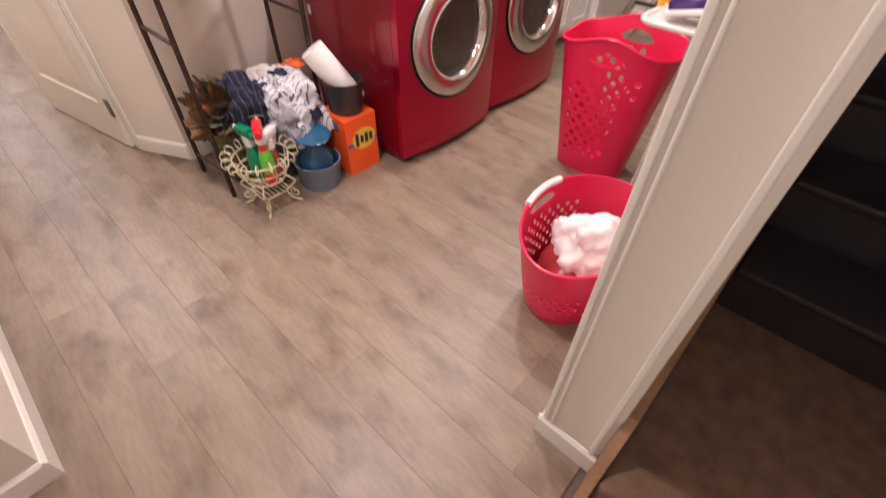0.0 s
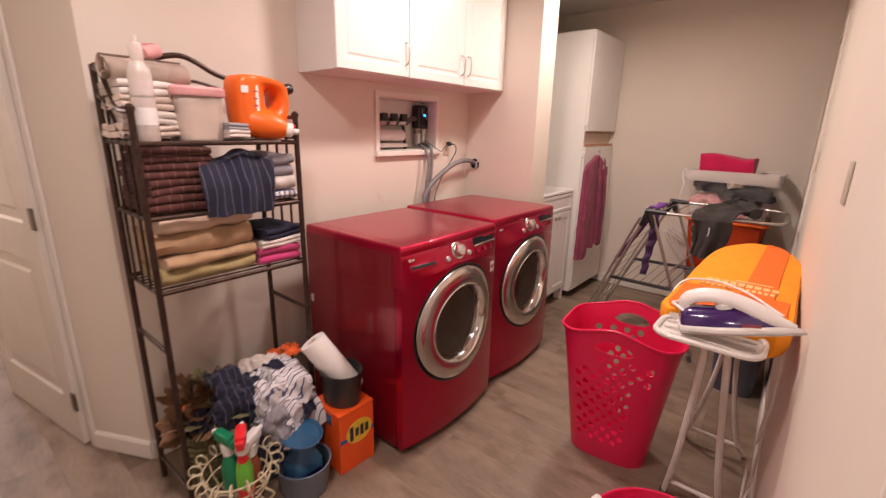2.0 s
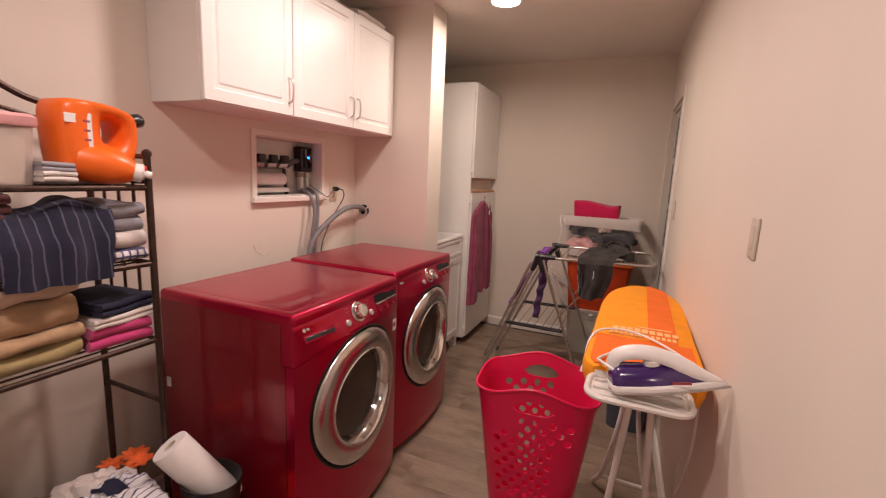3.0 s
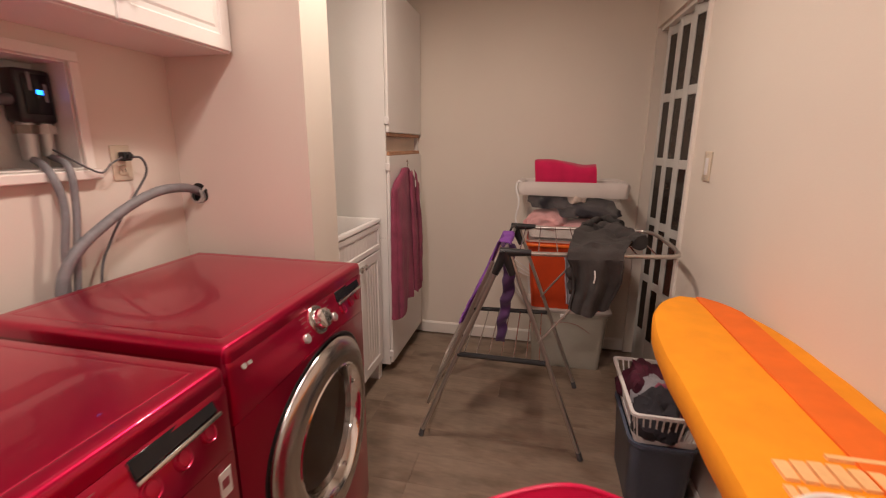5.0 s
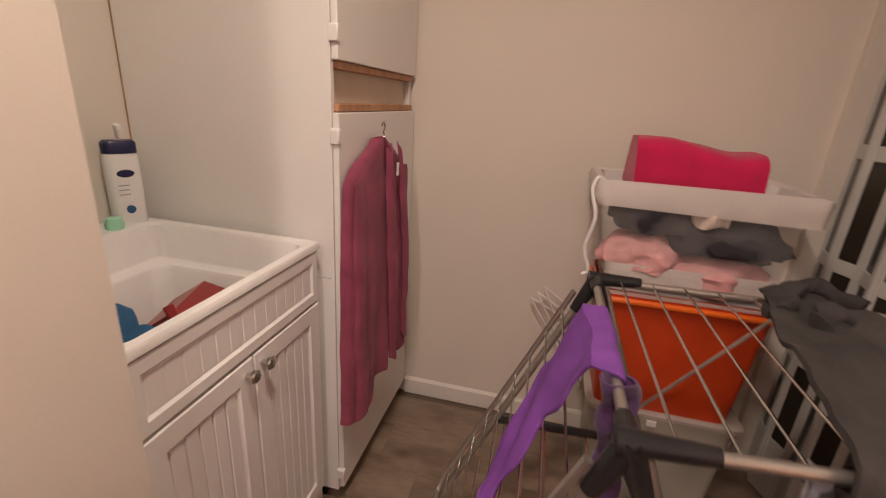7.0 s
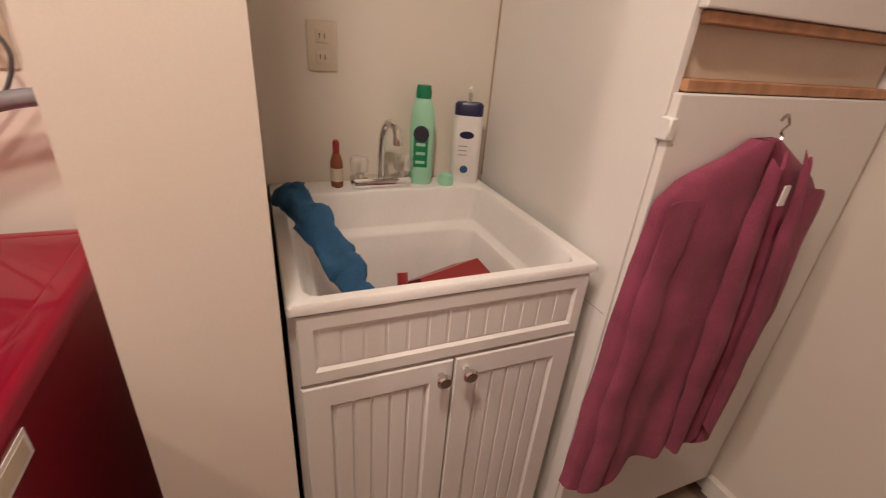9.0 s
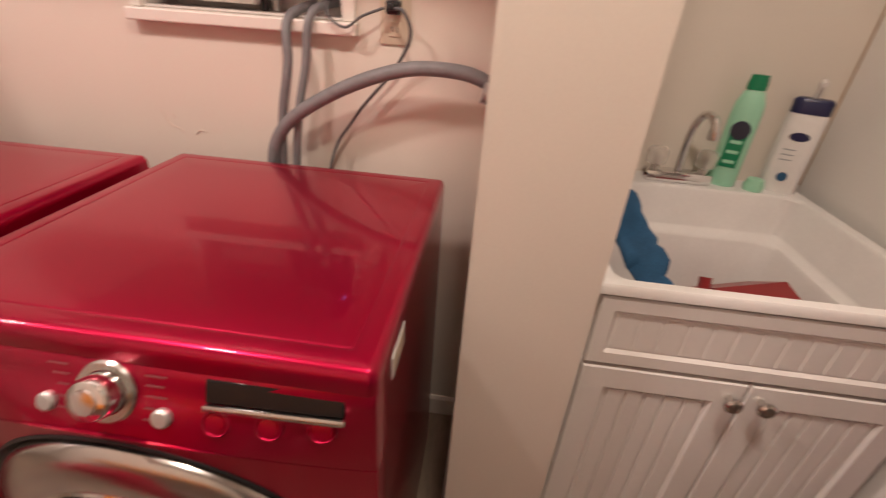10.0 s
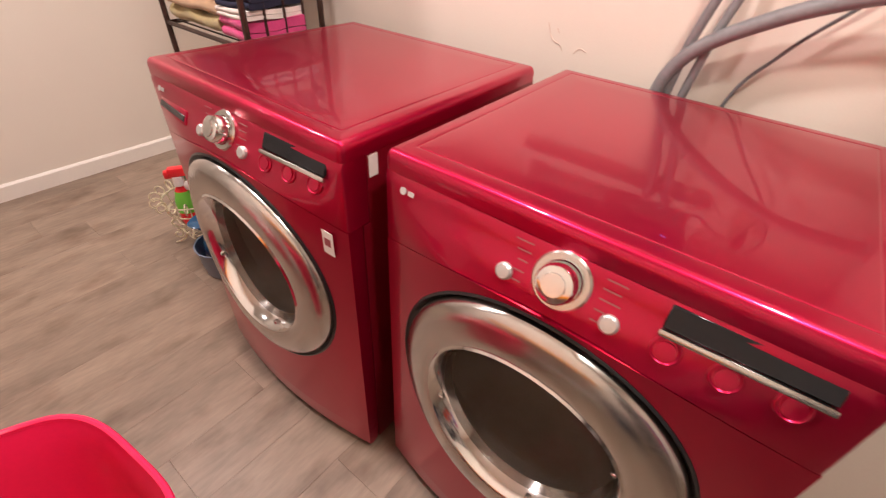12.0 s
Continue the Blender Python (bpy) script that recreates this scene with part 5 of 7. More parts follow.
def tall_hamper():
    h = thing("laundry_hamper", pose(1.510, 0.69, 0, 0, 0, 6), "tall empty pink-red perforated plastic laundry hamper", "laundry basket", "pink-red baskets")
    H = 0.615

    def S(u, v):
        a = 2 * math.pi * u
        x, y = sq(a, 0.33 + 0.155 * v, 0.235 + 0.145 * v)
        lift = 0.045 * max(0, math.cos(2 * (a - math.pi / 2))) ** 2 - 0.012 * max(0, math.cos(2 * a))
        return Vector((x * (1 + 0.03 * max(0, v - 0.93) / 0.07), y * (1 + 0.03 * max(0, v - 0.93) / 0.07), 0.006 + (H + lift * v ** 5) * v))
    nu, nv = 48, 20
    holes = set()
    for centre in (12, 36):
        for j in range(3, 15):
            for i in range(centre - 5, centre + 3):
                if (i + j) % 2 == 0:
                    holes.add((i, j))
        for j in (14, 15, 16):
            for i in range(centre - 2, centre + 5):
                if (i + j) % 2 == 0:
                    holes.add((i, j))
    for centre in (0, 24):
        for j in range(4, 13, 2):
            for i in (centre - 2, centre + 2):
                holes.add((i % nu, j))
    part("shell", perforated(S, nu, nv, holes, [(9, 15, 17, 19), (33, 39, 17, 19)], 0.003, 0.47), "pink", h)
    part("base", loft([[Vector((*sq(2 * math.pi * k / 48, 0.305, 0.23), z)) for k in range(48)] for z in (0.0, 0.008)]), "pink", h)
    part("rim", T([S(k / 96, 1.0) + Vector((0, 0, 0.0)) for k in range(96)], 0.0055, 8, True), "pink", h)


tall_hamper()


def low_basket():
    h = thing("laundry_basket", pose(1.885, -0.125, 0), "low round pink-red plastic laundry basket holding a white bag", "laundry basket", "pink-red baskets")

    def S(u, v):
        a = 2 * math.pi * u
        k = 1 + 0.33 * v ** 0.8
        lift = 0.035 * math.cos(a) ** 2
        return Vector((0.154 * k * math.cos(a), 0.222 * k * math.sin(a), 0.006 + (0.31 + lift * v) * v))
    nu, nv = 72, 14
    holes = {(i % nu, j) for c in (36, 0) for i in range(c - 9, c + 10) for j in range(3, 10) if (i + j) % 2 == 0}
    holes |= {(i % nu, j) for c in (54,) for i in range(c - 5, c + 8) for j in range(4, 8) if (i + j) % 2 == 0}
    part("shell", perforated(S, nu, nv, holes, [(32, 40, 11, 13), (68, 76, 11, 13)], 0.003, 0.42), "pink", h)
    part("base", loft([[Vector((0.152 * math.cos(2 * math.pi * k / 48), 0.220 * math.sin(2 * math.pi * k / 48), z)) for k in range(48)] for z in (0.0, 0.008)]), "pink", h)
    part("rim", T([S(k / 72, 1.0) for k in range(72)], 0.005, 8, True), "pink", h)
    for c in (0.5, 0.0):
        pts = [S((c + d) % 1.0, 0.995) + Vector((0, 0, 0.004)) for d in [x * 0.008 for x in range(-7, 8)]]
        part("grip", T(pts, 0.013, 8), "white", h, "white plastic grip")
    b = tagged(part("plastic_bag", rumple(heap(0.145, 0.13, 0.14, 3, 0.24, 5), 0.009, 0.05, 2), "paper", None), "crumpled white plastic bag lying in the basket", "bag")
    b.location = (1.915, -0.09, 0.12)
    c = tagged(part("clothes", heap(0.125, 0.175, 0.15, 8, 0.2), "dullred", None), "dark red clothes lying in the laundry basket", "clothes")
    c.location = (1.885, -0.125, 0.012)


low_basket()


# ---------------------------------------------------------------- ironing board
def board_outline(n=40):
    pts = []
    for k in range(n):
        t = k / (n - 1)
        y = 0.31 + 1.27 * t
        w = 0.175 if t < 0.62 else 0.175 * math.sqrt(max(0.0, 1 - ((t - 0.62) / 0.385) ** 2.3))
        if t < 0.05:
            w *= 0.8 + 0.2 * math.sin(t / 0.05 * math.pi / 2)
        pts.append((y, w))
    return pts


def ironing_board():
    b = thing("ironing_board", pose(1.885, 0, 0), "ironing board with yellow-orange cotton cover and white legs", "ironing board")
    def lean(y):
        return 0.012 * (y - 0.9)
    o = board_outline()
    Z = 0.885
    def ring(scale, z, extra=0.0):
        right = [Vector((w * scale + extra + lean(y), y, z)) for y, w in o]
        left = [Vector((-w * scale - extra + lean(y), y, z)) for y, w in o[::-1]]
        return right + left
    part("deck", loft([ring(0.97, Z - 0.03), ring(0.97, Z - 0.008)]), "whitemetal", b, smooth=False)
    cover = loft([ring(0.97, Z - 0.075), ring(1.0, Z - 0.05, 0.004), ring(1.0, Z - 0.012, 0.006), ring(0.985, Z, 0.002), ring(0.9, Z + 0.004)], cap0=False)
    part("cover", rumple(cover, 0.003, 0.12, 3), "yellowcloth", b, "yellow cotton cover with an orange band")
    def band(y0, y1, x0, x1, n=14):
        lf, rt = [], []
        for k in range(n + 1):
            y = y0 + (y1 - y0) * k / n
            w = float(np.interp(y, [p[0] for p in o], [p[1] for p in o])) * 0.9
            lf.append((max(-w, min(x0, w - 0.004)) + lean(y), y))
            rt.append((min(w, x1) + lean(y), y))
        pts = rt + lf[::-1]
        return loft([[Vector((x, y, z)) for x, y in pts] for z in (Z + 0.001, Z + 0.0095)])
    part("cover_band", band(0.621, 1.572, 0.02, 0.115, 24), "orangecloth", b, "orange printed band")
    part("cover_band", band(0.33, 0.62, -0.16, 0.16), "orangecloth", b, "orange printed band")
    rng = random.Random(2)
    for row, (y, h, n, x0) in enumerate(((0.655, 0.035, 13, -0.12), (0.705, 0.05, 9, -0.11), (0.77, 0.012, 1, -0.02))):
        for k in range(n):
            x = x0 + 0.235 * k / max(n, 2)
            part("print_bar", B(x, y, Z + 0.002, x + (0.235 / n - 0.006 if n > 1 else 0.12), y + h * rng.uniform(0.75, 1.0), Z + 0.0099), "paleprint", b, smooth=False)
    # legs
    for x in (-0.045, 0.045):
        s = 1 if x > 0 else -1
        part("leg", T(curve([(x * 0.6, 0.33, Z - 0.035), (x, 0.42, 0.55), (x * 1.6, 0.49, 0.22), (x + s * 0.055, 0.55, 0.012)], 6), 0.0115, 10), "whitemetal", b, "white enamelled tube leg")
        part("leg", T(curve([(x * 0.5, 1.02, Z - 0.035), (x * 0.7, 1.0, 0.45), (x + s * 0.04, 0.98, 0.12), (x + s * 0.085, 1.02, 0.012)], 6), 0.0105, 10), "whitemetal", b)
        part("leg_tip", T([(x + s * 0.055, 0.545, 0.0), (x + s * 0.055, 0.55, 0.03)], 0.016, 10), "rubber", b)
    part("foot_bar", T([(-0.09, 0.53, 0.09), (0.09, 0.53, 0.09)], 0.009, 8), "whitemetal", b)
    part("foot_bar", T([(-0.11, 0.985, 0.07), (0.11, 0.985, 0.07)], 0.009, 8), "whitemetal", b)
    part("spine", T([(0, 0.33, Z - 0.04), (0, 1.2, Z - 0.04)], 0.012, 8), "whitemetal", b)
    # iron rest
    r = part("iron_rest", T([Vector((p.x - 0.018, p.y + 0.245, Z - 0.028)) for p in loop_round(0.275, 0.17, 0.05, 0)], 0.009, 8, True), "whitemetal", b, "white metal iron rest")
    part("rest_plate", loft([loop_round(0.26, 0.155, 0.045, Z - 0.036, 6, -0.018, 0.245), loop_round(0.26, 0.155, 0.045, Z - 0.031, 6, -0.018, 0.245)]), "whitemetal", r)
    for k in range(3):
        part("rest_wire", T(curve([(-0.14, 0.18 + 0.05 * k, Z - 0.026), (-0.04, 0.18 + 0.052 * k, Z - 0.021), (0.10, 0.175 + 0.05 * k, Z - 0.026)], 6), 0.004, 6), "whitemetal", r)


ironing_board()


def iron():
    m = pose(1.785, 0.225, 0.870, 0, -13, -1)
    i = thing("steam_iron", m, "white and purple steam iron resting on the board", "iron")
    def hull(z, L, w, x0=0.0, n=18):
        out = []
        for k in range(n):
            t = k / (n - 1)
            out.append((x0 + L * t, w * (min(1, (t / 0.08) ** 0.5 if t < 0.08 else 1)) * (1 - max(0, (t - 0.30) / 0.70) ** 1.7)))
        return [Vector((x, y, z)) for x, y in out] + [Vector((x, -y, z)) for x, y in out[::-1]]
    part("soleplate", loft([hull(0, 0.305, 0.060), hull(0.006, 0.307, 0.062)]), "silver", i, "steel soleplate")
    part("skirt", loft([hull(0.0065, 0.302, 0.058), hull(0.015, 0.298, 0.058), hull(0.020, 0.285, 0.054)]), "white", i)
    part("housing", loft([hull(0.0205, 0.262, 0.051, 0.004), hull(0.040, 0.24, 0.047, 0.006), hull(0.058, 0.19, 0.033, 0.014), hull(0.066, 0.12, 0.016, 0.03)]), "purple", i, "glossy purple water tank")
    part("handle", T(curve([(0.030, 0, 0.018), (0.022, 0, 0.060), (0.034, 0, 0.088), (0.072, 0, 0.100), (0.125, 0, 0.096), (0.180, 0, 0.074), (0.235, 0, 0.040), (0.285, 0, 0.018)], 6), [0.013, 0.013, 0.0125] + [0.012] * 32 + [0.011, 0.010, 0.009, 0.008, 0.007, 0.006, 0.005, 0.004], 12, flat=1.9), "white", i, "white arched handle")
    part("grip", T(curve([(0.045, 0, 0.078), (0.075, 0, 0.087), (0.12, 0, 0.083)], 6), 0.0075, 10), "purple", i)
    part("steam_dial", lathe([(0.022, 0), (0.021, 0.012), (0.012, 0.015), (0, 0.015)], 20, Matrix.Translation((0.125, 0, 0.064))), "white", i, "white round steam dial")
    part("maker_mark", B(0.17, -0.049, 0.026, 0.215, -0.0475, 0.034), "greyink", i)
    return i


iron()
hose("iron_cord", [(1.80, 0.20, 0.93), (1.76, 0.25, 0.93), (1.75, 0.34, 0.905), (1.80, 0.42, 0.905), (1.90, 0.47, 0.905), (2.0, 0.42, 0.90), (2.045, 0.42, 0.85), (2.055, 0.46, 0.6), (2.04, 0.55, 0.38), (2.05, 0.62, 0.48), (2.055, 0.66, 0.33), (2.05, 0.55, 0.22), (2.04, 0.48, 0.16), (2.05, 0.56, 0.05), (2.04, 0.46, 0.02), (2.03, 0.52, 0.30)], 0.0045, "white", "white iron cord looped and hanging beside the wall", "cable")
hose("tie_cord", [(1.695, 0.52, 0.80), (1.70, 0.56, 0.87), (1.73, 0.62, 0.905), (1.82, 0.66, 0.908), (1.92, 0.60, 0.905), (2.03, 0.46, 0.895)], 0.0045, "white", "white cord lying across the ironing board", "cable")
tagged(part("cord_plug", T([(1.694, 0.51, 0.775), (1.695, 0.52, 0.80)], [0.012, 0.007], 10), "white", None), "white plug dangling from the board", "plug")


# ---------------------------------------------------------------- grey bin with a white basket
def grey_bin():
    g = thing("storage_bin", pose(1.885, 1.755, 0), "blue-grey plastic bin standing by the wall", "bin")
    part("bin_body", loft([loop_round(0.20, 0.34, 0.05, 0.0), loop_round(0.205, 0.345, 0.05, 0.006), loop_round(0.235, 0.39, 0.06, 0.29), loop_round(0.25, 0.405, 0.06, 0.30), loop_round(0.25, 0.405, 0.06, 0.315), loop_round(0.225, 0.38, 0.055, 0.315), loop_round(0.20, 0.34, 0.05, 0.02)]), "bluebin", g)
    b = thing("plastic_basket", pose(1.885, 1.755, 0.316), "white slotted plastic basket of clothes set on a bin", "basket")
    W0, D0, W1, D1, H = 0.215, 0.37, 0.262, 0.445, 0.14
    part("basket_base", loft([loop_round(W0, D0, 0.02, 0.0), loop_round(W0, D0, 0.02, 0.006)]), "white", b)
    part("rim", loft([loop_round(W1 - 0.012, D1 - 0.012, 0.02, H - 0.012), loop_round(W1 + 0.01, D1 + 0.01, 0.025, H - 0.012), loop_round(W1 + 0.012, D1 + 0.012, 0.025, H), loop_round(W1 - 0.014, D1 - 0.014, 0.02, H), loop_round(W1 - 0.012, D1 - 0.012, 0.02, H - 0.0119)], cap0=False, cap1=False), "white", b)
    part("lower_band", loft([loop_round(W0, D0, 0.02, 0.0), loop_round(W0 + 0.008, D0 + 0.012, 0.02, 0.03), loop_round(W0 + 0.003, D0 + 0.007, 0.02, 0.03), loop_round(W0 - 0.005, D0 - 0.005, 0.02, 0.0065)], cap0=False, cap1=False), "white", b)
    def wallp(side, t, z):
        k = z / H
        w, d = (W0 + (W1 - W0) * k) / 2 - 0.006, (D0 + (D1 - D0) * k) / 2 - 0.006
        return {0: (w, -d + 2 * d * t, z), 1: (-w, -d + 2 * d * t, z), 2: (-w + 2 * w * t, d, z), 3: (-w + 2 * w * t, -d, z)}[side]
    for side, n in ((0, 17), (1, 17), (2, 10), (3, 10)):
        for k in range(n + 1):
            t = 0.03 + 0.94 * k / n
            part("slat", T([wallp(side, t, 0.026), wallp(side, t, H - 0.006)], 0.0055, 4, flat=0.7), "white", b)
    for k, (x, y, mt, lb, s) in enumerate(((-0.03, 0.10, "plum", "dark plum shirt crumpled in the basket", 4), (0.03, -0.03, "maroon", "maroon shirt crumpled in the basket", 5), (-0.02, -0.11, "blackcloth", "black shirt crumpled in the basket", 6), (0.0, 0.03, "greycloth", "pale mauve shirt crumpled in the basket", 9))):
        c = tagged(part("clothes", heap(0.085, 0.10, 0.10 if k else 0.115, s, 0.4), mt, None), lb, "clothes", "clothes in the white basket")
        c.location = (1.885 + x, 1.755 + y, 0.324)


grey_bin()


# ---------------------------------------------------------------- stacked bins
def bin_box(name, z0, H, w0, w1, cx, material, label, lid=None):
    b = thing(name, pose(cx, 2.835, z0), label, "storage bin", "stacked bins")
    d0, d1 = 0.27, 0.30
    part("bin_body", loft([loop_round(w0, d0, 0.03, 0.0), loop_round(w1 - 0.02, d1 - 0.015, 0.035, H - 0.03), loop_round(w1, d1, 0.035, H - 0.028), loop_round(w1, d1, 0.035, H), loop_round(w1 - 0.025, d1 - 0.025, 0.03, H), loop_round(w0 - 0.01, d0 - 0.01, 0.03, 0.006)]), material, b)
    return b


b1 = bin_box("storage_bin", 0.0, 0.385, 0.42, 0.49, 1.60, "greybin", "clear grey plastic storage bin under an orange one")
part("lid", loft([loop_round(0.50, 0.305, 0.035, 0.372), loop_round(0.51, 0.31, 0.035, 0.376), loop_round(0.51, 0.31, 0.035, 0.388), loop_round(0.47, 0.28, 0.03, 0.392)]), "frost", b1, "pale plastic lid")
part("bin_tag", B(-0.05, -0.1565, 0.345, -0.02, -0.150, 0.365), "white", b1, "small white tag")
part("bin_print", T(curve([(-0.10, -0.146, 0.30), (-0.02, -0.1475, 0.31), (0.06, -0.147, 0.295), (0.13, -0.1445, 0.25)], 6), 0.0015, 6), "greyink", b1)
b2 = bin_box("storage_bin", 0.393, 0.43, 0.43, 0.53, 1.585, "orangebin", "orange plastic storage bin stacked on a clear one")
part("rim", T([Vector((p.x, p.y, p.z)) for p in loop_round(0.535, 0.305, 0.035, 0.40)], 0.010, 8, True), "orange", b2)
part("lid", loft([loop_round(0.54, 0.312, 0.035, 0.42), loop_round(0.545, 0.315, 0.035, 0.43)]), "frost", b2)
b3 = bin_box("storage_bin", 0.826, 0.335, 0.48, 0.60, 1.57, "clear", "clear plastic bin of clothes with a white liner")
part("liner", rumple(loft([loop_round(0.606, 0.309, 0.04, 0.265), loop_round(0.614, 0.315, 0.04, 0.28), loop_round(0.622, 0.322, 0.04, 0.30), loop_round(0.626, 0.326, 0.04, 0.32), loop_round(0.62, 0.32, 0.04, 0.345), loop_round(0.57, 0.275, 0.03, 0.338), loop_round(0.55, 0.26, 0.03, 0.28)], cap0=False, cap1=False), 0.014, 0.045, 3), "film", b3, "white plastic bag folded over the rim")
part("liner_base", rumple(loft([loop_round(0.465, 0.255, 0.03, 0.012), loop_round(0.50, 0.266, 0.03, 0.085)], cap1=False), 0.003, 0.06, 5), "whitecloth", b3)
for x, z, mt, lb, s, rr in ((-0.13, 0.05, "palepink", "pale pink clothes packed in the clear bin", 2, 0.12), (0.09, 0.0, "palepink", "pale pink clothes packed in the clear bin", 5, 0.14), (0.09, 0.12, "blackcloth", "dark clothes packed in the clear bin", 7, 0.17), (0.03, 0.215, "creamcloth", "cream clothes packed in the clear bin", 3, 0.06), (-0.12, 0.175, "blackcloth", "dark clothes packed in the clear bin", 9, 0.13)):
    c = tagged(part("clothes", heap(rr, 0.095, 0.085, s, 0.3), mt, None), lb, "clothes", "clothes in the clear bin")
    c.location = (1.57 + x, 2.79, 0.835 + z)
hose("bin_cord", [(1.275, 2.72, 1.165), (1.255, 2.71, 1.17), (1.245, 2.70, 1.13), (1.265, 2.69, 1.05), (1.25, 2.69, 0.95), (1.27, 2.69, 0.88), (1.255, 2.69, 0.86)], 0.006, "white", "white cord hanging from the clear bin", "cord")


def magenta_towel():
    loops = []
    for i in range(25):
        u = i / 24
        e = 0.5 - 0.17 * (abs(2 * u - 1) ** 6)
        top = 0.064 + 0.010 * (0.5 - u) + 0.004 * math.sin(u * 6)
        loops.append([Vector((-0.172 + 0.344 * u + 0.004 * math.sin(a * 2), 0.10 * math.copysign(abs(math.cos(a)) ** e, math.cos(a)), top + (top - 0.004) * math.copysign(abs(math.sin(a)) ** e, math.sin(a)))) for a in [2 * math.pi * (k + 0.5) / 40 for k in range(40)]])
    ob = tagged(part("towel", rumple(loft(loops), 0.006, 0.10, 6), "magenta", None), "magenta terry towel folded thick on the top bin", "towel")
    ob.matrix_basis = pose(1.525, 2.785, 1.142, 0, 0, -2) @ Matrix.Diagonal((1, 1, 1.16, 1))


magenta_towel()


# ---------------------------------------------------------------- drying rack
M["tubegrey"] = mat("grey_metal_tube", (0.50, 0.47, 0.44), 0.30, metal=0.85, vary=0.1)


def drying_rack():
    r = thing("drying_rack", pose(0, 0, 0), "folding metal drying rack with black joints, one wing up", "drying rack")
    J = [Vector((1.255, 1.82, 0.945)), Vector((1.262, 2.425, 0.945))]
    FL = [Vector((0.883, 1.842, 0.012)), Vector((0.854, 2.40, 0.012))]
    FR = [Vector((1.63, 1.833, 0.012)), Vector((1.645, 2.455, 0.012))]
    for j, a, b in zip(J, FL, FR):
        part("leg", T([j, a], 0.0105, 10), "tubegrey", r)
        part("leg", T([j + Vector((0.02, 0.012, 0)), b], 0.0095, 10), "tubegrey", r)
        for f in (a, b):
            part("leg_tip", T([f + (j - f).normalized() * 0.03, Vector((f.x, f.y, 0.003))], 0.0125, 10), "rubber", r)
        for end in (a, b):
            d = (end - j).normalized()
            part("joint", T([j - d * 0.01, j + d * 0.10], [0.022, 0.015], 10), "black", r, "black plastic joint")
        part("joint", T([j + Vector((-0.02, 0, 0.004)), j + Vector((0.11, 0.004, 0.006))], [0.02, 0.0135], 10), "black", r)
        s = 1 if j.y < 2 else -1
        part("joint", T([j, j + Vector((0, s * 0.06, 0))], [0.02, 0.014], 10), "black", r)
    part("ridge", T([J[0], J[1]], 0.010, 10), "tubegrey", r)
    # raised wing
    E = [Vector((1.90, 1.86, 0.955)), Vector((1.90, 2.43, 0.955))]
    w = part("wing", T([J[0]] + curve([E[0] - Vector((0.05, 0, 0)), E[0] + Vector((0.035, 0.035, 0)), E[0] + Vector((0.06, 0.16, 0)), E[1] + Vector((0.06, -0.16, 0)), E[1] + Vector((0.035, -0.035, 0)), E[1] - Vector((0.05, 0, 0))], 6) + [J[1]], 0.0095, 10), "tubegrey", r)
    for k in range(8):
        t = (k + 0.8) / 8.4
        part("wing_wire", T([J[0].lerp(E[0], t) + Vector((0, 0, 0.006)), J[1].lerp(E[1], t) + Vector((0, 0, 0.006))], 0.0028, 6), "satin", w)
    for n, e in enumerate(E):
        part("strut", T([e + Vector((-0.18, 0, -0.005)), J[n].lerp(FR[n], 0.42)], 0.005, 8), "tubegrey", r)
    # wing folded down along the legs
    off = Vector((-0.028, 0, 0.008))
    D = [j.lerp(f, 0.80) + off for j, f in zip(J, FL)]
    A = [j.lerp(f, 0.05) + off for j, f in zip(J, FL)]
    w = part("wing", T([A[0], D[0] + Vector((0, 0.0, 0)), D[0].lerp(D[1], 0.06) - Vector((0.015, 0, 0.04)), D[1].lerp(D[0], 0.06) - Vector((0.015, 0, 0.04)), D[1], A[1]], 0.008, 8), "tubegrey", r)
    for k in range(9):
        t = (k + 0.7) / 9.2
        part("wing_wire", T([A[0].lerp(D[0], t), A[1].lerp(D[1], t)], 0.0028, 6), "satin", w)
    # lower shelf
    bars = []
    for j, a, b in zip(J, FL, FR):
        p, q = j.lerp(a, 0.52), j.lerp(b, 0.52)
        bars.append((p, q))
        part("shelf_bar", T([p, q], 0.0125, 8), "black", r, "black plastic shelf bar")
    for k in range(7):
        t = (k + 0.5) / 7
        part("shelf_wire", T([bars[0][0].lerp(bars[0][1], t), bars[1][0].lerp(bars[1][1], t)], 0.003, 6), "satin", r)


drying_rack()


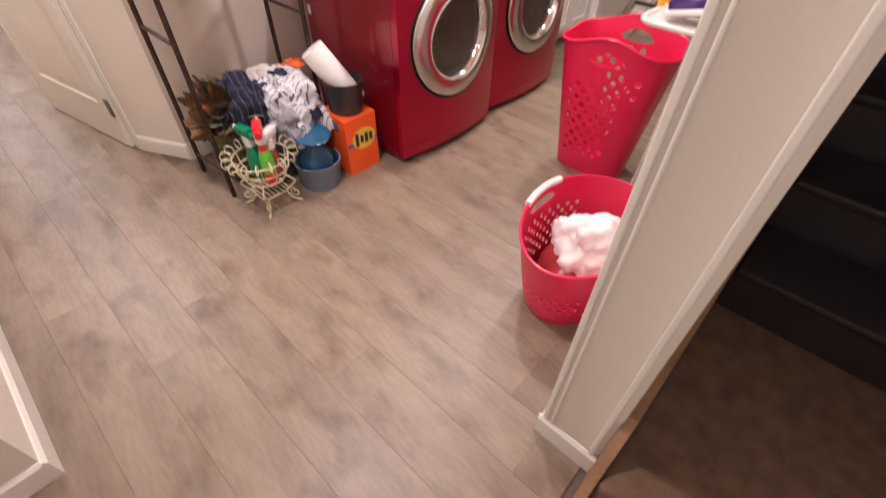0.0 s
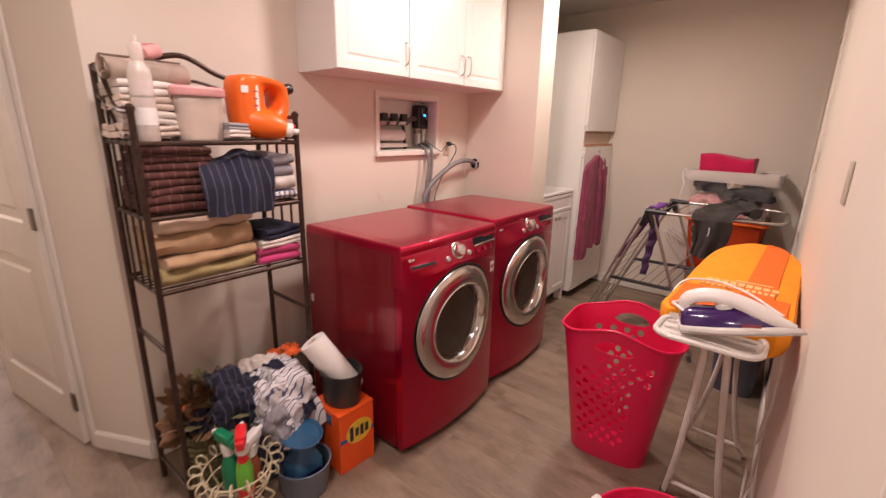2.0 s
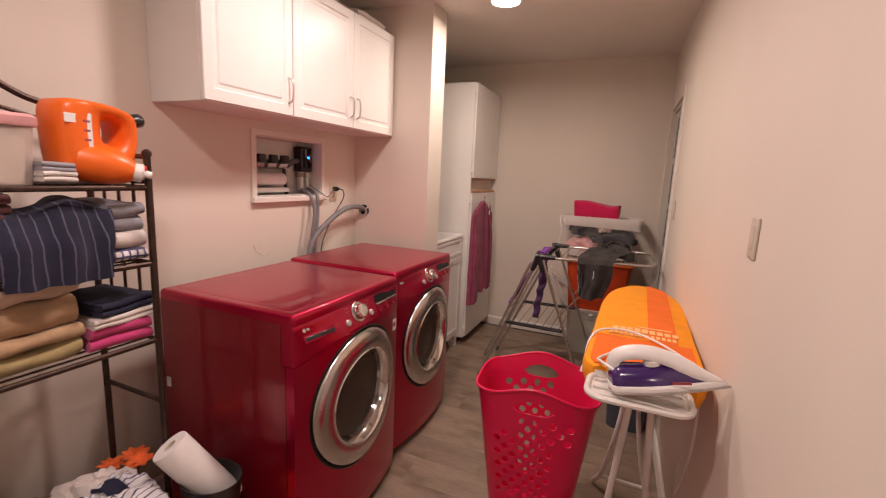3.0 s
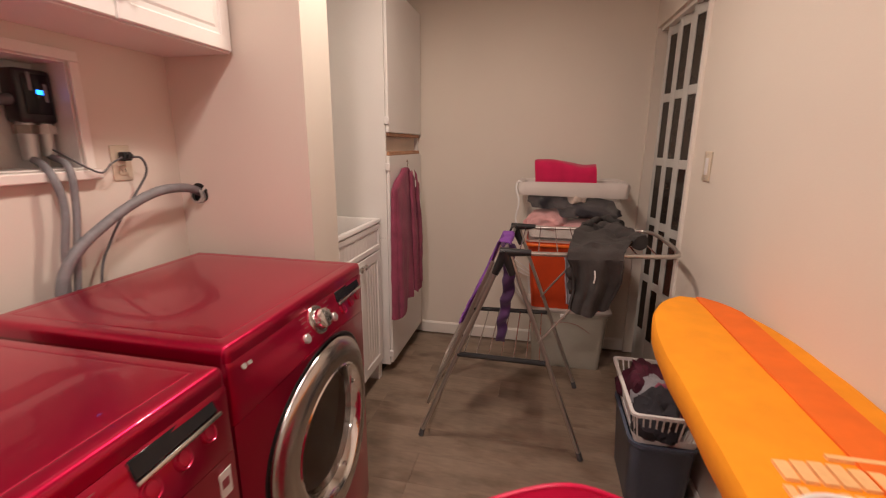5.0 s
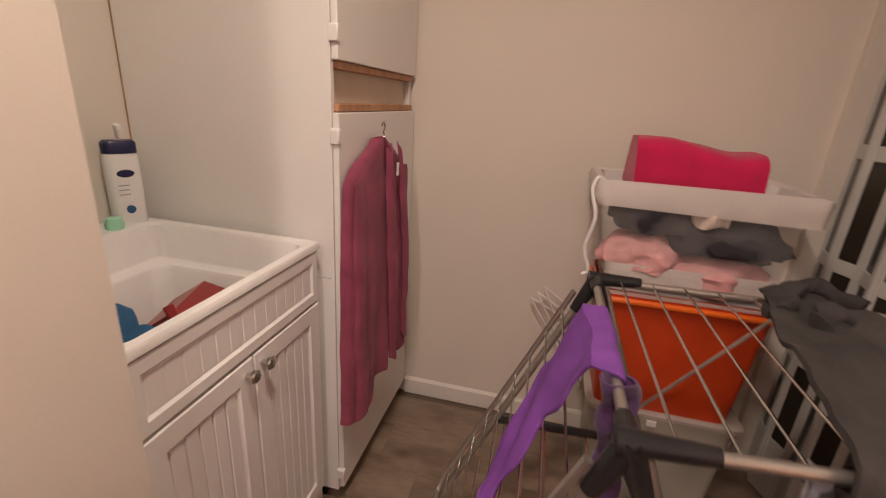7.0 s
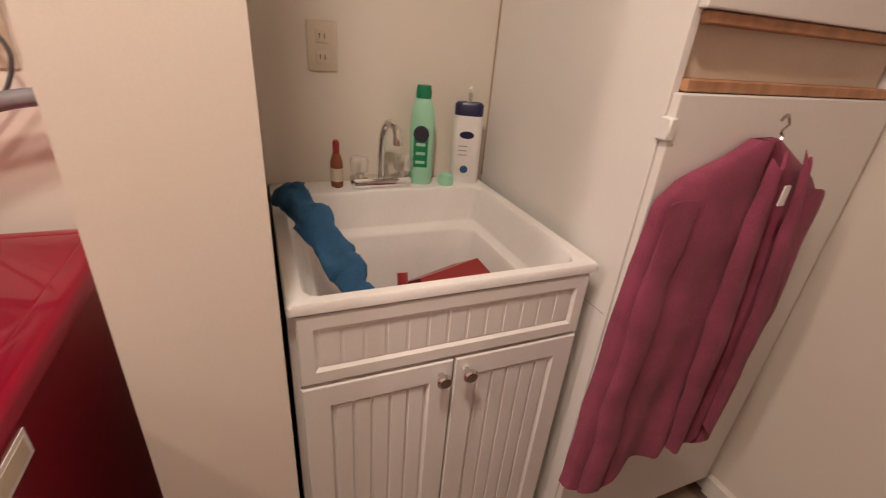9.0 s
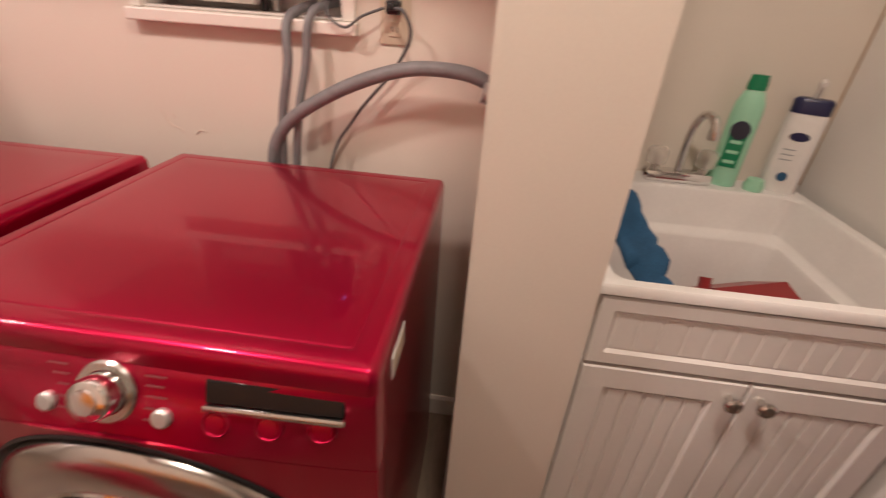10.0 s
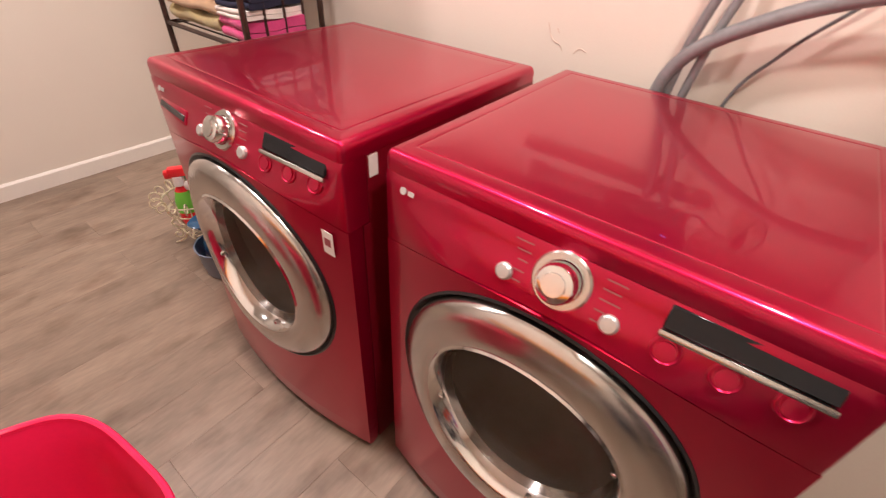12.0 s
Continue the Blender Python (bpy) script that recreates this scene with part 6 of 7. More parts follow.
def jacket():
    def xl(y):
        return float(np.interp(y, [1.80, 2.16, 2.40], [1.505, 1.56, 1.63]))

    def xr(y):
        return float(np.interp(y, [1.80, 1.95, 2.33, 2.42], [1.715, 1.775, 1.81, 1.79]))

    def fn(u, v):
        arc = v * 0.90
        fold = 0.5 + 0.5 * math.sin(u * 13 + v * 4)
        if arc < 0.56:
            y, z = 2.40 - arc, 0.974 + 0.016 * fold * (1 - 0.6 * v) + 0.012 * max(0, math.sin(arc * 22 + u * 3))
            hang = 0.0
        elif arc < 0.62:
            k = (arc - 0.56) / 0.06 * math.pi / 2
            y, z = 1.84 - 0.026 * math.sin(k), 0.950 + 0.026 * math.cos(k)
            hang = 0.0
        else:
            hang = arc - 0.62
            y, z = 1.806 + (0.026 * math.sin(u * 8.5 + 1.0) + 0.010 * math.sin(u * 21)) * min(1, hang * 7), 0.950 - hang * (0.80 + 0.05 * math.sin(u * 3.4 + 0.4))
        a, b = xl(y), xr(y)
        side = 0.014 * math.sin(hang * 16) + 0.20 * hang * (0.6 - u)
        return Vector((a + (b - a) * u + side * (1 if hang else 0), y, z))
    j = thing("jacket", pose(0, 0, 0), "charcoal fleece jacket hanging over the drying rack", "jacket")
    part("body", rumple(sheet(fn, 52, 70, 0.010), 0.007, 0.055, 3), "charcoal", j)

    def roll_of_cloth(pts, r0, r1, seed):
        c = curve(pts, 9)
        n = len(c)
        return rumple(tube(bmesh.new(), c, [r0 + (r1 - r0) * k / n + 0.006 * math.sin(k * 0.8 + seed) for k in range(n)], 18, flat=0.62), 0.011, 0.035, seed)
    part("sleeve", roll_of_cloth([(1.70, 2.20, 0.994), (1.76, 2.11, 0.994), (1.80, 2.03, 0.990), (1.81, 1.97, 0.982)], 0.042, 0.032, 5), "charcoal", j)
    part("sleeve", roll_of_cloth([(1.545, 1.86, 0.93), (1.54, 1.862, 0.86), (1.548, 1.865, 0.78)], 0.034, 0.028, 8), "charcoal", j)
    part("hood", roll_of_cloth([(1.61, 2.27, 0.988), (1.66, 2.36, 1.002), (1.72, 2.40, 1.01), (1.79, 2.33, 0.992)], 0.026, 0.034, 12), "charcoal", j, "hood bunched on the wires")
    part("collar", roll_of_cloth([(1.66, 2.22, 0.992), (1.72, 2.27, 1.004), (1.77, 2.20, 0.992)], 0.022, 0.026, 9), "charcoal", j)
    part("logo_tab", T(curve([(1.612, 1.775, 0.905), (1.615, 1.773, 0.88), (1.612, 1.774, 0.855)], 4), 0.0028, 6), "white", j, "small white tab")

    def shirt(u, v):
        return Vector((1.50 + 0.13 * u + 0.02 * v, 1.885 + 0.012 * math.sin(u * 14), 0.93 - 0.21 * v - 0.02 * math.sin(u * 5)))
    tagged(part("shirt", rumple(sheet(shirt, 24, 20, 0.005), 0.006, 0.07, 8), "greycloth", None), "pale grey shirt hanging under the jacket", "shirt")


jacket()


def purple_top():
    def fn(u, v):
        if v < 0.14:
            k = v / 0.14 * math.pi * 0.75
            x, z = 1.257 + 0.017 * math.cos(k), 0.945 + 0.017 * math.sin(k)
        else:
            k = (v - 0.14) / 0.86
            x, z = 1.232 - 0.165 * k, 0.955 - 0.385 * k
        yc = float(np.interp(v, [0, 0.5, 0.75, 1], [2.10, 2.125, 2.07, 1.99]))
        half = float(np.interp(v, [0, 0.15, 0.5, 1], [0.135, 0.13, 0.098, 0.075])) + 0.010 * math.sin(v * 21 + 2 * u)
        off = 0.010 + 0.006 * math.sin(u * 7 + v * 9)
        w = 0.0 if v < 0.14 else 1.0
        return Vector((x - off * w, yc + (u - 0.5) * 2 * half, z + off * 0.4 * w))
    t = thing("camisole", pose(0, 0, 0), "purple knit top hanging over the rack's folded wing", "top")
    part("body", rumple(sheet(fn, 22, 56, 0.004), 0.004, 0.05, 2), "purplecloth", t)
    part("hem", rumple(T([fn(k / 22, 0.995) for k in range(23)], 0.0045, 8), 0.004, 0.05, 2), "purplecloth", t, "stitched hem")
    part("side_seam", rumple(T([fn(0.01, 0.16 + 0.83 * k / 40) for k in range(41)], 0.0032, 8), 0.004, 0.05, 2), "purplecloth", t, "rolled side seam")

    def strip(u, v):
        a = 2 * math.pi * u
        r = 0.030 - 0.008 * v + 0.004 * math.sin(v * 30 + a)
        return Vector((1.258 + 0.012 * math.sin(v * 5) + r * math.cos(a), 1.955 + 0.5 * r * math.sin(a) + 0.006 * math.sin(v * 34 + a * 1.0), 0.956 - 0.47 * v))
    tagged(part("scarf", rumple(sheet(strip, 20, 60, 0.004), 0.006, 0.04, 9), "darkpurple", None), "dark purple scarf hanging twisted from the rack", "clothes")


purple_top()


def hanger(m, material, label, group=""):
    h = tagged(part("clothes_hanger", T(curve([(0, 0, 0.0), (0.20, 0, -0.11), (0.195, 0, -0.125), (0, 0, -0.125), (-0.195, 0, -0.125), (-0.20, 0, -0.11), (0, 0, 0.0), (0, 0, 0.03), (0.018, 0, 0.05), (0.0, 0, 0.075), (-0.02, 0, 0.06)], 5), 0.004, 6), material, None), label, "hanger", group)
    h.matrix_basis = m
    return h


for k in range(3):
    hanger(pose(1.335 + 0.015 * k, 3.005 - 0.017 * k, 0.50 + 0.02 * k, 0, 55 + 4 * k, 0), "white", "white plastic hanger wedged between the bins and wall", "white hangers")


# ---------------------------------------------------------------- cardigan on the tall cabinet
def cardigan():
    c = thing("cardigan", pose(0, 2.605, 0), "mauve-red knit cardigan on a hanger, hung on a cabinet", "cardigan")

    def half(z):
        return float(np.interp(z, [0.36, 0.7, 1.0, 1.13, 1.17, 1.21, 1.245], [0.255, 0.252, 0.245, 0.230, 0.185, 0.095, 0.030]))

    def fn(u, v):
        a = 2 * math.pi * u
        s = math.cos(a)
        zb = float(np.interp(s, [-1, -0.75, -0.5, -0.38, 0.1, 0.45, 0.6, 1], [0.37, 0.36, 0.39, 0.45, 0.43, 0.47, 0.50, 0.46]))
        z = 1.245 - (1.245 - zb) * v
        w = half(z)
        pleat = 0.012 * v * (1 - abs(math.sin(s * 5.2 + 0.4)) ** 0.7) + 0.006 * v * math.sin(s * 13 + v * 2)
        front = max(0.0, math.sin(a)) ** 0.5
        x = 0.572 + (0.030 + 0.022 * min(1, v * 2.2)) * front + pleat * front
        if s > 0.32:
            x += 0.014 * min(1, v * 3) * front
        if s > 0:
            w *= 1 - 0.30 * max(0.0, v - 0.25)
        opening = math.exp(-((s - 0.16 - 0.10 * v) / (0.06 + 0.05 * (1 - v))) ** 2) * front
        x -= (0.026 + 0.016 * min(1, v * 2.2)) * opening
        return Vector((x, w * s - 0.012 * v, z))
    part("body", rumple(sheet(fn, 110, 56, 0.003), 0.004, 0.09, 4), "maroon", c)
    for s, z1, out in ((-1, 0.37, 0.0), (1, 0.44, 0.012)):
        def slv(u, v, s=s, z1=z1, out=out):
            a = 2 * math.pi * u
            z = 1.13 - (1.13 - z1) * v
            y = s * ((0.190 + 0.018 * v if s < 0 else 0.185 - 0.045 * v) + 0.006 * math.sin(v * 4))
            return Vector((0.606 + out * v + 0.012 * v + 0.017 * math.sin(a) * min(1, 0.2 + v * 2), y + 0.037 * math.cos(a) * (1 - 0.1 * v) + 0.004 * math.sin(v * 18), z + 0.012 * math.sin(a)))
        part("sleeve", rumple(sheet(slv, 22, 40, 0.003), 0.005, 0.08, 5 + s), "maroon", c)

    for s, w0, drop in ((-1, 0.012, 0.74), (1, 0.070, 0.70)):
        def lapel(u, v, s=s, w0=w0, drop=drop):
            y = w0 + (0.030 if s < 0 else 0.020) * v + s * u * (0.030 + 0.045 * math.sin(min(1, v * 1.1) * 2.6))
            return Vector((0.622 + 0.026 * min(1, v * 2) + 0.012 * math.sin(u * 3.14) - 0.006 * u, y, 1.232 - 0.03 * u - drop * v - 0.02 * math.sin(u * 4)))
        part("lapel", rumple(sheet(lapel, 12, 40, 0.005), 0.004, 0.07, 7 + s), "maroon", c, "draped front edge")
    part("tag", B(0.640, 0.012, 1.130, 0.643, 0.028, 1.170), "white", c, "white cloth tag", smooth=False)
    hanger(pose(0.590, 2.628, 1.238, 0, 0, 90) @ Matrix.Scale(0.70, 4), "satin", "wire hanger hooked over the cabinet's slot edge")


cardigan()


# ---------------------------------------------------------------- clutter at the rack's foot
def detergent_box():
    b = thing("detergent_box", pose(0.62, -0.165, 0, 0, 0, -2), "orange cardboard detergent box standing on the floor", "box")
    part("carton", B(-0.095, -0.09, 0, 0.095, 0.09, 0.285, 0.003), "box", b, smooth=False)
    at = Matrix.Translation((0.0955, 0.01, 0.175)) @ FACE
    logo = part("logo_disc", lathe([(0.068, 0), (0.068, 0.0012), (0, 0.0012)], 32, at, sy=0.8), "yellowink", b, "yellow round mark with dark bars")
    for k, (a, h) in enumerate(((-0.050, 0.068), (-0.022, 0.040), (0.004, 0.052), (0.030, 0.042))):
        part("logo_bar", B(0.0970, 0.01 + a, 0.175 - h / 2, 0.0978, 0.01 + a + 0.018, 0.175 + h / 2, 0.0003, 1), "ink", logo, smooth=False)
    part("logo_stripe", B(0.0954, -0.088, 0.15, 0.0966, 0.088, 0.167), "blueink", b, smooth=False)
    part("flap_print", B(-0.08, -0.0915, 0.22, 0.04, -0.0902, 0.268), "bluepl", b, "blue printed strip", smooth=False)
    part("lid_flap", B(-0.096, -0.091, 0.2855, 0.097, 0.091, 0.289, 0.001, 1), "box", b, smooth=False)


detergent_box()


def tin_and_roll():
    t = thing("waste_tin", pose(0.612, -0.165, 0.2895), "dark oval metal tin standing on the box", "tin")
    part("tin_body", lathe([(0.0, 0.0), (0.085, 0.0), (0.09, 0.004), (0.102, 0.145), (0.105, 0.15), (0.101, 0.15), (0.088, 0.008), (0.0, 0.008)], 40, sx=1.0, sy=0.82), "tin", t)
    r = thing("paper_roll", pose(0.632, -0.150, 0.312, 0, 0, 0) @ Matrix.Rotation(radians(26), 4, "X") @ Matrix.Rotation(radians(-24), 4, "Y") @ pose(-0.01, 0.035, -0.005), "white paper towel roll leaning in a dark tin", "paper roll")
    part("paper", lathe([(0.021, 0.0), (0.056, 0.0), (0.0575, 0.004), (0.0575, 0.281), (0.056, 0.285), (0.021, 0.285), (0.021, 0.0)], 32), "paper", r)
    part("core", lathe([(0.0205, 0.002), (0.0205, 0.283), (0.019, 0.283), (0.019, 0.002), (0.0205, 0.002)], 24), "ivory", r, "brown cardboard core")


tin_and_roll()


def leaf_shape(L, W):
    bm = bmesh.new()
    n = 6
    mid = [bm.verts.new((L * k / n, 0, 0.10 * L * math.sin(math.pi * k / n))) for k in range(n + 1)]
    for s in (1, -1):
        side = [mid[0]] + [bm.verts.new((L * k / n, s * W * math.sin(math.pi * (k / n) ** 0.8) * (1 + 0.25 * (k % 2)), 0.10 * L * math.sin(math.pi * k / n) - 0.2 * W)) for k in range(1, n)] + [mid[n]]
        for k in range(n):
            vs = list(dict.fromkeys((mid[k], mid[k + 1], side[k + 1], side[k])))
            if len(vs) > 2:
                bm.faces.new(vs)
    return bm


def spray_of_leaves(parent, centre, radius, n, material, seed, size=0.06, name="leaf"):
    rng = random.Random(seed)
    bm0 = leaf_shape(size, size * 0.42)
    me = bpy.data.meshes.new(name)
    bm0.to_mesh(me)
    bm0.free()
    me.materials.append(M[material])
    for k in range(n):
        a, e = rng.uniform(0, 2 * math.pi), rng.uniform(0.0, 1.3)
        d = Vector((math.cos(a) * math.cos(e), math.sin(a) * math.cos(e), math.sin(e)))
        ob = new(name, me)
        ob.parent = parent
        s = rng.uniform(0.7, 1.3)
        ob.matrix_basis = Matrix.Translation(Vector(centre) + d * radius * rng.uniform(0.25, 0.9)) @ d.to_track_quat("X", "Z").to_matrix().to_4x4() @ Matrix.Rotation(rng.uniform(-1.4, 1.4), 4, "X") @ Matrix.Diagonal((s, s, s, 1))


def flower(parent, at, r, material, seed):
    rng = random.Random(seed)
    bm = bmesh.new()
    for ring, cnt in ((1.0, 9), (0.65, 7)):
        for k in range(cnt):
            a = 2 * math.pi * k / cnt + rng.uniform(-0.2, 0.2)
            p = leaf_shape(r * ring, r * 0.25)
            m = Matrix.Translation(at) @ Matrix.Rotation(a, 4, "Z") @ Matrix.Rotation(radians(-15 - 30 * (1 - ring)), 4, "Y")
            vs = [bm.verts.new(m @ v.co) for v in p.verts]
            p.verts.index_update()
            for f in p.faces:
                bm.faces.new([vs[v.index] for v in f.verts])
            p.free()
    return part("flower", bm, material, parent)


def flower_basket():
    b = thing("flower_basket", pose(0.30, -0.585, 0), "wicker basket of dried autumn flowers on the floor", "flower basket")
    part("wicker", lathe([(0, 0), (0.085, 0), (0.09, 0.006), (0.12, 0.25), (0.125, 0.26), (0.118, 0.26), (0.10, 0.12), (0, 0.10)], 28), "wicker", b)
    for k in range(7):
        z = 0.02 + 0.032 * k
        part("weave", T([(math.cos(2 * math.pi * i / 40) * (0.092 + 0.0046 * k + 0.003 * (i % 2)), math.sin(2 * math.pi * i / 40) * (0.092 + 0.0046 * k + 0.003 * (i % 2)), z) for i in range(40)], 0.005, 5, True), "wicker", b)
    spray_of_leaves(b, (0.01, 0, 0.27), 0.18, 120, "leaf", 3, 0.075)
    spray_of_leaves(b, (0.02, 0.02, 0.28), 0.17, 60, "wicker", 4, 0.07)
    for p, mt, r in (((0.13, 0.03, 0.385), "apricot", 0.055), ((0.02, -0.08, 0.37), "rust", 0.035), ((-0.03, 0.06, 0.40), "leaf", 0.05), ((0.07, -0.07, 0.34), "leaf", 0.04)):
        flower(b, p, r, mt, int(r * 1000))
    c = thing("flower_bunch", pose(0.26, -0.28, 0), "rust-orange artificial flowers behind the towels", "flowers")
    for k in range(9):
        a = k * 0.9
        part("stem", T([(0.03 * math.cos(a), 0.03 * math.sin(a), 0.0), (0.06 * math.cos(a), 0.10 * math.sin(a), 0.38 + 0.03 * math.sin(k))], 0.003, 5), "leaf", c)
        flower(c, (0.06 * math.cos(a), 0.10 * math.sin(a), 0.38 + 0.03 * math.sin(k)), 0.05, "rust", k)


flower_basket()


def towel_pile():
    c = thing("wire_crate", pose(0.40, -0.42, 0), "low dark crate under a heap of towels", "crate")
    part("crate_body", loft([loop_round(0.22, 0.26, 0.03, 0), loop_round(0.25, 0.29, 0.03, 0.26), loop_round(0.235, 0.275, 0.03, 0.26), loop_round(0.21, 0.25, 0.03, 0.01)]), "bluebin", c)
    for (x, y, z, rx, ry, rz, mt, s, lb) in ((0.37, -0.51, 0.17, 0.115, 0.13, 0.15, "navystripe", 3, "navy striped towel crumpled on the heap"), (0.45, -0.36, 0.16, 0.12, 0.13, 0.16, "whitestripe", 7, "white and navy striped towel crumpled on the heap"), (0.33, -0.36, 0.19, 0.10, 0.12, 0.12, "whitecloth", 11, "white towel crumpled on the heap"), (0.52, -0.42, 0.12, 0.085, 0.09, 0.12, "greycloth", 13, "grey towel crumpled on the heap")):
        ob = tagged(part("towel", rumple(heap(rx, ry, rz, s, 0.45, 5), 0.010, 0.04, s), mt, None), lb, "towel", "heap of towels")
        ob.location = (x, y, z + 0.07)

    def over(u, v):
        t = v
        return Vector((0.44 + 0.17 * t + 0.02 * math.sin(u * 8), -0.47 + 0.20 * u + 0.02 * t, 0.43 - 0.22 * t ** 1.8 + 0.018 * math.sin(u * 11 + t * 4)))
    tagged(part("towel", rumple(sheet(over, 26, 26, 0.012), 0.012, 0.06, 3), "whitestripe", None), "white and navy striped towel draped over the heap", "towel", "heap of towels")

    def band(u, v):
        return Vector((0.40 + 0.20 * v + 0.012 * math.sin(u * 6), -0.40 + 0.055 * u + 0.06 * v, 0.474 - 0.19 * v ** 1.7 + 0.012 * math.sin(v * 9)))
    tagged(part("towel", rumple(sheet(band, 8, 26, 0.012), 0.006, 0.06, 6), "navycloth", None), "dark navy cloth band lying over the heap", "towel", "heap of towels")


towel_pile()


def spray_head(parent, z, mat_head, mat_trigger, m):
    bm = bmesh.new()
    box(bm, -0.022, -0.014, z + 0.02, 0.045, 0.014, z + 0.05, 0.008, 2, m)
    box(bm, -0.035, -0.011, z + 0.015, 0.0, 0.011, z + 0.042, 0.008, 2, m)
    h = part("spray_head", bm, mat_head, parent)
    part("nozzle", T([m @ Vector((0.045, 0, z + 0.037)), m @ Vector((0.06, 0, z + 0.037))], 0.009, 10), "white", h)
    part("trigger", T([m @ Vector(p) for p in curve([(0.028, 0, z + 0.022), (0.034, 0, z - 0.005), (0.022, 0, z - 0.03)], 5)], 0.005, 8), mat_trigger, h)
    part("collar", lathe([(0.016, z - 0.012), (0.017, z + 0.02), (0, z + 0.02)], 16, m), "white", parent)


def planter():
    p = thing("wire_planter", pose(0.615, -0.635, 0), "cream wire plant stand with scrolled rim", "plant stand")
    R, Z = 0.115, 0.245
    for r, z in ((R, Z), (R * 0.93, Z - 0.05), (R * 0.72, Z - 0.10)):
        part("hoop", T([(r * math.cos(2 * math.pi * k / 36), r * math.sin(2 * math.pi * k / 36), z) for k in range(36)], 0.0035, 6, True), "cream", p)
    for k in range(12):
        a = 2 * math.pi * k / 12
        c, s = math.cos(a), math.sin(a)
        part("rib", T([(R * c, R * s, Z), (R * 0.93 * c, R * 0.93 * s, Z - 0.05), (R * 0.72 * c, R * 0.72 * s, Z - 0.10), (0.03 * c, 0.03 * s, Z - 0.115)], 0.0028, 6), "cream", p)
    for k in range(16):
        a = 2 * math.pi * (k + 0.5) / 16
        c, s = math.cos(a), math.sin(a)
        pts = []
        for i in range(14):
            b = 2 * math.pi * i / 12 - 1.2
            rr = 0.026 * (1 - i / 34)
            o, h = R + 0.018 + rr * math.cos(b), Z + 0.012 + rr * math.sin(b)
            pts.append((o * c, o * s, h))
        part("scroll", T(pts, 0.003, 6), "cream", p)
    for k in range(4):
        a = radians(-40 + 90 * k)
        c, s = math.cos(a), math.sin(a)
        prof = [(q.x, q.y) for q in curve([(0.08, Z - 0.10, 0), (0.115, Z - 0.13, 0), (0.10, 0.09, 0), (0.07, 0.06, 0), (0.09, 0.02, 0), (0.128, 0.004, 0)], 6)]
        part("leg", T([(r * c, r * s, z) for r, z in prof], 0.0045, 8), "cream", p)
        sp = [(0.128 - 0.022 + 0.024 * (1 - i / 22) * math.cos(1.57 + i * 0.5) , 0.05 + 0.024 * (1 - i / 22) * math.sin(1.57 + i * 0.5)) for i in range(15)]
        part("scroll", T([(r * c, r * s, z) for r, z in sp], 0.003, 6), "cream", p)
    part("shelf_frame", T([Vector((q.x, q.y, 0.075)) for q in loop_round(0.13, 0.13, 0.02, 0)], 0.0035, 6, True), "cream", p)
    for k in range(6):
        y = -0.05 + 0.02 * k
        part("shelf_wire", T([(-0.064, y, 0.075), (0.064, y, 0.075)], 0.0025, 6), "cream", p)
    # spray bottles standing in it
    for (x, y, rot, body, head, trig, h, lb) in ((0.03, 0.01, 150, "redpl", "redpl", "redpl", 0.20, "red trigger spray bottle with a green label"), (-0.045, -0.005, 190, "greenpl", "greenpl", "white", 0.165, "dark green trigger spray bottle"), (-0.01, 0.055, 120, "amber", "white", "white", 0.14, "amber cleaner bottle with a white trigger")):
        b = thing("spray_bottle", pose(0.615 + x, -0.635 + y, Z - 0.112, 0, 0, rot), lb, "bottle", "cleaners in the plant stand")
        part("bottle_body", lathe([(0, 0), (0.038, 0), (0.040, 0.006), (0.040, h * 0.55), (0.026, h * 0.8), (0.014, h * 0.92), (0.014, h)], 20, sy=0.72), body, b)
        if body == "redpl":
            part("label_wrap", lathe([(0.0406, h * 0.28), (0.0406, h * 0.55), (0.0275, h * 0.78)], 20, sy=0.72), "lime", b, "green printed label")
        spray_head(b, h, head, trig, Matrix.Translation((0, 0, h)) @ Matrix.Scale(1.3, 4) @ Matrix.Translation((0, 0, -h)))


planter()


def blue_tub():
    t = thing("plastic_tub", pose(0.645, -0.39, 0), "pale blue plastic tub of bottles on the floor", "tub")
    part("tub_body", lathe([(0, 0), (0.085, 0), (0.09, 0.006), (0.105, 0.13), (0.109, 0.135), (0.103, 0.135), (0.085, 0.012), (0, 0.012)], 32), "tubblue", t)
    b = thing("detergent_bottle", pose(0.640, -0.39, 0.013), "translucent blue jug standing in a tub", "jug")
    part("bottle_body", loft([loop_round(0.12, 0.12, 0.03, 0), loop_round(0.13, 0.13, 0.03, 0.01), loop_round(0.125, 0.125, 0.03, 0.13), loop_round(0.06, 0.06, 0.02, 0.19), loop_round(0.05, 0.05, 0.02, 0.20)]), "bluepl", b)
    part("label_wrap", B(0.0655, -0.045, 0.03, 0.0665, 0.045, 0.10), "navy", b, "dark label with pale marks")
    for k in range(4):
        part("label_bar", B(0.0666, -0.035 + 0.018 * k, 0.05, 0.0672, -0.024 + 0.018 * k, 0.075), "ivory", b, smooth=False)
    part("cap", lathe([(0.028, 0.198), (0.028, 0.225), (0, 0.226)], 20), "navy", b)
    d = tagged(part("dish", lathe([(0, 0), (0.09, 0.004), (0.105, 0.02), (0.102, 0.022), (0.085, 0.008), (0, 0.005)], 32, Matrix.Rotation(radians(6), 4, "X"), sy=0.75), "bluepl", None), "blue plastic dish lying on the tub", "dish")
    d.location = (0.640, -0.39, 0.242)


blue_tub()


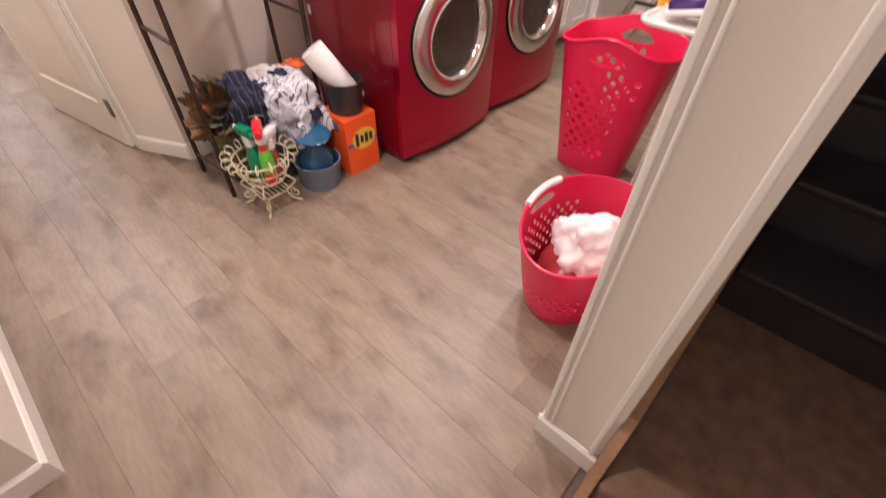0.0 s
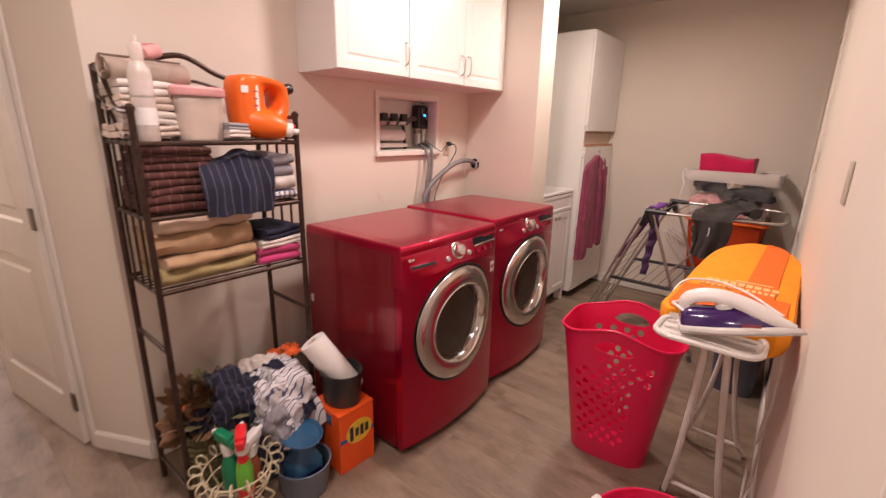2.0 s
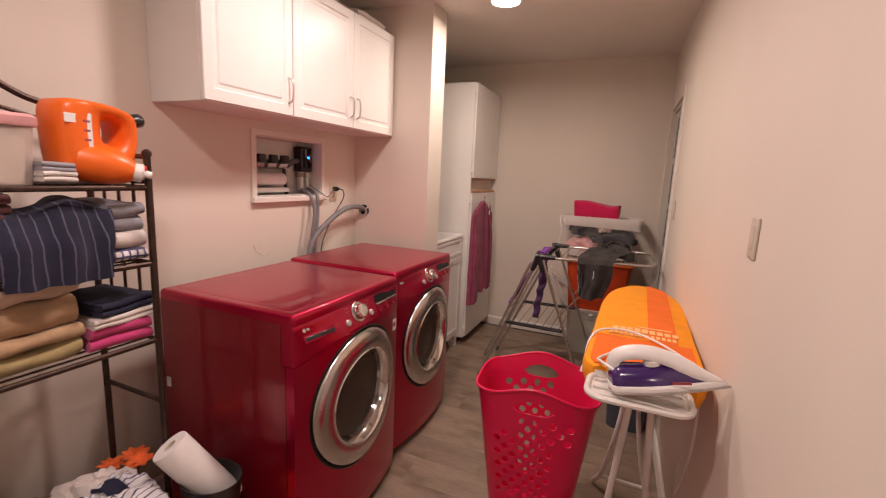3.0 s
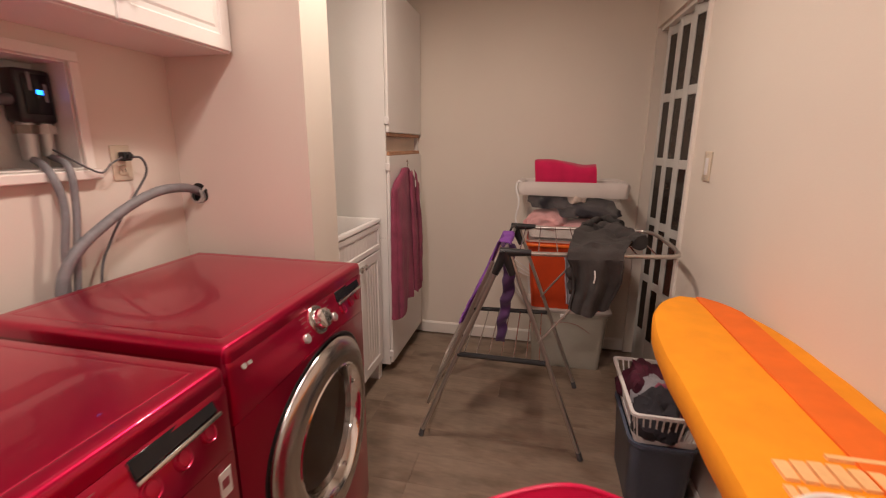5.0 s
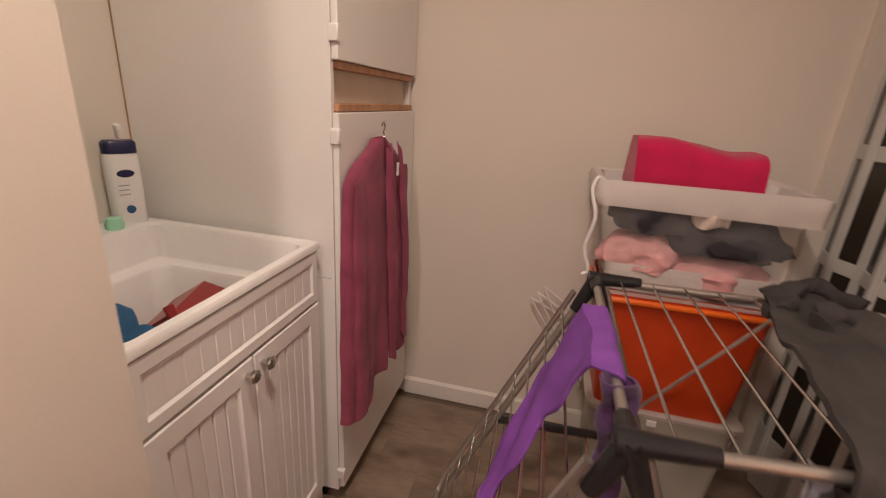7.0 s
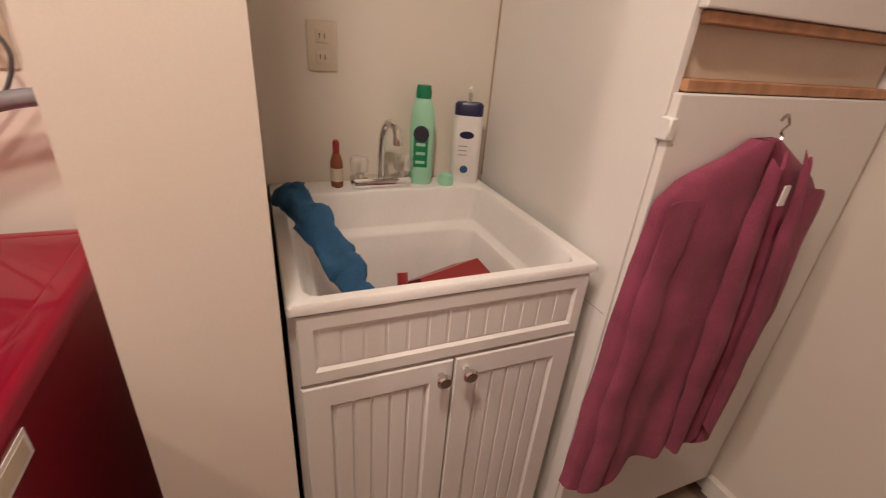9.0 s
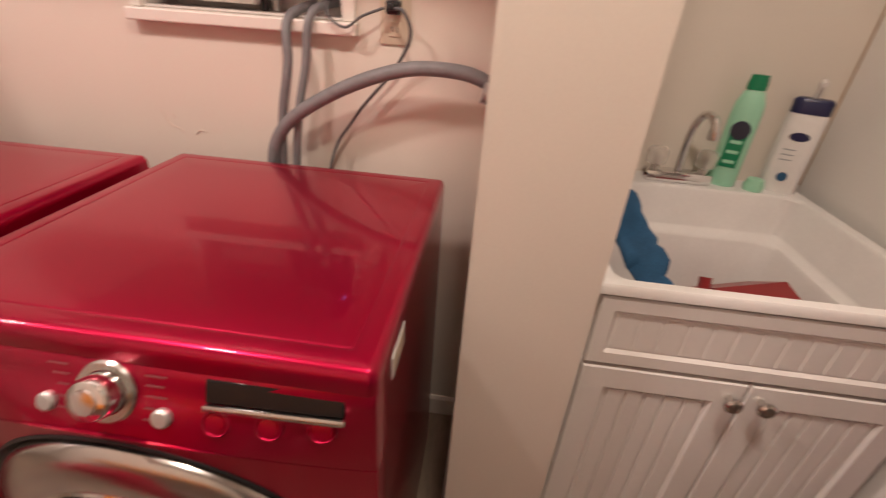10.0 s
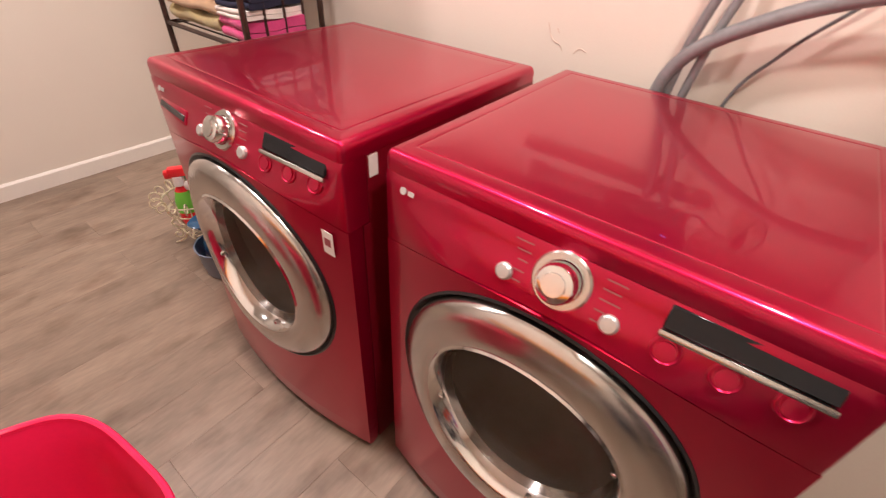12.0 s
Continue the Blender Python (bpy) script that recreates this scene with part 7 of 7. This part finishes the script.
# ---------------------------------------------------------------- things at the sink
SZ = 0.978
g = bottle("cleaner_bottle", pose(-0.050, 2.140, SZ, 0, 0, -24) @ Matrix.Diagonal((1, 1, 1.04, 1)), [(0, 0), (0.034, 0), (0.037, 0.005), (0.037, 0.17), (0.034, 0.20), (0.024, 0.225), (0.017, 0.232)], "mint", "mint green cream cleaner bottle with a dark green cap",
           [("cap", [(0.023, 0.230), (0.023, 0.245), (0.020, 0.262), (0, 0.263)], "greenpl")], sx=0.62, sy=0.92)
part("label_patch", B(0.0228, -0.020, 0.05, 0.0240, 0.020, 0.15, 0.0004, 1), "greenpl", g, "dark green printed label")
part("label_oval", lathe([(0.022, 0), (0.022, 0.001), (0, 0.001)], 20, Matrix.Translation((0.0235, 0, 0.14)) @ FACE), "ink", g, "dark oval mark")
for k in range(3):
    part("label_bar", B(0.0241, -0.013, 0.06 + 0.024 * k, 0.0246, 0.013, 0.068 + 0.024 * k), "mint", g, smooth=False)
l = thing("lotion_bottle", pose(-0.045, 2.278, SZ, 0, 0, -26) @ Matrix.Diagonal((1.05, 1.05, 1.06, 1)), "white lotion pump bottle with a dark blue collar", "bottle")
part("bottle_body", loft([loop_round(0.042, 0.078, 0.018, 0), loop_round(0.046, 0.082, 0.02, 0.006), loop_round(0.046, 0.082, 0.02, 0.17), loop_round(0.042, 0.076, 0.019, 0.185)]), "white", l)
part("collar", loft([loop_round(0.044, 0.078, 0.02, 0.1852), loop_round(0.044, 0.078, 0.02, 0.212), loop_round(0.036, 0.066, 0.016, 0.218)]), "navy", l, "dark blue collar")
part("pump", T(curve([(0, 0, 0.215), (0, 0, 0.245), (0.01, 0, 0.255), (0.035, 0, 0.25)], 5), 0.006, 8), "white", l)
part("label_mark", lathe([(0.020, 0), (0.020, 0.001), (0, 0.001)], 20, Matrix.Translation((0.0232, 0, 0.135)) @ FACE, sy=0.5), "navy", l, "dark blue label mark")
for k in range(3):
    part("label_bar", B(0.0231, -0.020, 0.103 - 0.012 * k, 0.0238, 0.004, 0.1055 - 0.012 * k), "greytext", l, smooth=False)
part("label_dot", lathe([(0.011, 0), (0.011, 0.001), (0, 0.001)], 16, Matrix.Translation((0.0232, 0, 0.04)) @ FACE), "bluepl", l)
s = bottle("hand_soap", pose(-0.055, 1.900, SZ) @ Matrix.Diagonal((1, 1, 1.2, 1)), [(0, 0), (0.022, 0), (0.024, 0.004), (0.024, 0.055), (0.016, 0.072), (0.011, 0.078)], "amber", "small amber soap bottle with a dark cap", [("cap", [(0.013, 0.077), (0.013, 0.10), (0.009, 0.105), (0, 0.105)], "dullred"), ("label_band", [(0.0244, 0.015), (0.0244, 0.045)], "ivory")], sy=0.7)
c = tagged(part("scrub_cap", lathe([(0, 0), (0.022, 0), (0.024, 0.012), (0.018, 0.03), (0, 0.034)], 18), "mint", None), "small mint green dosing cap on the ledge", "cap")
c.location = (-0.025, 2.212, SZ)


def sink_cloth():
    pts = curve([(0.10, 1.745, SZ + 0.035), (0.17, 1.765, SZ + 0.055), (0.26, 1.80, SZ + 0.03), (0.36, 1.845, SZ - 0.03), (0.44, 1.875, SZ - 0.09), (0.49, 1.885, SZ - 0.12)], 8)
    n = len(pts)
    rr = [0.020 + 0.017 * math.sin(math.pi * min(1, 0.15 + k / n)) + 0.004 * math.sin(k * 0.9) for k in range(n)]
    tagged(part("cloth", rumple(tube(bmesh.new(), pts, rr, 28, flat=0.5), 0.017, 0.032, 3), "bluecloth", None), "teal blue cloth draped into the sink", "cloth")
    d = thing("dustpan", pose(0.27, 2.10, SZ - 0.318, 0, 0, 20), "dull red plastic dustpan lying in the sink", "dustpan")
    bm = bmesh.new()
    loft([[Vector((x, y * w, z)) for x, z in ((-0.09, 0.0), (-0.095, 0.02), (-0.06, 0.16), (0.02, 0.215), (0.08, 0.19), (0.09, 0.15), (0.085, 0.0))] for y, w in ((-0.10, 0.9), (-0.095, 1), (0.095, 1), (0.10, 0.9))], bm)
    part("pan", rumple(bm, 0.003, 0.05, 2), "dullred", d)
    part("handle", T(curve([(0.06, -0.10, 0.12), (0.10, -0.16, 0.16), (0.085, -0.185, 0.22), (0.06, -0.175, 0.275)], 6), 0.011, 8), "dullred", d)
    w = tagged(part("bowl", lathe([(0, 0), (0.06, 0.0), (0.085, 0.03), (0.09, 0.06), (0.086, 0.06), (0.078, 0.03), (0, 0.008)], 28), "white", None), "white plastic bowl lying in the sink", "bowl")
    w.matrix_basis = pose(0.40, 1.86, SZ - 0.30, 25, 20, 0)


sink_cloth()


# ---------------------------------------------------------------- passage
def rug_roll():
    bm = bmesh.new()
    L, r, n = 1.9, 0.115, 130
    prev = None
    for k in range(n + 1):
        a = 2 * math.pi * 4.2 * k / n
        rr = r * (0.15 + 0.85 * k / n)
        cur = [bm.verts.new((x, math.cos(a) * rr, r + math.sin(a) * rr)) for x in (0, 0.4, 0.9, 1.4, L)]
        if prev:
            for i in range(4):
                bm.faces.new((prev[i], prev[i + 1], cur[i + 1], cur[i]))
        prev = cur
    bmesh.ops.solidify(bm, geom=bm.faces[:], thickness=0.012)
    for v in bm.verts:
        v.co.z = max(v.co.z, 0.001)
    g = thing("rolled_rug", pose(-3.50, -1.045, 0, 0, 0, 184), "rolled brown and cream rug lying along the passage wall", "rug")
    part("rug_body", bm, "rug", g)
    def fringe(u, v):
        a = -0.5 + 1.7 * u
        return Vector((0.05 + 1.75 * v, -math.sin(a) * 0.129, 0.115 + math.cos(a) * 0.129))
    part("rug_back", rumple(sheet(fringe, 10, 24, 0.004), 0.006, 0.2, 3), "rugback", g, "cream woven back of the rug")
    part("rug_tag", B(-0.012, 0.01, 0.0, -0.004, 0.05, 0.09), "white", g, "white paper tag", smooth=False)


rug_roll()


# ---------------------------------------------------------------- scuffs in the wall paint behind the machines
scuff = tagged(new("wall_scuff"), "thin scratches in the white wall paint", "scratch", "", "structure")
for pts in ([(0.0008, 0.61, 1.05), (0.0008, 0.63, 1.01), (0.0008, 0.655, 1.0), (0.0008, 0.665, 0.985)], [(0.0008, 0.70, 0.985), (0.0008, 0.715, 1.0), (0.0008, 0.735, 0.995)], [(0.0008, 0.64, 1.04), (0.0008, 0.648, 1.028)]):
    part("scratch", T(curve(pts, 5), 0.0014, 5), "creamcloth", scuff)


# ---------------------------------------------------------------- floor planks
def planks():
    floor = tagged(new("floor"), "grey-brown vinyl oak plank floor", "floor", "", "structure")
    Wd, Ln, gap = 0.182, 1.22, 0.0002
    shapes = {}

    def piece(x0, x1, y0, y1):
        key = (round(x1 - x0, 3), round(y1 - y0, 3))
        if key not in shapes:
            bm = bmesh.new()
            w, d = key[0] / 2 - gap, key[1] / 2 - gap
            loft([[Vector((sx * (w - i), sy * (d - i), z)) for sx, sy in ((1, 1), (-1, 1), (-1, -1), (1, -1))] for i, z in ((0, -0.008), (0, -0.0004), (0.0004, 0))], bm)
            me = bpy.data.meshes.new("plank")
            bm.to_mesh(me)
            bm.free()
            me.materials.append(M["plank"])
            shapes[key] = me
        ob = new("plank", shapes[key])
        ob.location = ((x0 + x1) / 2, (y0 + y1) / 2, 0)
        ob.parent = floor

    rng = random.Random(4)
    row, y = 0, -3.2
    while y < 2.995:
        y1 = min(y + Wd, 3.0)
        xa, xb = (0.0, 2.26) if y > -0.88 else (-7.0, 3.25) if y1 > -1.72 else (1.23, 3.25)
        off = rng.choice((0.0, 0.31, 0.62, 0.9, 0.45))
        x = xa - off
        while x < xb - 0.01:
            a, b = max(x, xa), min(x + Ln, xb)
            if b - a > 0.03:
                piece(a, b, y, y1)
            x += Ln
        y += Wd


planks()
